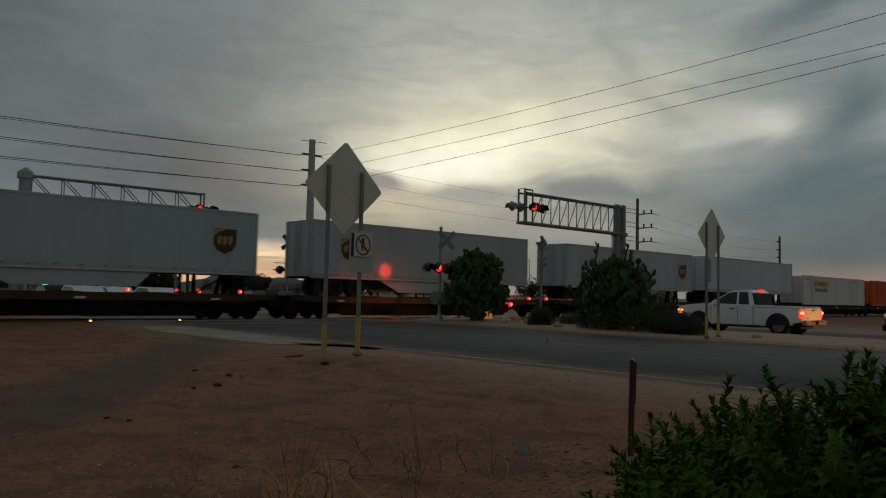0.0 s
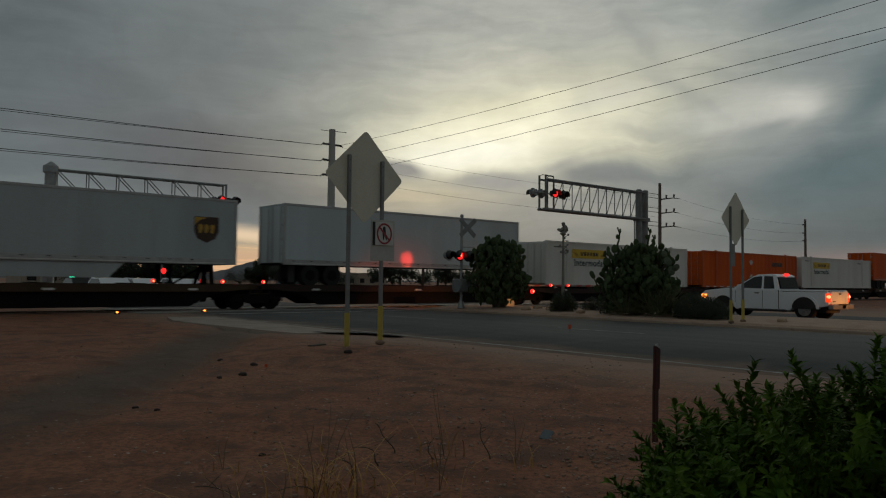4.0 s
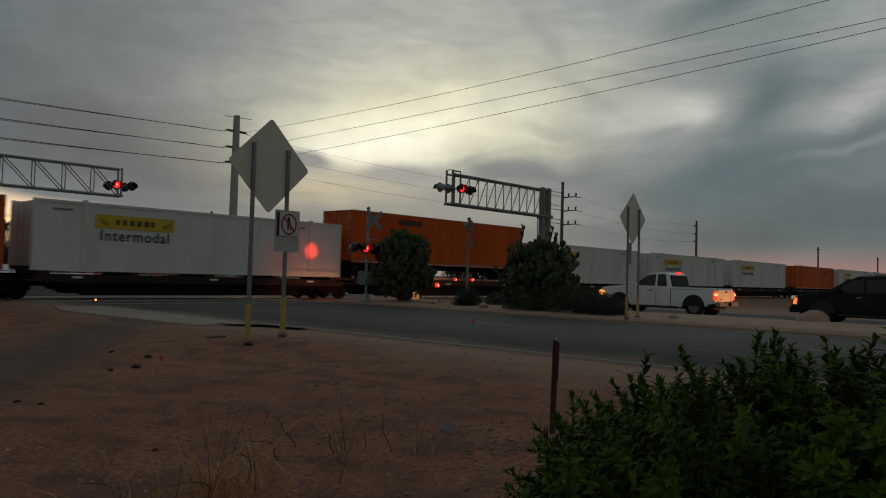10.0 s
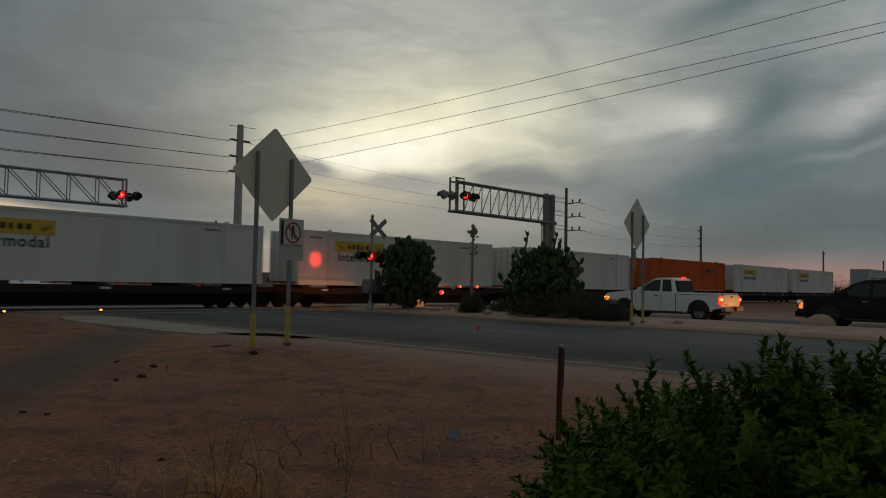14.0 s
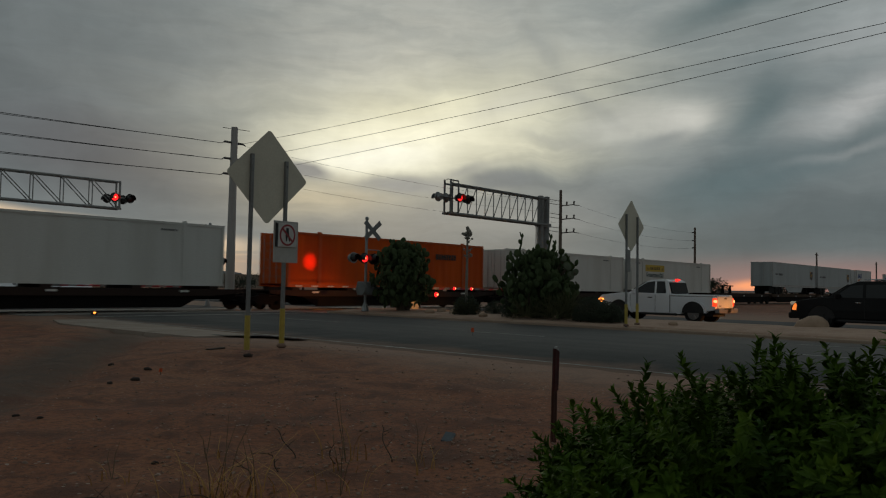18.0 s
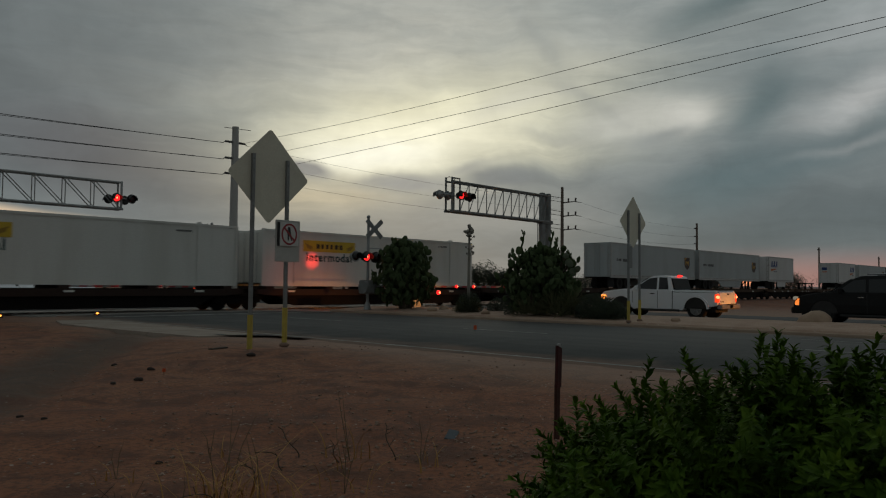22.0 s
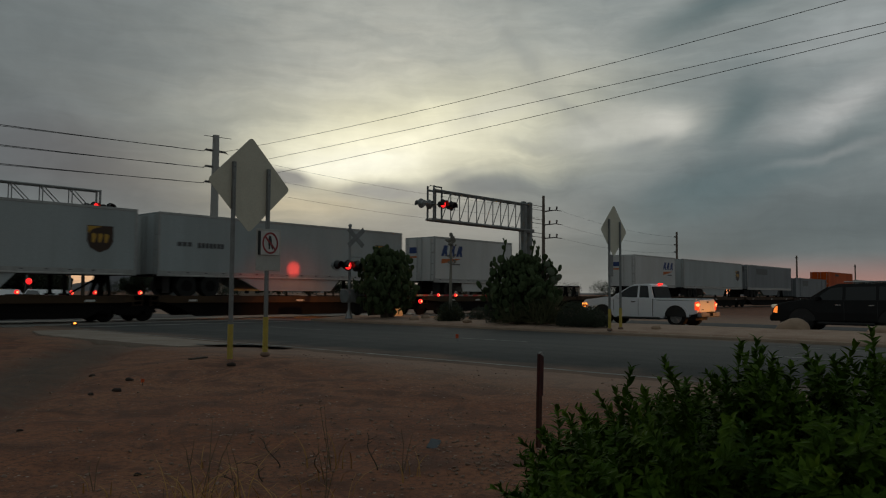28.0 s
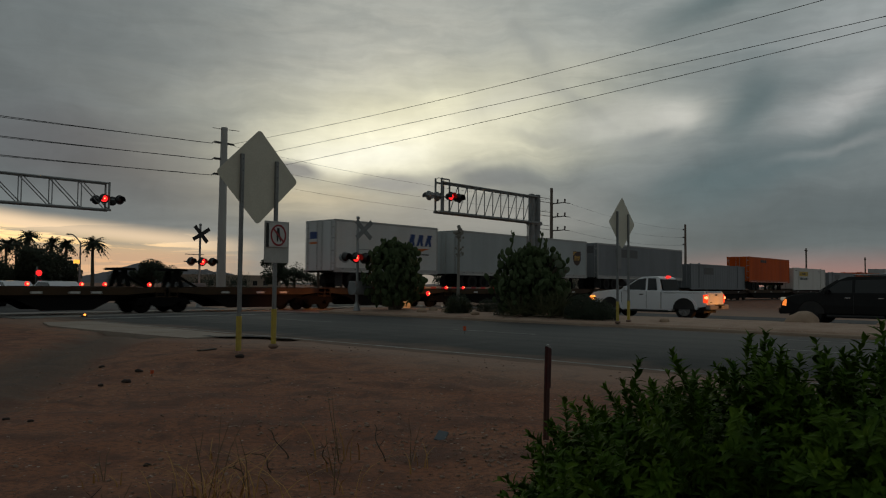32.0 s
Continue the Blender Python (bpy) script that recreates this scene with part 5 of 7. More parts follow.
    for dx in (-0.95, -0.35):
        lamp_head(g, (x_mast + dx, -0.42, 2.9), -1, False, shell="steel")
    return g


gantry(38.55, 29.55, 27.0, 6.80, 5.22, 11, 2, "grey steel signal gantry with paired red lamps over the lanes", 0)
far_lamp = thing("mast_lamp", pose(39.4, 27.0, 0), "lit red crossing lamp clamped beside the gantry mast", "crossing lamp")
part("bracket", T((-0.7, 0, 2.72), (0.0, 0, 2.72), 0.03, n=8), "grey_steel", far_lamp)
lamp_head(far_lamp, (0, -0.1, 2.72), -1, True)
gantry(9.35, 18.35, 41.0, 6.70, 5.26, 6, 1, "galvanised signal gantry with paired red lamps beyond the railway", 0)


def crossbuck(x, y, z0, height, lamp_z, lit, label, arm_to=None, beyond=False):
    c = thing("crossing_signal", pose(x, y, z0), label, "crossing signal", "crossing signals")
    part("post", T((0, 0, 0), (0, 0, height), 0.065, n=12), "steel", c)
    part("finial", ball(bmesh.new(), (0, 0, height + 0.03), 0.09, (1, 1, 1), 10, 6), "steel", c)
    part("base_casting", T((0, 0, 0), (0, 0, 0.35), 0.19, 0.09, n=12), "steel", c)
    for k, a in enumerate((40, -40)):
        bm = box(bmesh.new(), -0.62, 0.62, -0.012, 0.012, -0.115, 0.115, bevel=0.004)
        b = part("blade", bm, "grey_steel" if not beyond else "black", c, "plain back of a crossbuck blade")
        b.matrix_basis = pose(0.0 if beyond else 0.28, -0.10 - 0.03 * k, height - 0.52, 0, a + (8 if beyond else 0), 0)
    part("lamp_arm", T((-1.02, -0.05, lamp_z), (0.66, -0.05, lamp_z), 0.03, n=8), "steel", c)
    part("top_bar", T((-0.95 if beyond else 0.0, -0.05, lamp_z + 0.42), (0.25 if beyond else 0.8, -0.05, lamp_z + 0.42), 0.022, n=6), "steel", c)
    for k, dx in enumerate((-0.70, 0.0, 0.66) if beyond else (-1.02, -0.36, 0.26)):
        lamp_head(c, (dx, -0.28, lamp_z), -1, lit == k, shell="steel" if k == 0 else "black")
    if not beyond:
        lamp_head(c, (0.60, 0.22, lamp_z), 1, True)
    if arm_to is not None:
        g = part("gate_machine", B(-0.62, 0.22, -0.42, -0.06, 0.75, 1.38, bevel=0.05), "grey_steel", c, "grey gate machine box")
        part("counterweight", T((-0.72, -0.46, 1.05), (-0.55, -0.46, 1.05), 0.3, n=14), "grey_steel", g)
        d = 1 if arm_to > 0 else -1
        arm = part("gate_arm", B(min(0, arm_to), max(0, arm_to), -0.50, -0.46, 1.06, 1.14), "grey_steel", c, "white and red striped gate arm, lowered")
        n = int(abs(arm_to) / 0.8)
        for k in range(n):
            x1 = d * (0.5 + 0.8 * k)
            part("red_stripe", P([(x1, 1.055), (x1 + 0.4, 1.055), (x1 + 0.46, 1.145), (x1 + 0.06, 1.145)], "y", -0.506, -0.455), "signred", arm)
        for lx in ((9.82, 7.0, 5.64, 4.27) if not beyond else (-9.54, -6.95, -5.76, -3.32)):
            z, r = (0.80, 0.12) if lx == 4.27 else (1.11 if not beyond else 1.27, 0.085 if not beyond else 0.12)
            lamp = part("gate_lamp", T((lx, -0.48, z - 0.08), (lx, -0.48, z), 0.05, n=10), "black", arm)
            part("gate_lens", ball(bmesh.new(), (lx, -0.56, z), r, (1, 0.8, 1), 14, 8), "redlens", lamp, "lit red lens", smooth=True)
            part("gate_core", ball(bmesh.new(), (lx, -0.60 - r * 0.45, z), r * 0.45, (1, 0.6, 1), 10, 6), "redcore", lamp, smooth=True)
    return c


crossbuck(23.95, 27.0, 0.16, 4.32, 2.46, 1, "grey crossing signal post on the median with a lit red lamp", arm_to=10.3)
crossbuck(23.6, 40.4, 0.0, 4.75, 2.62, 1, "dark crossing signal post with crossed blades beyond the railway", beyond=True, arm_to=-9.7)
# the back-facing red lamp of the median post throws its beam on the passing boxes
spot("red_flasher_beam", (24.55, 27.5, 2.62), (25.0, 32.6, 2.56), 1500, 12.0, (1.0, 0.045, 0.03), 1.0, 0.05)
# second, wider spot added for the red-brown glow low on the boxes
spot("added_red_spill", (24.55, 27.55, 2.62), (24.6, 32.6, 0.8), 110, 80.0, (1.0, 0.12, 0.05), 1.0, 0.08)


# Ground reflectors; the lens's own glow stands in for light thrown back.
def ground_reflector(x, y, z, mat, label):
    m = thing("pavement_marker", pose(x, y, z), label, "marker lamp", "amber markers by the rails")
    part("housing", B(-0.10, 0.10, -0.07, 0.07, 0.0, 0.06, bevel=0.012), "black", m)
    part("lens", ball(bmesh.new(), (0, -0.04, 0.075), 0.055, (1, 1, 0.8), 10, 6), mat, m, "amber reflector lens given a glow", smooth=True)


ground_reflector(13.1, 31.0, 0.0, "amber", "small glowing amber reflector set beside the rails")
ground_reflector(9.7, 31.4, -0.03, "amber", "small glowing amber reflector set in the dirt beside the rails")


# ---- power poles and wires ----
def power_pole(x, y, height, r, wood, arms, label, sides=(-1, 1)):
    p = thing("power_pole", pose(x, y, 0), label, "power pole", "power poles")
    part("shaft", T((0, 0, -0.3), (0, 0, height), r * 1.25, r * 0.85, n=14), "wood" if wood else "steelpole", p)
    for z in arms:
        for sx in sides:
            a = part("insulator_arm", T((0, 0, z), (sx * 0.75, 0, z + 0.04), 0.045, 0.03, n=8), "ceramic", p)
            for k in range(5):
                part("insulator_shed", T((sx * (0.30 + 0.1 * k), 0, z + 0.015), (sx * (0.33 + 0.1 * k), 0, z + 0.017), 0.085, n=10), "ceramic", a)
            part("wire_clamp", T((sx * 0.75, 0, z + 0.04), (sx * 0.9, 0, z - 0.10), 0.03, n=6), "ceramic", a)
    return p


POLE_Y = 46.0
main_pole = power_pole(28.5, POLE_Y, 12.05, 0.26, False, (10.95, 9.83, 8.78), "tall pale power pole with three pairs of insulators")
part("top_bracket", T((-0.9, 0, 11.9), (1.2, 0, 11.98), 0.02, n=6), "wire", main_pole)
slim = power_pole(68.3, POLE_Y, 11.9, 0.17, True, (), "tall slim power pole with paired insulator arms")
for z in (10.2, 8.75, 7.3):
    arm = part("side_arm", T((0, 0, z), (0, -1.75, z + 0.05), 0.07, 0.05, n=8), "ceramic", slim)
    for yy in (-0.75, -1.65):
        part("pin_insulator", T((0, yy, z), (0, yy - 0.05, z + 0.42), 0.07, 0.10, n=8), "ceramic", arm)
    part("wire_clamp", T((0, -1.7, z), (0.1, -2.3, z - 0.10), 0.05, 0.03, n=6), "ceramic", arm)
    for dz in (0.0, 0.42):
        part("strain_string", T((0, 0.1, z + 0.1 + dz), (-2.3, 0.2, z + 0.14 + dz), 0.028, n=6), "ceramic", slim)
power_pole(101.3, POLE_Y, 10.15, 0.16, True, (9.4, 8.3, 7.3), "slim power pole behind the train", (-1,))
power_pole(154.3, POLE_Y, 9.05, 0.16, True, (8.6,), "slim distant power pole")
power_pole(197.6, POLE_Y, 8.75, 0.16, True, (8.3,), "slim distant power pole")


def wire(p, q, sag, r, name="power_line"):
    p, q = Vector(p), Vector(q)
    bm, n, prev = bmesh.new(), 40, None
    for k in range(n + 1):
        u = k / n
        c = p.lerp(q, u) - Vector((0, 0, 4 * sag * u * (1 - u)))
        row = [bm.verts.new(c + Vector((math.cos(a) * r, math.sin(a) * r * 0.7, math.sin(a) * r))) for a in (0.5, 2.6, 4.7)]
        if prev:
            for i in range(3):
                bm.faces.new((prev[i], prev[(i + 1) % 3], row[(i + 1) % 3], row[i]))
        prev = row
    return whole(name, bm, "wire", "thin black power line strung between poles", "power line", "power lines")


for z in (10.95, 9.83, 8.78):
    wire((27.6, POLE_Y, z - 0.1), (-42, POLE_Y + 1, z + 0.55), 0.75, 0.030)
    wire((25.6, POLE_Y + 0.1, z - 0.13), (-42, POLE_Y + 1.1, z + 0.40), 0.82, 0.022)
    wire((29.4, POLE_Y, z - 0.1), (67.4, POLE_Y, z - 0.4), 0.5, 0.012)
    wire((68.4, POLE_Y - 2.2, z * 1.336 - 4.43 - 0.08), (100.4, POLE_Y, z - 1.55), 0.5, 0.014)
for z, rise, sag in ((10.95, 6.5, 2.0), (9.83, 3.2, 0.58), (8.78, 6.18, 1.15)):
    wire((29.0, POLE_Y - 0.2, z), (29.0, -46, z + rise), sag, 0.013)
# the next pole of the road line, behind the camera, carries the overhead wires
power_pole(28.6, -46, 18.2, 0.26, False, (17.4, 14.9, 13.0), "tall pale power pole down the road")


# ---- vehicles ----
def arch(cx, cz, r, n=9):
    """Points of a wheel arch, from front to back."""
    return [(cx + r * math.cos(math.pi * k / n), cz + r * math.sin(math.pi * k / n)) for k in range(n + 1)]


def road_wheel(parent, x, y, r, w, spokes="rim"):
    side = 1 if x > 0 else -1
    t = bmesh.new()
    tube(t, (x - side * w, y, r), (x - side * 0.03, y, r), r, n=28)
    tube(t, (x - side * 0.03, y, r), (x, y, r), r, r * 0.93, n=28)
    tyre = part("tyre", t, "tyre", parent)
    rim = bmesh.new()
    tube(rim, (x - side * 0.06, y, r), (x + side * 0.006, y, r), r * 0.62, n=20)
    part("rim", rim, spokes, tyre)
    for k in range(6):
        a = 2 * math.pi * k / 6
        c, s = math.cos(a), math.sin(a)
        spoke = tube(bmesh.new(), (x + side * 0.012, y + 0.08 * r * c, r + 0.08 * r * s), (x + side * 0.012, y + 0.58 * r * c, r + 0.58 * r * s), 0.035, 0.028, n=6)
        part("spoke", spoke, spokes, tyre)
    part("hub", T((x, y, r), (x + side * 0.025, y, r), r * 0.17, n=10), spokes, tyre)


def shell(side_points, half, tuck, z_tuck):
    """Extrudes a side outline (y, z) across the vehicle, narrowing above z_tuck."""
    bm = prism(bmesh.new(), side_points, "x", -half, half)
    for v in bm.verts:
        if v.co.z > z_tuck:
            v.co.x *= 1 - tuck * (v.co.z - z_tuck)
    sharp = [e for e in bm.edges if len(e.link_faces) == 2 and e.calc_face_angle(0) > 0.5]
    bmesh.ops.bevel(bm, geom=sharp, offset=0.025, segments=2, profile=0.6, affect="EDGES")
    return bm


def pane(points, half, tuck, z_tuck, proud=0.006, thick=0.012):
    """Two side windows from an outline (y, z)."""
    made = []
    for s in (-1, 1):
        bm = bmesh.new()
        lo = [bm.verts.new((s * (half * (1 - tuck * max(0, z - z_tuck)) + proud - thick), y, z)) for y, z in points]
        hi = [bm.verts.new((s * (half * (1 - tuck * max(0, z - z_tuck)) + proud), y, z)) for y, z in points]
        fs = [bm.faces.new(lo), bm.faces.new(hi)]
        for k in range(len(points)):
            j = (k + 1) % len(points)
            fs.append(bm.faces.new((lo[k], lo[j], hi[j], hi[k])))
        bmesh.ops.recalc_face_normals(bm, faces=fs)
        made.append(bm)
    return made


def pickup(at):
    v = thing("pickup_truck", at, "white extended-cab pickup with lit tail lamps, waiting in the lane", "pickup truck")
    H = 0.93
    body = [(2.55, 0.42), (2.62, 0.62), (2.60, 0.92), (2.44, 1.07), (1.50, 1.19), (1.30, 1.19), (-0.62, 1.16), (-0.62, 1.05), (-2.45, 1.08), (-2.50, 0.98), (-2.50, 0.55), (-2.10, 0.48)] \
        + arch(-1.62, 0.42, 0.47)[::-1] + [(-1.10, 0.36), (0.95, 0.36)] + arch(1.62, 0.42, 0.47)[::-1]
    pts = [body[0]] + body[1:12]
    lower = pts + [(-2.09, 0.42)] + [(-1.62 - 0.47 * math.cos(math.pi * k / 9), 0.42 + 0.47 * math.sin(math.pi * k / 9)) for k in range(1, 9)] + [(-1.15, 0.42), (-1.10, 0.34), (1.10, 0.34), (1.15, 0.42)] \
        + [(1.62 - 0.47 * math.cos(math.pi * k / 9), 0.42 + 0.47 * math.sin(math.pi * k / 9)) for k in range(1, 9)] + [(2.09, 0.42)]
    part("body", shell(lower, H, 0.02, 0.7), "carwhite", v)
    cab = [(1.30, 1.14), (0.42, 1.66), (0.22, 1.74), (-0.35, 1.76), (-0.52, 1.70), (-0.66, 1.10)]
    part("cab", shell(cab, H - 0.04, 0.20, 1.12), "carwhite", v)
    for bm in pane([(1.08, 1.20), (0.40, 1.63), (0.05, 1.68), (0.05, 1.18)], H - 0.04, 0.20, 1.12):
        part("front_side_window", bm, "glass", v, "dark tinted window")
    for bm in pane([(-0.04, 1.18), (-0.04, 1.68), (-0.38, 1.67), (-0.47, 1.18)], H - 0.04, 0.20, 1.12):
        part("rear_side_window", bm, "glass", v, "dark tinted window")
    part("rear_window", P([(-0.70, 1.18), (-0.575, 1.64), (-0.52, 1.64), (-0.62, 1.18)], "x", -0.76, 0.76), "rearglass", v, "dark rear window")
    part("windscreen", P([(1.27, 1.19), (0.48, 1.645), (0.50, 1.66), (1.30, 1.20)], "x", -0.74, 0.74), "glass", v, "dark windscreen")
    part("bed_cavity", B(-0.80, 0.80, -2.38, -0.74, 1.065, 1.10), "plastic", v, "open black bed floor")
    for s in (-1, 1):
        part("bed_rail", B(s * 0.86 - 0.07, s * 0.86 + 0.07, -2.45, -0.68, 1.08, 1.15, bevel=0.02), "carwhite", v)
        tl = part("tail_lamp", B(s * 0.86 - 0.085, s * 0.86 + 0.085, -2.535, -2.38, 0.68, 1.03, bevel=0.03), "taillamp", v, "lit red tail lamp")
        part("lamp_core", ball(bmesh.new(), (s * 0.90, -2.50, 0.90), 0.07, (1, 1.2, 1), 10, 6), "redcore", tl, smooth=True)
        part("mirror", B(s * 1.03 - 0.09, s * 1.03 + 0.09, 0.82, 0.95, 1.13, 1.33, bevel=0.03), "carwhite", v)
        part("head_lamp", B(s * 0.81 - 0.15, s * 0.81 + 0.15, 2.36, 2.60, 0.74, 0.92, bevel=0.03), "amber" if s < 0 else "headlamp", v, "lit amber corner lamp" if s < 0 else "lit head lamp")
        part("door_handle", B(s * 0.935 - 0.015, s * 0.935 + 0.015, 0.12, 0.30, 0.98, 1.02, bevel=0.005), "plastic", v)
        part("door_seam", B(s * 0.928 - 0.004, s * 0.928 + 0.004, 1.10, 1.115, 0.42, 1.10), "plastic", v)
        part("door_seam", B(s * 0.928 - 0.004, s * 0.928 + 0.004, -0.02, -0.005, 0.42, 1.12), "plastic", v)
        part("cab_seam", B(s * 0.93 - 0.006, s * 0.93 + 0.006, -0.665, -0.64, 0.40, 1.12), "plastic", v)
        part("rocker_step", T((s * 0.92, -0.95, 0.33), (s * 0.92, 0.95, 0.33), 0.05, n=8), "plastic", v)
        for y in (-1.62, 1.62):
            liner = [(y - 0.46 * math.cos(math.pi * k / 9), 0.42 + 0.46 * math.sin(math.pi * k / 9)) for k in range(10)]
            part("wheel_liner", P(liner, "x", s * 0.925 - 0.02, s * 0.60), "black", v)
            road_wheel(v, s * 0.90, y, 0.385, 0.25)
            turn_ = [math.pi * k / 10 for k in range(11)]
            ring = [(y - 0.55 * math.cos(a), 0.42 + 0.55 * math.sin(a)) for a in turn_] + [(y - 0.46 * math.cos(a), 0.42 + 0.46 * math.sin(a)) for a in turn_[::-1]]
            flare = prism(bmesh.new(), ring, "x", s * 0.91, s * 0.975)
            part("arch_flare", flare, "carwhite", v)
    gate = part("tailgate", B(-0.75, 0.75, -2.545, -2.47, 0.62, 1.10, bevel=0.02), "carwhite", v, "white tailgate")
    part("gate_handle", B(-0.10, 0.10, -2.56, -2.54, 0.98, 1.04, bevel=0.008), "plastic", gate)
    part("number_plate", B(-0.16, 0.16, -2.70, -2.69, 0.46, 0.60), "signwhite", v, "plain white number plate")
    part("rear_bumper", B(-0.92, 0.92, -2.70, -2.48, 0.42, 0.62, bevel=0.03), "rim", v, "steel bumper")
    part("bumper_step", B(-0.45, 0.45, -2.72, -2.66, 0.585, 0.63, bevel=0.008), "plastic", v)
    part("tailgate_badge", B(-0.62, -0.42, -2.552, -2.54, 0.70, 0.73), "plastic", gate)
    part("front_bumper", B(-0.90, 0.90, 2.55, 2.70, 0.40, 0.62, bevel=0.04), "plastic", v)
    part("grille", B(-0.55, 0.55, 2.56, 2.63, 0.66, 0.90, bevel=0.02), "plastic", v)
    part("high_brake_lamp", B(-0.14, 0.14, -0.62, -0.50, 1.70, 1.79, bevel=0.02), "braketop", v, "lit red brake lamp over the cab")
    part("underbody", B(-0.6, 0.6, -2.3, 2.3, 0.28, 0.55), "plastic", v)
    return v


pickup(pose(31.78, 15.82, 0.02) @ Matrix.Diagonal((1.02, 1.075, 1.045, 1.0)))


def suv(at):
    v = thing("suv", at, "black sport utility vehicle with lit head lamps, waiting on asphalt", "car")
    H = 0.97

    def wa(c):
        return [(c - 0.45 * math.cos(math.pi * k / 9), 0.40 + 0.45 * math.sin(math.pi * k / 9)) for k in range(10)]
    lower = [(2.40, 0.36), (2.50, 0.52), (2.48, 0.78), (2.36, 0.95), (2.10, 1.05), (1.30, 1.16), (-2.30, 1.18), (-2.48, 1.02), (-2.50, 0.50), (-2.35, 0.36)] + wa(-1.45) + wa(1.45)
    part("body", shell(lower, H, 0.03, 0.7), "cardark", v)
    cab = [(1.28, 1.12), (0.55, 1.62), (0.25, 1.74), (-1.70, 1.78), (-2.05, 1.70), (-2.38, 1.12)]
    part("cabin", shell(cab, H - 0.03, 0.20, 1.12), "cardark", v)
    for w in ([(1.02, 1.16), (0.50, 1.58), (0.10, 1.62), (0.10, 1.15)], [(0.0, 1.15), (0.0, 1.62), (-0.95, 1.64), (-0.95, 1.15)], [(-1.05, 1.16), (-1.05, 1.64), (-1.75, 1.62), (-2.05, 1.20)]):
        for bm in pane(w, H - 0.03, 0.20, 1.12):
            part("side_window", bm, "glass", v, "dark tinted window")
    part("windscreen", P([(1.26, 1.17), (0.58, 1.62), (0.60, 1.64), (1.29, 1.18)], "x", -0.78, 0.78), "glass", v, "sloping windscreen")
    part("hood", P([(2.36, 0.955), (2.10, 1.055), (1.70, 1.12), (1.26, 1.175), (1.26, 1.20), (1.70, 1.145), (2.10, 1.08), (2.34, 0.985)], "x", -0.88, 0.88), "hoodpaint", v, "glossy black hood")
    for s in (-1, 1):
        part("head_lamp", B(s * 0.80 - 0.16, s * 0.80 + 0.16, 2.30, 2.515, 0.85, 0.98, bevel=0.03), "headlamp", v, "lit head lamp")
        part("turn_lamp", P([(2.30, 0.66), (2.44, 0.68), (2.41, 0.82), (2.33, 0.92), (2.28, 0.90)], "x", s * 0.93, s * 0.985), "sidelamp", v, "lit amber side lamp")
        part("mirror", B(s * 1.06 - 0.10, s * 1.06 + 0.10, 0.82, 0.96, 1.12, 1.30, bevel=0.03), "cardark", v)
        part("roof_rail", T((s * 0.70, 0.1, 1.80), (s * 0.70, -1.7, 1.83), 0.022, n=8), "chrome", v)
        part("sill_step", T((s * 0.97, -0.9, 0.33), (s * 0.97, 0.9, 0.33), 0.05, n=8), "plastic", v)
        for y in (-1.45, 1.45):
            part("wheel_liner", P(wa(y), "x", s * 0.955, s * 0.6), "black", v)
            road_wheel(v, s * 0.94, y, 0.375, 0.26, "plastic")
        for y in (0.05, -1.0):
            part("door_seam", B(s * 0.968 - 0.004, s * 0.968 + 0.004, y - 0.008, y + 0.008, 0.42, 1.10), "plastic", v)
            part("door_handle", B(s * 0.975 - 0.012, s * 0.975 + 0.012, y + 0.10, y + 0.28, 0.96, 1.0, bevel=0.005), "chrome", v)
    part("front_bumper", B(-0.93, 0.93, 2.42, 2.60, 0.36, 0.60, bevel=0.05), "cardark", v)
    part("grille", B(-0.56, 0.56, 2.46, 2.54, 0.64, 0.90, bevel=0.02), "chrome", v)
    part("rear_bumper", B(-0.93, 0.93, -2.62, -2.46, 0.40, 0.66, bevel=0.04), "plastic", v)
    part("underbody", B(-0.65, 0.65, -2.3, 2.3, 0.26, 0.5), "plastic", v)
    return v


suv(pose(31.9, 7.55, 0.02) @ Matrix.Diagonal((1.02, 1.05, 1.045, 1.0)))
for dx in (-0.76, 0.76):
    spot("suv_headlamp", (31.9 + dx, 10.36, 0.88), (31.84 + dx * 0.6, 13.2, 0.60), 230, 34, (1.0, 0.33, 0.045), 0.9, 0.06)
    spot("pickup_headlamp", (31.78 + dx, 18.80, 0.88), (29.5 + dx * 5.5, 33.0, -3.6), 2400, 44, (1.0, 0.40, 0.09), 0.6, 0.06)


# ---- median planting ----
def pad_mesh(seed, r):
    """A prickly-pear pad: a thick oval standing on its base."""
    rng = random.Random(seed)
    bm, n = bmesh.new(), 12
    front, back, mid = [], [], []
    for k in range(n):
        a = 2 * math.pi * k / n
        x, z = math.sin(a) * r * rng.uniform(0.74, 0.84), (1 - math.cos(a)) * r
        mid.append(bm.verts.new((x, rng.uniform(-0.01, 0.01), z)))
        front.append(bm.verts.new((x * 0.72, -r * 0.13, r + (z - r) * 0.72)))
        back.append(bm.verts.new((x * 0.72, r * 0.13, r + (z - r) * 0.72)))
    for k in range(n):
        j = (k + 1) % n
        bm.faces.new((mid[k], mid[j], front[j], front[k])), bm.faces.new((mid[j], mid[k], back[k], back[j]))
    bm.faces.new(front), bm.faces.new(back[::-1])
    bmesh.ops.recalc_face_normals(bm, faces=bm.faces)
    me = mesh_of("pad", bm, "cactus")
    me.polygons.foreach_set("use_smooth", [True] * len(me.polygons))
    return me


PADS = [pad_mesh(k, r) for k, r in enumerate((0.11, 0.13, 0.155, 0.18))]


ACROSS = Vector((0.574, -0.819, 0.0))   # along the median's planting, seen from the verge


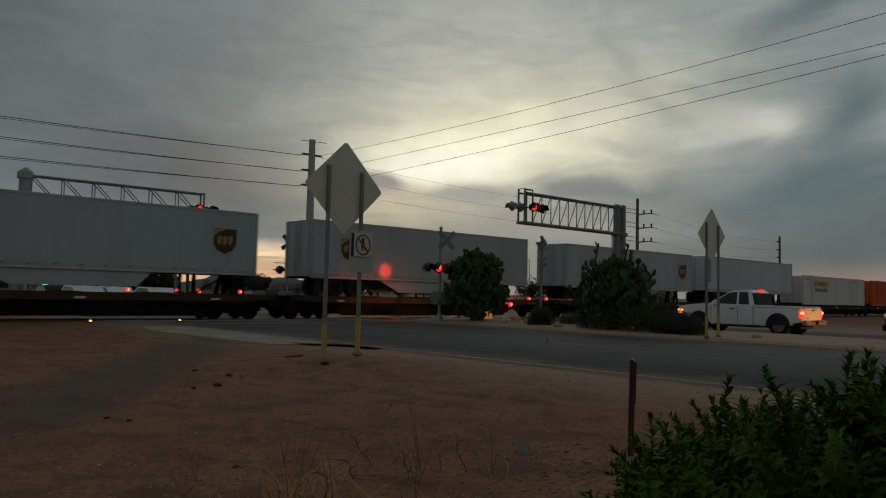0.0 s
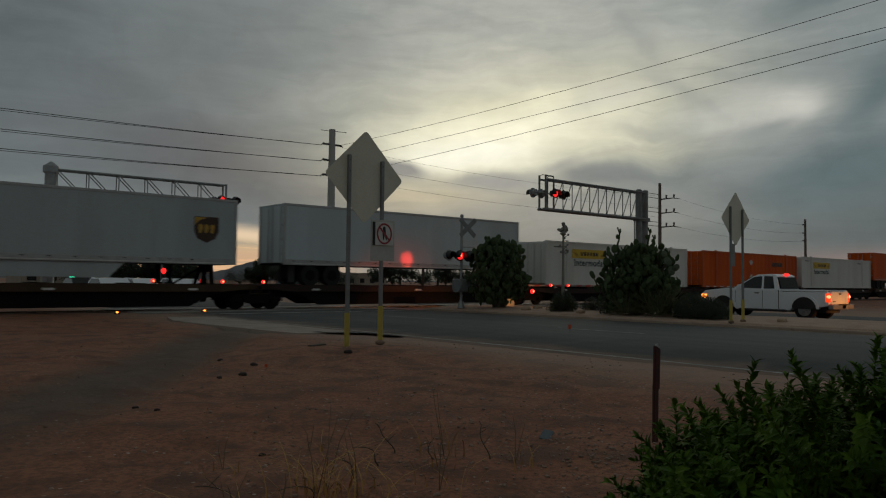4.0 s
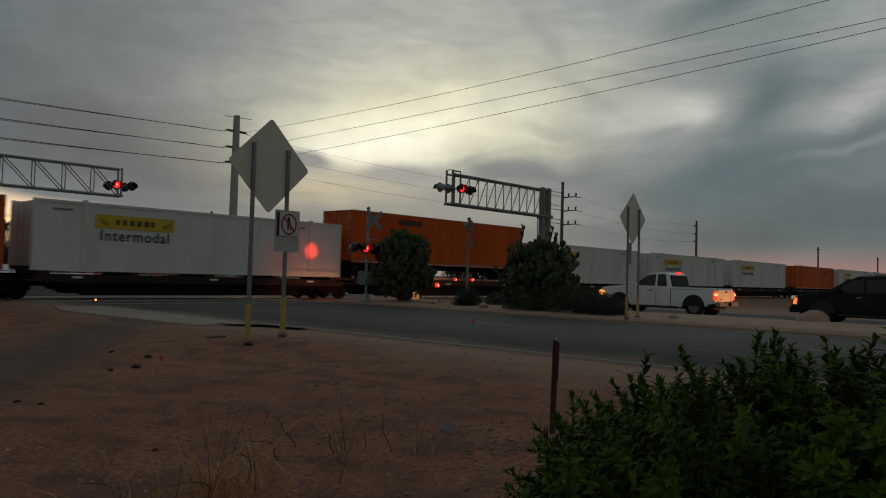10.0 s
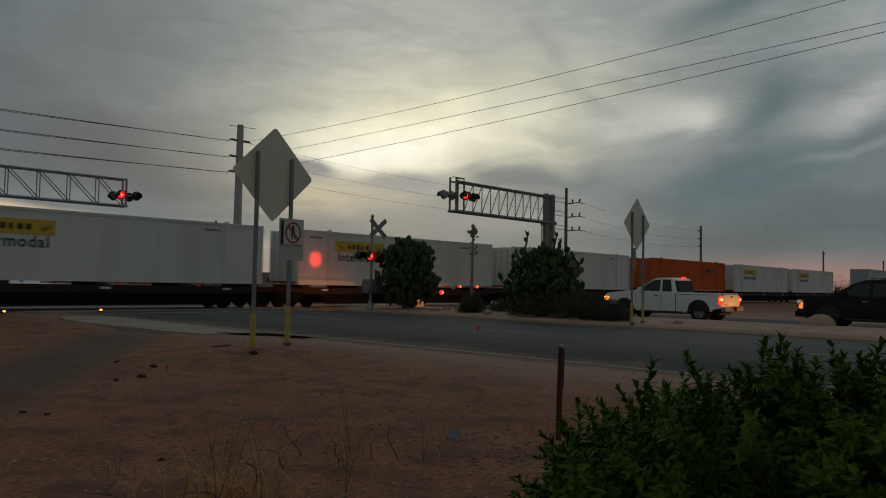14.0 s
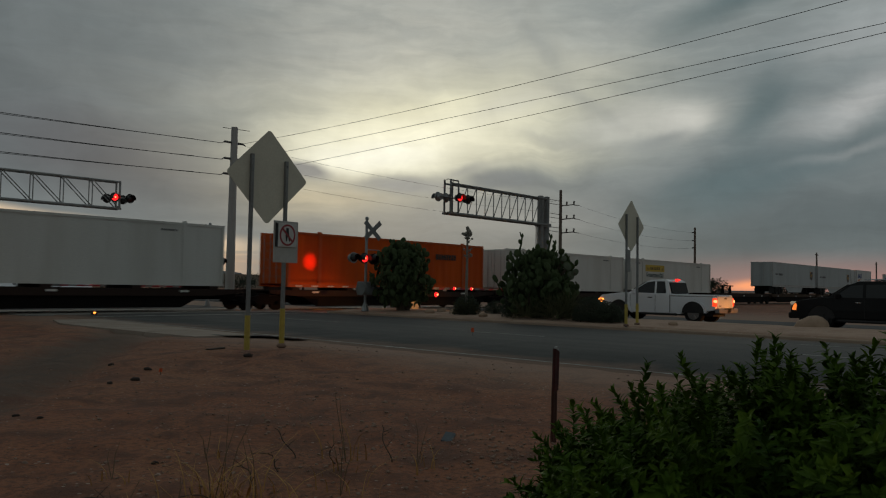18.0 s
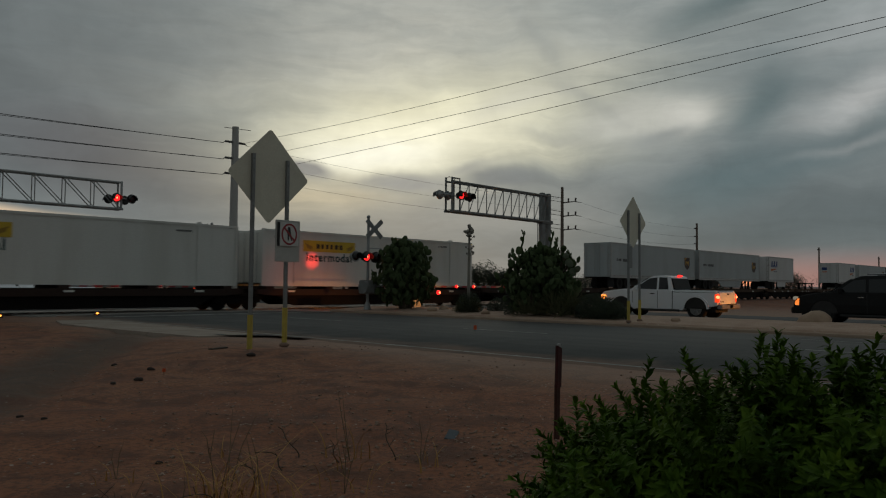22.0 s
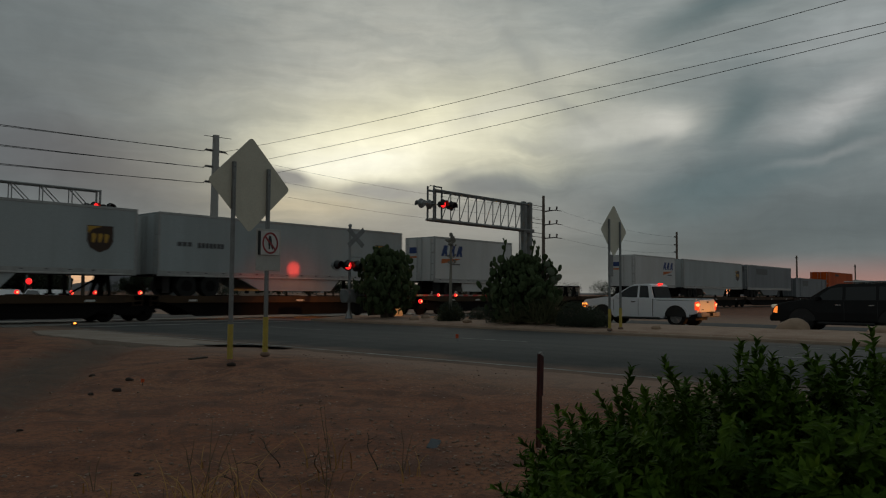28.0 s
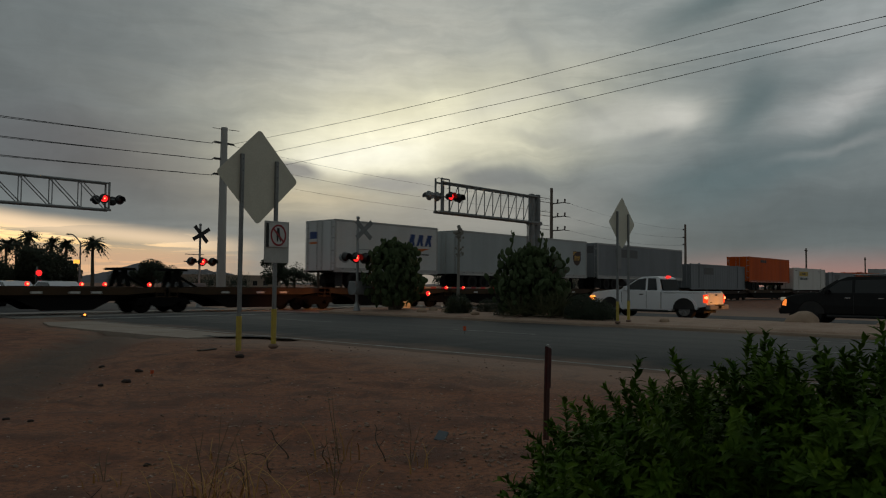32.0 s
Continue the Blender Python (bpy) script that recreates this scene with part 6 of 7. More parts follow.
def prickly_pear(x, y, z, width, height, count, seed, label, stalks=(), pale=()):
    """A dense clump of trunks and many pads. stalks: (offset, foot, top) of bare upright stems. pale: (offset, height, size) of large lone pads."""
    rng = random.Random(seed)
    c = thing("prickly_pear", pose(x, y, z), label, "cactus", "cacti on the median")
    for k in range(7):
        a = rng.uniform(0, 6.28)
        rr = width * 0.2 * rng.random()
        p, q = Vector((math.cos(a) * rr * 0.5, math.sin(a) * rr * 0.5, -0.1)), Vector((math.cos(a) * rr * 1.6, math.sin(a) * rr * 1.6, height * rng.uniform(0.45, 0.7)))
        part("trunk", T(p, q, 0.12, 0.07, n=8), "oldcactus", c)
    verts, faces, made, singles = [], [], 0, 0
    while made < count:
        # short chains of pads, fullest at mid height, ragged at the top
        a, u = rng.uniform(0, 6.28), rng.random() ** 0.9
        reach = width / 2 * (0.74 + 0.26 * math.sin(math.pi * min(1.0, u * 1.1))) * (1 - 0.42 * u ** 5)
        reach *= 1 + 0.38 * noise.noise(Vector((math.cos(a) * 1.6, math.sin(a) * 1.6, u * 3 + seed)))
        rr = reach * rng.random() ** 0.4 - 0.12
        stray = made > count * 0.93
        if stray:
            rr, u = reach * 0.98, max(u, 0.35)
        at, lean = Vector((math.cos(a) * rr, math.sin(a) * rr, height * (0.02 + 0.86 * u))), rng.uniform(-40, 40)
        for j in range(3 if stray else rng.choice((1, 1, 2, 2, 3))):
            me = rng.choice(PADS)
            turn = Euler((radians(rng.uniform(-35, 35)), radians(lean), radians(rng.uniform(0, 360)))).to_matrix().to_4x4()
            m = Matrix.Translation(at) @ turn
            made += 1
            if made % 3 == 0 and singles < 280 and rr > reach * 0.55:
                o = new("pad", me)
                o.parent, o.matrix_basis = c, m
                singles += 1
            else:
                n = len(verts)
                verts += [m @ v.co for v in me.vertices]
                faces += [tuple(n + i for i in f.vertices) for f in me.polygons]
            at = at + turn.to_3x3() @ Vector((rng.uniform(-0.05, 0.05), 0, 0.22))
            lean += rng.uniform(-40, 40)
            if at.z > height and not stray:
                break
    inner = bpy.data.meshes.new("inner_growth")
    inner.from_pydata(verts, [], faces)
    inner.materials.append(M["cactus"])
    inner.polygons.foreach_set("use_smooth", [True] * len(faces))
    o = tagged(new("inner_growth", inner), kind="stuff")
    o.parent = c
    for off, foot, top in stalks:
        n, pts = 6, []
        for k in range(n + 1):
            pts.append(ACROSS * (off + 0.05 * math.sin(k * 1.9 + seed + off * 5)) + Vector((0, 0, foot + (top - foot) * k / n)))
        part("bare_stem", pipe(pts, 0.055, 7), "cactus" if foot > 1 else "greystalk", c, "bare upright stem")
        if foot > 1:
            for k in (4, 5):
                q = new("pad", PADS[0])
                q.parent = c
                q.matrix_basis = Matrix.Translation(pts[k]) @ pose(0, 0, 0, 0, 35 if k == 4 else -30, 40 + 30 * k)
    for off, h, r in pale:
        q = part("pale_pad", ball(bmesh.new(), (0, 0, 0), r, (1, 0.22, 1.25), 14, 8), "palepad", c, "large pale pad", smooth=True)
        q.matrix_basis = Matrix.Translation(ACROSS * off + Vector((-0.5, -0.4, h))) @ pose(0, 0, 0, rng.uniform(-20, 20), rng.uniform(-60, 60), -50 + rng.uniform(-30, 30))
        part("stem", T(ACROSS * off + Vector((-0.5, -0.4, h)), ACROSS * (off * 0.6) + Vector((-0.2, -0.2, h - 0.7)), 0.06, n=6), "oldcactus", c)
    return c


prickly_pear(25.1, 25.75, 0.2, 3.1, 3.15, 1150, 4, "large dark prickly pear clump on the median")
prickly_pear(25.2, 18.0, 0.2, 3.2, 2.62, 1150, 9, "tall straggling prickly pear clump on the median", ((-0.72, 2.0, 3.42), (0.43, 2.0, 3.40), (0.62, 2.1, 3.1), (0.28, 0.5, 2.2)), ((1.08, 2.05, 0.15), (1.38, 1.82, 0.13), (1.22, 1.7, 0.14), (0.95, 2.35, 0.12), (1.0, 1.25, 0.13)))


def blade_clump(x, y, z, count, length, spread, seed, label, name="agave", stalk=0.0, mat="agave"):
    """A rosette of stiff tapering blades, with a flower stalk if given."""
    rng = random.Random(seed)
    c = thing(name, pose(x, y, z), label, name.replace("_", " "), "desert shrubs on the median")
    kinds = []
    for k in range(5):
        bm, n = bmesh.new(), 5
        L, bend = length * rng.uniform(0.8, 1.1), rng.uniform(0.1, 0.45)
        prev = None
        for j in range(n + 1):
            u = j / n
            w = 0.028 * (1 - u) ** 0.7 + 0.002
            p = Vector((L * u * math.cos(bend * u), 0, L * u * math.sin(-bend * u) + L * 0.05 * u))
            row = [bm.verts.new(p + Vector((0, -w, 0.01))), bm.verts.new(p + Vector((0, 0, -0.012 * (1 - u)))), bm.verts.new(p + Vector((0, w, 0.01)))]
            if prev:
                bm.faces.new((prev[0], prev[1], row[1], row[0])), bm.faces.new((prev[1], prev[2], row[2], row[1]))
            prev = row
        kinds.append(mesh_of("blade", bm, mat))
    for k in range(count):
        o = new("blade", rng.choice(kinds))
        o.parent = c
        up = rng.uniform(5, 85)
        o.matrix_basis = pose(rng.uniform(-spread, spread), rng.uniform(-spread, spread), 0.03 + rng.uniform(0, spread * 0.6), 0, 0, rng.uniform(0, 360)) @ pose(0, 0, 0, rng.uniform(-20, 20), -up, 0)
    if stalk:
        part("stalk", T((0, 0, 0), (0.02, 0, stalk), 0.075, 0.04, n=10), "greystalk", c, "dry flower stalk")
        for k in range(46):
            a, u = rng.uniform(0, 6.28), rng.random()
            zz = stalk - 0.50 + 0.5 * u
            rr = 0.17 * math.sin(math.pi * min(1, u * 0.9 + 0.15)) + 0.03
            tw = part("flower_head", ball(bmesh.new(), (math.cos(a) * rr * rng.random(), math.sin(a) * rr * rng.random(), zz), rng.uniform(0.05, 0.09), (1, 1, 0.8), 6, 4), "greystalk", c)
        for k in range(10):
            a, zz = rng.uniform(0, 6.28), stalk - rng.uniform(0.5, 1.4)
            bm = T((0, 0, zz), (0.22 * math.cos(a), 0.22 * math.sin(a), zz + 0.1), 0.012, n=5)
            ball(bm, (0.23 * math.cos(a), 0.23 * math.sin(a), zz + 0.12), 0.05, (1, 1, 1), 6, 4)
            part("seed_pod", bm, "greystalk", c)
    return c


blade_clump(24.95, 21.6, 0.2, 290, 0.62, 0.20, 21, "spiky grey-green yucca with a tall dry flower stalk", "yucca", stalk=3.75)
blade_clump(24.7, 16.6, 0.2, 220, 1.0, 0.45, 22, "low grey-green agave clump under the cactus", "agave")
blade_clump(24.5, 17.9, 0.2, 140, 0.8, 0.35, 25, "low grey-green agave clump under the cactus", "agave")


def twiggy_bush(x, y, z, r, h, count, seed, label):
    """A dense small-leaved desert bush: twigs and many little leaf tufts."""
    rng = random.Random(seed)
    c = thing("desert_bush", pose(x, y, z), label, "bush", "desert shrubs on the median")
    for k in range(16):
        a, e = rng.uniform(0, 6.28), rng.uniform(0.5, 1.4)
        q = Vector((math.cos(a) * math.cos(e) * r, math.sin(a) * math.cos(e) * r, math.sin(e) * h))
        part("twig", T((0, 0, -0.05), q * rng.uniform(0.7, 1.0), 0.02, 0.006, n=5), "twig", c)
    bm = bmesh.new()
    for k in range(count):
        a, u, w = rng.uniform(0, 6.28), rng.random() ** 0.5, rng.random()
        p = Vector((math.cos(a) * u * r, math.sin(a) * u * r, h * w * math.sqrt(max(0.05, 1 - u * u * 0.9))))
        d1 = Vector((rng.uniform(-1, 1), rng.uniform(-1, 1), rng.uniform(-0.6, 1))).normalized() * rng.uniform(0.04, 0.09)
        d2 = d1.orthogonal().normalized() * rng.uniform(0.012, 0.03)
        bm.faces.new([bm.verts.new(v) for v in (p, p + d1 * 0.5 + d2, p + d1, p + d1 * 0.5 - d2)])
    f = part("foliage", bm, "treeleaf", c)
    f["kind"] = "stuff"
    return c


twiggy_bush(24.7, 18.95, 0.2, 0.42, 1.35, 2600, 30, "upright dark desert bush beside the cactus")
twiggy_bush(25.0, 21.6, 0.15, 0.58, 0.95, 3200, 29, "round dark bush of fine leaves under the dry stalk")
twiggy_bush(24.75, 15.2, 0.2, 0.75, 0.92, 6500, 31, "round grey-green desert bush on the median")
twiggy_bush(24.5, 14.4, 0.2, 0.6, 0.74, 3800, 32, "small grey-green desert bush on the median")
twiggy_bush(26.2, 21.0, 0.22, 0.5, 0.6, 1400, 33, "small grey-green desert bush on the median")


def rock(name, x, y, z, size, seed, mat, label, category="rock", group=""):
    rng = random.Random(seed)
    bm = bmesh.new()
    bmesh.ops.create_icosphere(bm, subdivisions=3, radius=1)
    off = Vector((rng.uniform(0, 50), rng.uniform(0, 50), rng.uniform(0, 50)))
    for v in bm.verts:
        k = 1 + 0.22 * noise.noise(v.co * 1.1 + off) + 0.10 * noise.noise(v.co * 2.7 + off)
        v.co = Vector((v.co.x * size[0], v.co.y * size[1], v.co.z * size[2])) * k
    return whole(name, bm, mat, label, category, group, at=pose(x, y, z, 0, 0, rng.uniform(0, 360)), smooth=True)


rock("boulder", 28.1, 8.55, 0.20, (0.60, 0.58, 0.38), 3, "boulder", "rounded tan boulder on the median", "boulder", "boulders on the median")
rock("boulder", 27.6, 5.65, 0.18, (0.45, 0.4, 0.28), 8, "boulder", "rounded tan boulder on the median", "boulder", "boulders on the median")
for k, (x, y, s) in enumerate(((24.6, 23.4, 0.2), (25.4, 22.6, 0.26), (26.0, 24.0, 0.22), (24.4, 20.2, 0.16), (25.8, 19.4, 0.2), (24.9, 12.1, 0.14), (25.6, 16.9, 0.2))):
    rock("median_stone", x, y, 0.22, (s * 1.2, s, s * 0.7), 40 + k, "boulder", "tan stone among the median planting", "stone", "stones on the median")


def marker_post(x, y, z, h):
    m = thing("marker_post", pose(x, y, z), "thin yellow marker post with a flared foot", "marker post")
    part("post", B(-0.03, 0.03, -0.02, 0.02, 0.0, h, bevel=0.004), "yellow", m)
    part("foot", T((0, 0, -0.02), (0, 0, 0.09), 0.12, 0.05, n=10), "yellow", m)


marker_post(26.6, 18.6, 0.24, 0.62)
crate = thing("signal_cabinet", pose(27.3, 27.4, 0.0), "pale equipment cabinet beside the track", "equipment cabinet")
part("cabinet", B(-0.35, 0.35, -0.3, 0.3, 0.0, 0.7, bevel=0.02), "concrete", crate)


# ---- foreground ----
def fence_post(x, y):
    z = ground_z(x, y)
    p = thing("fence_post", pose(x, y, z), "short rusty steel fence post with a faded red top", "fence post")
    prof = [(-0.038, -0.014), (-0.027, -0.026), (0.027, -0.026), (0.038, -0.014), (0.030, 0.0), (0.014, -0.005), (-0.014, -0.005), (-0.030, 0.0)]
    lo = prism(bmesh.new(), prof, "z", -0.2, 0.50)
    for v in lo.verts:
        v.co.x += 0.010 * math.sin(v.co.z * 5)
    part("shaft", lo, "rust", p)
    hi = bmesh.new()
    prism(hi, [(a * 1.15, b * 1.15) for a, b in prof], "z", 0.47, 0.855)
    for v in hi.verts:
        v.co.x += 0.012 + (v.co.z - 0.47) * 0.035
        if v.co.z > 0.8 and v.co.x > 0.03:
            v.co.z -= 0.03
    part("painted_top", hi, "redrust", p, "faded dark red paint")
    tip = prism(bmesh.new(), [(-0.024, 0.0), (0.03, 0.0), (0.012, 0.035), (-0.012, 0.03)], "y", -0.022, -0.002)
    part("cut_tip", tip, "steel", p, "bare cut steel tip", at=pose(0.026, 0, 0.838))


fence_post(5.92, 4.05)


def flag(x, y, z, h, label):
    f = thing("marker_flag", pose(x, y, z), label, "marker flag", "orange marker flags")
    part("wire", T((0, 0, -0.02), (0, 0, h), 0.004, n=5), "wire", f)
    k = h * 0.5
    part("flag", B(-k * 0.5, k * 0.5, -0.002, 0.002, h - k, h), "orange_mark", f)


flag(16.35, 13.9, 0.0, 0.24, "small orange marker flag standing on the road")
flag(5.55, 10.75, ground_z(5.55, 10.75), 0.10, "tiny orange marker flag in the dirt")


def scatter_stones():
    rng = random.Random(77)
    kinds = []
    for k in range(6):
        bm = bmesh.new()
        bmesh.ops.create_icosphere(bm, subdivisions=1, radius=1)
        for v in bm.verts:
            v.co = Vector((v.co.x, v.co.y * rng.uniform(0.6, 0.9), v.co.z * 0.55)) * rng.uniform(0.8, 1.2)
        kinds.append(bm)
    verts, faces = [], []
    for k in range(3600):
        x, y = rng.uniform(-1.5, 11.4), rng.uniform(1.5, 18)
        if k % 2:
            x, y = 4.6 + rng.gauss(0, 1.5), 5.2 + rng.gauss(0, 1.6)
        if k % 5 == 0:
            x, y = 5.4 + rng.gauss(0, 0.7), 4.0 + rng.gauss(0, 0.6)
        if x > 11.3 or math.hypot(x, y) < 1.2:
            continue
        s = 0.005 + 0.024 * rng.random() ** 4
        m = pose(x, y, ground_z(x, y) + s * 0.15, rng.uniform(-20, 20), rng.uniform(-20, 20), rng.uniform(0, 360))
        base, n = rng.choice(kinds), len(verts)
        base.verts.index_update()
        verts += [m @ (v.co * s) for v in base.verts]
        faces += [tuple(n + v.index for v in f.verts) for f in base.faces]
    for bm in kinds:
        bm.free()
    me = bpy.data.meshes.new("pebbles")
    me.from_pydata(verts, [], faces)
    me.materials.append(M["stone"])
    tagged(new("pebbles", me), "scattered pale and brown pebbles on the dirt", "pebbles", kind="stuff")
    spots = ((5.0, 10.4, 0.085), (5.6, 11.25, 0.08), (4.6, 10.3, 0.06), (5.5, 12.3, 0.06), (2.95, 5.75, 0.04), (2.85, 8.5, 0.045), (2.9, 8.0, 0.04), (7.4, 11.3, 0.10), (2.6, 4.6, 0.04), (6.2, 6.6, 0.05), (5.1, 3.9, 0.035))
    for k, (x, y, s) in enumerate(spots):
        s *= 0.62
        rock("loose_stone", x, y, ground_z(x, y) + s * 0.2, (s * 1.3, s, s * 0.7), 60 + k, "darkrock" if k < 8 else "stone", "dark stone lying on the dirt", "stone", "loose stones in the foreground")
    bm = box(bmesh.new(), -0.08, 0.08, -0.05, 0.05, 0.0, 0.015, bevel=0.004)
    for v in bm.verts:
        v.co.z += 0.03 * math.sin(v.co.x * 20)
    whole("scrap_sheet", bm, "bluescrap", "crumpled grey-blue scrap sheet lying on the dirt", "litter", at=pose(5.3, 4.78, ground_z(5.3, 4.78) + 0.01, 8, 4, 30))
    bm = box(bmesh.new(), -0.22, 0.22, -0.05, 0.05, 0.0, 0.025, bevel=0.006)
    whole("wood_scrap", bm, "tie", "dark scrap of wood lying on the dirt", "litter", at=pose(7.55, 12.6, ground_z(7.55, 12.6) + 0.01, 0, 0, 20))


scatter_stones()


def grass_clump(x, y, count, height, seed, label, lean=0.5):
    """Dry grass: thin curved blades and a few bare stems."""
    rng = random.Random(seed)
    g = thing("dry_grass", pose(x, y, ground_z(x, y)), label, "dry grass", "dry grass clumps")
    bm = bmesh.new()
    for k in range(count):
        a, L = rng.uniform(0, 6.28), height * rng.uniform(0.45, 1.0)
        b = Vector((rng.gauss(0, 0.11), rng.gauss(0, 0.11), 0))
        out, w, prev = Vector((math.cos(a), math.sin(a), 0)) * lean * rng.uniform(0.2, 1.0), rng.uniform(0.003, 0.0075), None
        side = Vector((-math.sin(a), math.cos(a), 0))
        for j in range(5):
            u = j / 4
            p = b + out * L * u * u + Vector((0, 0, L * u * (1 - 0.25 * u * lean)))
            row = [bm.verts.new(p - side * w * (1 - 0.8 * u)), bm.verts.new(p + side * w * (1 - 0.8 * u))]
            if prev:
                bm.faces.new((prev[0], prev[1], row[1], row[0]))
            prev = row
    blades = part("blades", bm, "drygrass", g)
    blades["kind"] = "stuff"
    for k in range(2):
        a, L = rng.uniform(0, 6.28), height * rng.uniform(0.9, 1.2)
        q = Vector((math.cos(a) * 0.25 * L, math.sin(a) * 0.25 * L, L))
        bm = T((0, 0, -0.02), q * 0.6, 0.0035, 0.0025, n=5)
        tube(bm, q * 0.6, q + Vector((rng.uniform(-0.05, 0.05), 0, -0.03)), 0.0025, 0.001, n=5)
        part("stem", bm, "dryleaf", g)
    return g


def dead_stalk(x, y, height, way, curl, seed):
    """A dead brown stalk that curls over, with a few broken twigs."""
    rng = random.Random(seed)
    st = thing("dead_stalk", pose(x, y, ground_z(x, y), 0, 0, way), "curled dead brown weed stalk in the dirt", "dead stalk", "dead weed stalks")
    pts = []
    for k in range(9):
        u = k / 8
        pts.append(Vector((curl * height * u * u - 0.03 * math.sin(u * 7 + seed), 0.03 * math.sin(u * 5), -0.02 + height * (u - 0.45 * abs(curl) * u ** 3))))
    part("stalk", pipe(pts, 0.006), "bark", st)
    for k in (3, 5, 6):
        q = pts[k] + Vector((rng.uniform(-0.08, 0.08), rng.uniform(-0.06, 0.06), rng.uniform(0.02, 0.08)))
        part("twig", T(pts[k], q, 0.003, 0.0015, n=4), "bark", st)


for x, y, h, way, curl, seed in ((3.85, 5.2, 0.34, 150, 0.5, 1), (3.15, 4.7, 0.30, 10, -0.7, 2), (3.55, 4.95, 0.26, 160, 0.8, 3), (2.6, 4.35, 0.30, 200, 0.9, 4), (2.2, 4.7, 0.22, 150, 1.0, 5), (3.95, 4.75, 0.30, 20, -0.9, 6), (4.3, 4.5, 0.36, 100, 0.4, 7)):
    dead_stalk(x, y, h, way, curl, seed)
tuft = "tuft of dry golden grass in the dirt"
for k, (x, y, n, h) in enumerate(((2.82, 4.55, 34, 0.62), (2.66, 4.42, 22, 0.52), (2.98, 4.40, 16, 0.44), (4.05, 4.75, 7, 0.52), (3.45, 4.1, 9, 0.36), (3.75, 4.45, 6, 0.40), (1.95, 4.2, 8, 0.34), (2.2, 4.1, 7, 0.30), (2.5, 5.5, 5, 0.26), (3.3, 5.6, 4, 0.26), (4.4, 4.3, 6, 0.36))):
    grass_clump(x, y, n, h, 90 + k, tuft, 1.5)


# ---- the green shrub beside the camera ----
def sprig_mesh(seed, n, length):
    """A leafy shoot: a stem with pairs of long glossy folded leaves."""
    rng = random.Random(seed)
    bm = bmesh.new()
    bend = rng.uniform(-0.12, 0.12)

    def stem(u):
        return Vector((bend * u * u, 0.05 * math.sin(u * 2 + seed), length * u))
    for k in range(6):
        tube(bm, stem(k / 6), stem((k + 1) / 6), 0.0035 * (1 - k / 8), 0.0035 * (1 - (k + 1) / 8), n=5, caps=False)
    for k in range(n):
        u = 0.12 + 0.88 * k / (n - 1)
        L = 0.054 * rng.uniform(0.7, 1.2) * (1 - 0.35 * max(0, u - 0.75) / 0.25)
        W = L * rng.uniform(0.20, 0.28)
        a = k * 2.4 + rng.uniform(-0.5, 0.5)
        up = rng.uniform(0.45, 1.20) + 0.4 * max(0, u - 0.8) / 0.2
        m = Matrix.Translation(stem(u)) @ Matrix.Rotation(a, 4, "Z") @ Matrix.Rotation(-up, 4, "Y")
        droop = rng.uniform(0.2, 0.8)
        mid, lft, rgt = [], [], []
        for j in range(4):
            v = j / 3
            w = W * math.sin(math.pi * min(0.97, 0.08 + 0.9 * v)) ** 0.8
            c = Vector((L * v, 0, -droop * L * v * v))
            mid.append(bm.verts.new(m @ c))
            lft.append(bm.verts.new(m @ (c + Vector((0, w, 0.3 * w)))))
            rgt.append(bm.verts.new(m @ (c + Vector((0, -w, 0.3 * w)))))
        for j in range(3):
            bm.faces.new((mid[j], mid[j + 1], lft[j + 1], lft[j])), bm.faces.new((mid[j + 1], mid[j], rgt[j], rgt[j + 1]))
    return mesh_of("sprig", bm, "leaf")


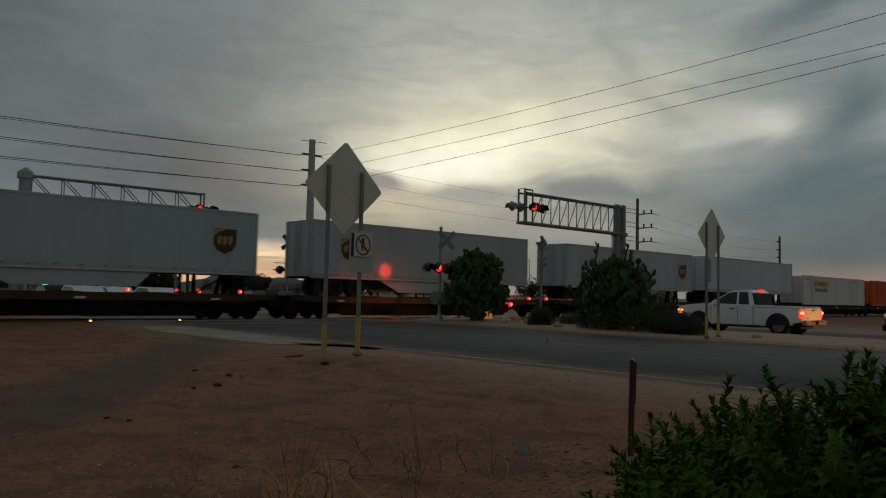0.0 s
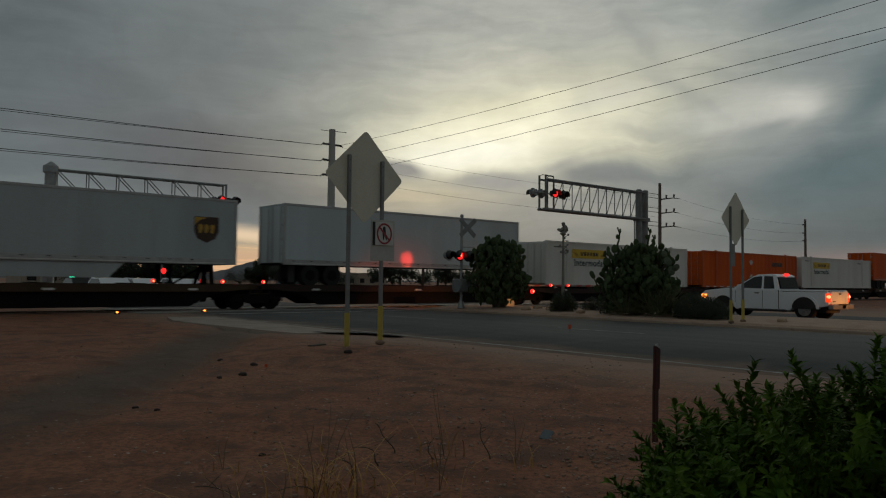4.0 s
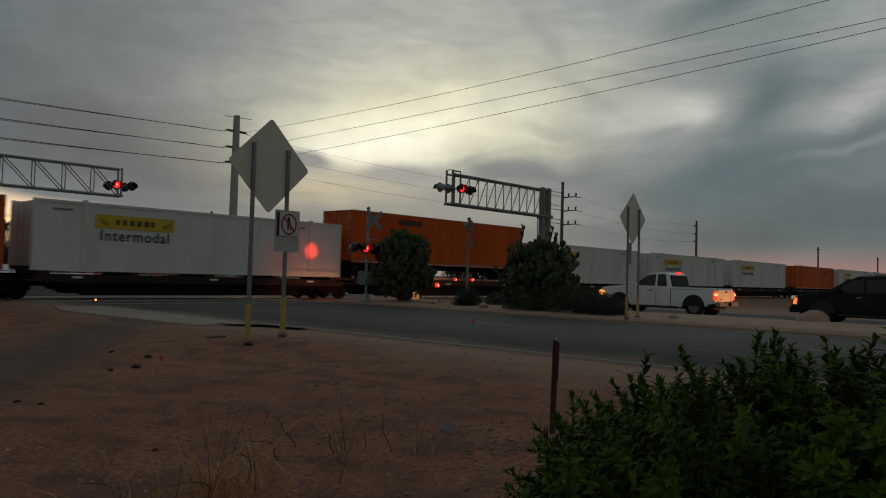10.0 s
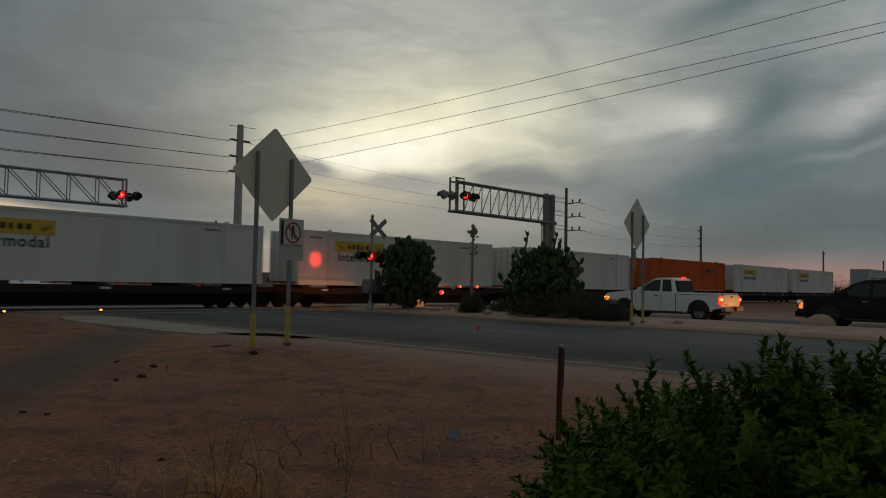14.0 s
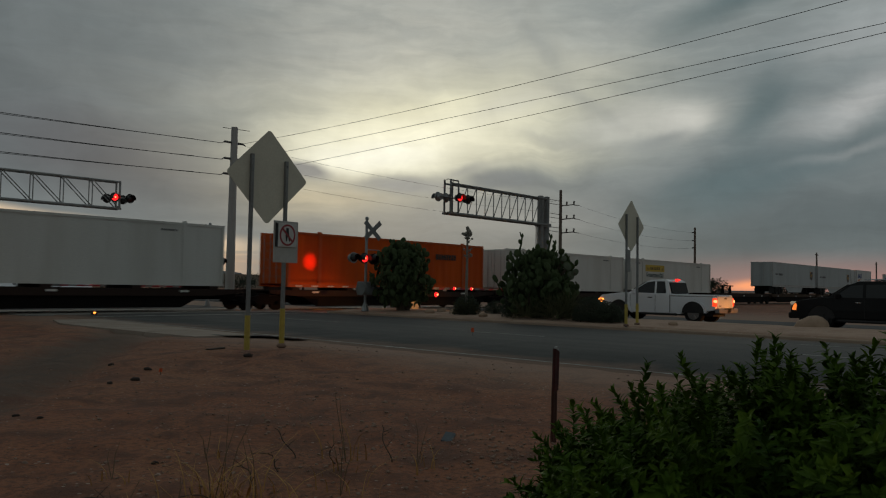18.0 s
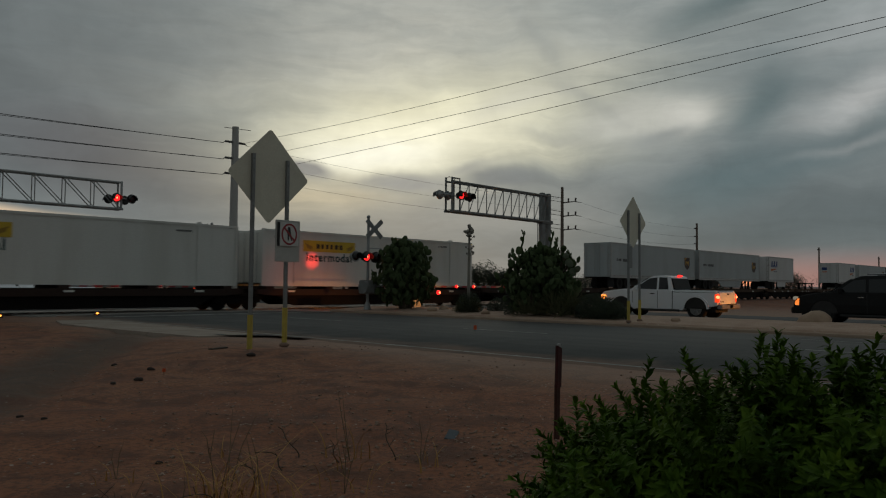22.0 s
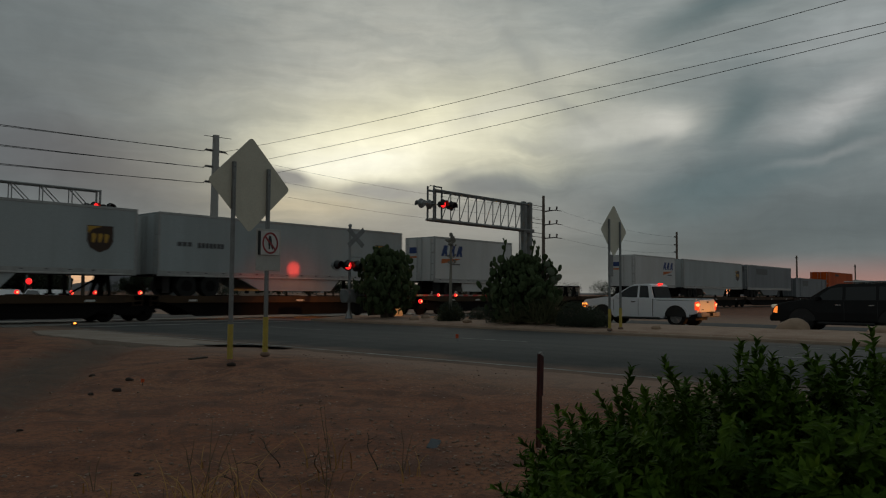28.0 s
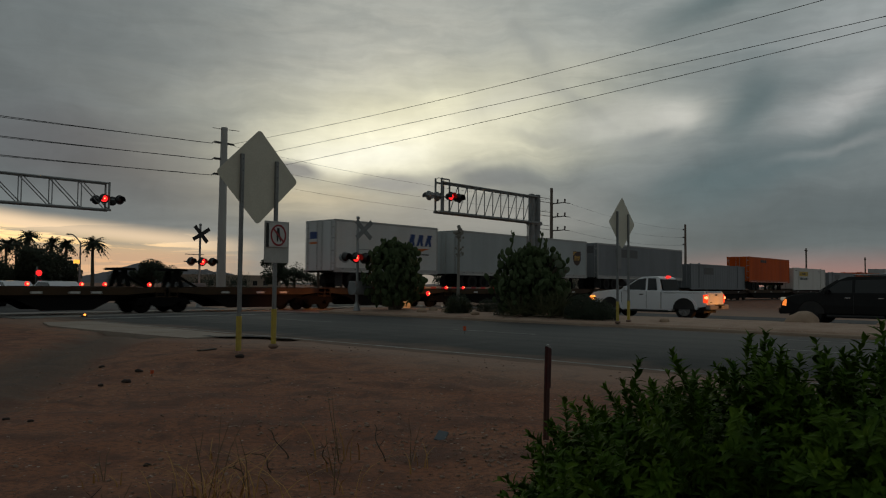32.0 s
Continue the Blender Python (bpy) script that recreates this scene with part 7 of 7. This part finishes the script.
def green_shrub():
    rng = random.Random(12)
    base = Vector((3.83, 0.80, 0))
    s = thing("green_shrub", pose(base.x, base.y, -0.1), "dense dark green shrub with long glossy leaves", "shrub")
    shoots = [sprig_mesh(200 + k, 38 + 2 * (k % 4), 0.25 + 0.03 * (k % 4)) for k in range(9)]
    for k in range(14):
        a = rng.uniform(0, 6.28)
        q = Vector((math.cos(a) * rng.uniform(0.2, 0.95), math.sin(a) * rng.uniform(0.2, 0.9), rng.uniform(0.55, 1.0)))
        part("branch", T((rng.uniform(-0.15, 0.15), rng.uniform(-0.15, 0.15), -0.05), q, 0.018, 0.007, n=6), "twig", s)
    def crest(az):
        """How far under eye level the shrub's top lies, in degrees, along its length."""
        marks = ((50, 29), (52.4, 24), (54.5, 18.0), (57, 12.2), (59, 9.6), (62, 8.2), (64, 7.5), (67, 6.5), (70, 5.4), (73, 5.2), (76.8, 4.3), (84, 3.8), (96, 4.2), (108, 7), (116, 13))
        for (a0, e0), (a1, e1) in zip(marks, marks[1:]):
            if a0 <= az <= a1:
                return e0 + (e1 - e0) * (az - a0) / (a1 - a0)
        return 16.0

    made, verts, faces = 0, [], []
    while made < 2700:
        az, d, h = rng.uniform(51, 112), rng.uniform(2.8, 4.7), rng.random() ** 0.8
        round_off = math.sqrt(max(0.0, 1 - ((d - 3.7) / 1.25) ** 2))
        top = (1.48 - d * math.tan(radians(crest(az)))) * (0.35 + 0.65 * round_off) - 0.22
        top *= 1 + 0.10 * noise.noise(Vector((az * 0.25, d * 1.7, 4)))
        if top < 0.02 or round_off <= 0.05:
            continue
        p = Vector((math.sin(radians(az)) * d - base.x, math.cos(radians(az)) * d - base.y, max(0.02, h * top)))
        me = rng.choice(shoots)
        away = Vector((p.x * 0.35, p.y * 0.35, 0.75)) + Vector((rng.uniform(-0.6, 0.6), rng.uniform(-0.6, 0.6), rng.uniform(-0.2, 0.5)))
        m = Matrix.Translation(p) @ away.to_track_quat("Z", "Y").to_matrix().to_4x4() @ Matrix.Rotation(rng.uniform(0, 6.28), 4, "Z")
        made += 1
        if made % 10 == 0:
            o = new("sprig", me)
            o.parent, o.matrix_basis = s, m
            continue
        n = len(verts)
        verts += [m @ v.co for v in me.vertices]
        faces += [tuple(n + i for i in f.vertices) for f in me.polygons]
    inner = bpy.data.meshes.new("inner_foliage")
    inner.from_pydata(verts, [], faces)
    inner.materials.append(M["leaf"])
    o = tagged(new("inner_foliage", inner), kind="stuff")
    o.parent = s
    # the taller shoots that break the outline
    for az, el in ((57.0, -9.2), (60.6, -6.6), (63.4, -6.9), (65.9, -4.7), (66.4, -5.3), (68.2, -5.0), (69.9, -4.2), (70.5, -4.6), (71.3, -4.4), (72.3, -4.1), (74.0, -4.0), (75.8, -3.2), (76.9, -2.2), (79.0, -3.0), (83.0, -3.2)):
        d = 3.1 + 0.5 * rng.random()
        dx, dy = math.sin(radians(az)) * d - base.x, math.cos(radians(az)) * d - base.y
        z = 1.38 + d * math.tan(radians(el)) + 0.1 - 0.26
        for j in range(3):
            o = new("sprig", rng.choice(shoots))
            o.parent = s
            o.matrix_basis = Matrix.Translation((dx + rng.uniform(-0.05, 0.05), dy + rng.uniform(-0.05, 0.05), z - 0.10 * j)) @ pose(0, 0, 0, rng.uniform(-14, 14), rng.uniform(-14, 14), rng.uniform(0, 360))
    return s


green_shrub()


# ---- beyond the railway ----
def palm(x, y, h, seed, r=0.2, size=1.0):
    """A palm: a ringed trunk under a full crown of arching feathered fronds."""
    rng = random.Random(seed)
    p = thing("palm_tree", pose(x, y, 0), "tall palm, dark against the sunset", "palm tree", "palms beyond the railway")
    bm = bmesh.new()
    for k in range(6):
        tube(bm, (0.04 * math.sin(k), 0, h * k / 6), (0.04 * math.sin(k + 1), 0, h * (k + 1) / 6), r * (1.25 - 0.07 * k), r * (1.18 - 0.07 * k), n=9, caps=False)
    ball(bm, (0, 0, h - 0.15), r * 1.7, (1, 1, 1.4), 9, 6)
    part("trunk", bm, "bark", p)
    fronds = bmesh.new()
    for k in range(44):
        a, e, L = rng.uniform(0, 6.28), rng.uniform(-0.5, 1.35), size * rng.uniform(1.15, 1.6)
        out, side = Vector((math.cos(a), math.sin(a), 0)), Vector((-math.sin(a), math.cos(a), 0))
        prev = None
        for j in range(8):
            u = j / 7
            rise = math.sin(e) * u - (0.35 + 0.35 * math.cos(e)) * u * u
            c = Vector((0, 0, h)) + out * (L * u * math.cos(e * (1 - 0.4 * u))) + Vector((0, 0, L * rise))
            if prev is not None:
                w = L * 0.20 * math.sin(math.pi * min(1, 0.15 + 0.85 * u)) + 0.02
                for sg in (-1, 1):
                    tip = c + side * (sg * w) - Vector((0, 0, 0.45 * w))
                    fronds.faces.new([fronds.verts.new(v) for v in (prev, c, tip, prev.lerp(tip, 0.7))])
            prev = c
    part("crown", fronds, "treeleaf", p, "full crown of arching fronds")
    return p


def tree(x, y, h, w, seed, label="dark leafy tree beyond the railway", leaves=2600):
    rng = random.Random(seed)
    t = thing("tree", pose(x, y, 0), label, "tree", "trees beyond the railway")
    bm = T((0, 0, -0.2), (0, 0, h * 0.45), h * 0.05, h * 0.035, n=8)
    ends = []
    for k in range(8):
        a = 6.28 * k / 8 + rng.uniform(-0.3, 0.3)
        q = Vector((math.cos(a) * w * rng.uniform(0.2, 0.42), math.sin(a) * w * rng.uniform(0.2, 0.42), h * rng.uniform(0.5, 0.92)))
        tube(bm, (0, 0, h * rng.uniform(0.2, 0.45)), q, h * 0.022, h * 0.008, n=6)
        ends.append(q)
    part("trunk", bm, "bark", t)
    crown = bmesh.new()
    lumps = [(q, w * rng.uniform(0.14, 0.26)) for q in ends] + [(Vector((rng.uniform(-w * 0.3, w * 0.3), rng.uniform(-w * 0.3, w * 0.3), h * rng.uniform(0.3, 0.9))), w * rng.uniform(0.12, 0.22)) for k in range(8)]
    size = max(0.14, h * 0.05)
    for k in range(leaves):
        c, r = rng.choice(lumps)
        d = Vector((rng.gauss(0, 1), rng.gauss(0, 1), rng.gauss(0, 0.8))).normalized()
        p = c + d * r * rng.random() ** 0.35
        e1 = Vector((rng.uniform(-1, 1), rng.uniform(-1, 1), rng.uniform(-1, 1))).normalized()
        e2 = e1.orthogonal().normalized()
        s = size * rng.uniform(0.5, 1.1)
        crown.faces.new([crown.verts.new(v) for v in (p - e1 * s, p + e2 * s * 0.5, p + e1 * s, p - e2 * s * 0.5)])
    part("crown", crown, "treeleaf", t)
    return t


def at_az(az, dist):
    return math.sin(radians(az)) * dist, math.cos(radians(az)) * dist


for k, (az, d, el) in enumerate(((18.2, 118, 2.36), (18.78, 125, 2.45), (19.46, 112, 2.95), (20.82, 120, 2.55), (21.7, 116, 2.55), (17.3, 122, 2.5), (16.1, 118, 2.6), (14.6, 120, 2.4), (13.2, 116, 2.5), (38.7, 130, 1.7), (39.8, 131, 1.72))):
    x, y = at_az(az, d)
    palm(x, y, 1.38 + math.tan(radians(el)) * d, 300 + k, size=1.3 if k < 9 else 0.9)
x, y = at_az(23.33, 92)
palm(x, y, 1.38 + math.tan(radians(2.65)) * 92, 320, 0.17, 1.3)
for k, (az, d, el, w) in enumerate(((20.15, 95, 2.15, 5.5), (21.3, 97, 1.3, 4.5), (18.6, 96, 1.1, 6.0), (16.2, 95, 1.4, 8.5), (27.2, 150, 1.4, 7), (28.2, 155, 1.0, 5), (26.4, 152, 0.9, 4), (25.3, 160, 0.5, 8), (30.2, 165, 0.4, 9), (32.5, 160, 0.35, 9), (35.6, 130, 1.75, 5), (37.0, 132, 1.3, 6), (38.6, 135, 0.95, 7), (40.4, 128, 1.3, 5), (41.8, 138, 0.9, 6),
                                     (45.6, 120, 1.35, 3.6), (48.4, 130, 1.15, 6), (49.8, 132, 1.35, 7), (51.2, 134, 1.1, 6), (53.0, 138, 0.8, 8), (42.5, 150, 0.45, 9), (57.0, 150, 0.6, 10), (61.0, 150, 0.7, 9), (63.5, 160, 0.7, 8), (66.8, 140, 0.75, 6), (71.5, 170, 0.8, 8), (74.5, 200, 0.5, 12))):
    x, y = at_az(az, d)
    tree(x, y, 1.38 + math.tan(radians(el)) * d, w, 400 + k, leaves=6500 if k < 7 else 3200)


def street_lamp():
    x, y = at_az(22.55, 70)
    l = thing("street_lamp", pose(x, y, 0), "curved-arm street lamp with a small lit yellow sign", "street lamp")
    part("pole", T((0, 0, 0), (0, 0, 4.6), 0.09, 0.06, n=10), "grey_steel", l)
    bm, prev = bmesh.new(), Vector((0, 0, 4.6))
    for k in range(1, 7):
        q = Vector((-0.85 * k / 6, 0, 4.6 + 0.70 * math.sin(k / 6 * 1.6)))
        tube(bm, prev, q, 0.05, n=8)
        prev = q
    part("arm", bm, "grey_steel", l)
    part("lamp_housing", ball(bmesh.new(), (-1.0, 0, 5.28), 0.22, (1, 0.5, 0.3), 10, 6), "grey_steel", l)
    part("yellow_sign", B(-0.56, -0.06, -0.10, -0.06, 2.90, 3.22, bevel=0.01), material("lit_yellow_sign", (0.6, 0.36, 0.05), 0.5, emit=(1.0, 0.52, 0.08), power=1.2), l, "small lit yellow sign")


street_lamp()


def traffic_light(az, d, z, mat, label):
    x, y = at_az(az, d)
    t = thing("traffic_light", pose(x, y, 0), label, "traffic light", "traffic lights beyond the railway")
    part("pole", T((0.0, 0.25, 0), (0.0, 0.25, z + 0.8), 0.07, n=8), "grey_steel", t)
    b = part("housing", B(-0.17, 0.17, -0.12, 0.12, z - 0.55, z + 0.55, bevel=0.02), "black", t)
    for k, dz in enumerate((0.34, 0.0, -0.34)):
        on = (mat == "redlens" and k == 0) or (mat == "greenlens" and k == 2)
        part("lens", ball(bmesh.new(), (0, -0.14, z + dz), 0.22 if on else 0.10, (1, 0.5, 1), 12, 8), mat if on else "darklens", b, smooth=True)
        if on and mat == "redlens":
            part("lens_core", ball(bmesh.new(), (0, -0.20, z + dz), 0.08, (1, 0.5, 1), 10, 6), "redcore", b, smooth=True)


traffic_light(20.07, 62, 1.66, "redlens", "traffic light showing red beyond the railway")
traffic_light(14.3, 66, 1.9, "greenlens", "traffic light showing green beyond the railway")


def far_car(x, y, turn, mat, label, lamps):
    c = thing("car", pose(x, y, 0, 0, 0, turn), label, "car", "cars beyond the railway")
    prof = [(2.2, 0.35), (2.25, 0.65), (2.0, 0.82), (1.1, 0.95), (0.4, 1.40), (-1.2, 1.44), (-1.9, 1.0), (-2.2, 0.92), (-2.22, 0.4)]
    part("body", shell(prof, 0.88, 0.16, 0.85), mat, c)
    for bm in pane([(0.95, 0.98), (0.36, 1.34), (-1.15, 1.37), (-1.6, 1.0)], 0.88, 0.16, 0.85):
        part("side_window", bm, "glass", c, "dark window")
    for s in (-1, 1):
        for yy in (-1.35, 1.35):
            w = part("tyre", T((s * 0.66, yy, 0.32), (s * 0.89, yy, 0.32), 0.32, n=18), "tyre", c)
            part("rim", T((s * 0.86, yy, 0.32), (s * 0.90, yy, 0.32), 0.2, n=12), "rim", w)
        part("head_lamp", B(s * 0.66 - 0.14, s * 0.66 + 0.14, 2.12, 2.26, 0.60, 0.74, bevel=0.02), "headlamp" if lamps else "signwhite", c)
        part("tail_lamp", B(s * 0.68 - 0.14, s * 0.68 + 0.14, -2.26, -2.12, 0.70, 0.86, bevel=0.02), "taillamp" if lamps else "signred", c)
    return c


far_car(14.3, 47.5, 180, "carwhite", "white car waiting at the far gate", True)
far_car(18.4, 47.0, 180, "carwhite", "white car waiting at the far gate", True)
far_car(14.6, 54.5, 180, "cardark", "dark car waiting in the queue beyond the railway", True)
far_car(18.3, 54.0, 180, "carwhite", "white car waiting in the queue beyond the railway", True)
far_car(33.0, 60.0, 0, "cardark", "dark car driving away beyond the railway", True)


def low_building(x, y, w, d, h, label):
    b = thing("low_building", pose(x, y, 0), label, "building", "buildings beyond the railway")
    part("wall", B(-w / 2, w / 2, -d / 2, d / 2, -0.2, h), "stucco", b)
    part("parapet", B(-w / 2 - 0.15, w / 2 + 0.15, -d / 2 - 0.15, d / 2 + 0.15, h, h + 0.35), "stucco", b)
    n = max(2, int(w / 3))
    for k in range(n):
        x0 = -w / 2 + (k + 0.5) * w / n
        win = part("window", B(x0 - 0.7, x0 + 0.7, -d / 2 - 0.03, -d / 2 + 0.05, 0.9, 2.1), "glass", b)
        part("sill", B(x0 - 0.8, x0 + 0.8, -d / 2 - 0.08, -d / 2 + 0.02, 0.8, 0.9), "concrete", win)


x, y = at_az(16.5, 150)
low_building(x, y, 30, 12, 3.0, "low tan building beyond the railway")
x, y = at_az(32.0, 210)
low_building(x, y, 26, 14, 3.2, "low tan building beyond the railway")
x, y = at_az(55.0, 230)
low_building(x, y, 34, 14, 3.4, "low tan building beyond the railway")


def lattice_tower():
    x, y = at_az(48.1, 150)
    t = thing("lattice_tower", pose(x, y, 0), "thin lattice tower behind the trees", "tower")
    h = 1.38 + math.tan(radians(2.75)) * 150
    for sx in (-1, 1):
        part("leg", T((sx * 0.9, 0, 0), (sx * 0.45, 0, h), 0.06, n=6), "grey_steel", t)
    for k in range(7):
        z0, z1 = h * k / 7, h * (k + 1) / 7
        a, b = 0.9 - 0.45 * k / 7, 0.9 - 0.45 * (k + 1) / 7
        part("brace", T((-a, 0, z0), (b, 0, z1), 0.035, n=5), "grey_steel", t)
        part("bar", T((-b, 0, z1), (b, 0, z1), 0.04, n=5), "grey_steel", t)


lattice_tower()


def mountains():
    """A far range along the horizon: a ridge with its own depth."""
    rng = random.Random(8)
    bm = bmesh.new()
    R, prev = 2600.0, None
    for k in range(-40, 441):
        az = k * 0.25
        el = 0.10 + 1.22 * math.exp(-((az - 26.6) / 2.7) ** 2) + 0.75 * math.exp(-((az - 31.3) / 2.6) ** 2) + 0.35 * math.exp(-((az - 21.0) / 3.0) ** 2) + 0.28 * math.exp(-((az - 13) / 4) ** 2)
        el += (0.22 * noise.noise(Vector((az * 0.55, 0, 0))) + 0.16 * noise.noise(Vector((az * 1.9, 5, 0)))) * min(1.0, el * 1.6)
        el = max(0.02, el)
        x, y = at_az(az, R)
        z = math.tan(radians(el)) * R
        row = [bm.verts.new((x * 0.80, y * 0.80, -2)), bm.verts.new((x * 0.9, y * 0.9, z * (0.35 + 0.12 * noise.noise(Vector((az, 9, 0)))))), bm.verts.new((x, y, z)), bm.verts.new((x * 1.1, y * 1.1, -2))]
        if prev:
            for i in range(3):
                bm.faces.new((prev[i], prev[i + 1], row[i + 1], row[i]))
        prev = row
    whole("mountains", bm, "hill", "low hazy mountain range on the horizon", "mountains", kind="structure", smooth=True)


mountains()

motions()
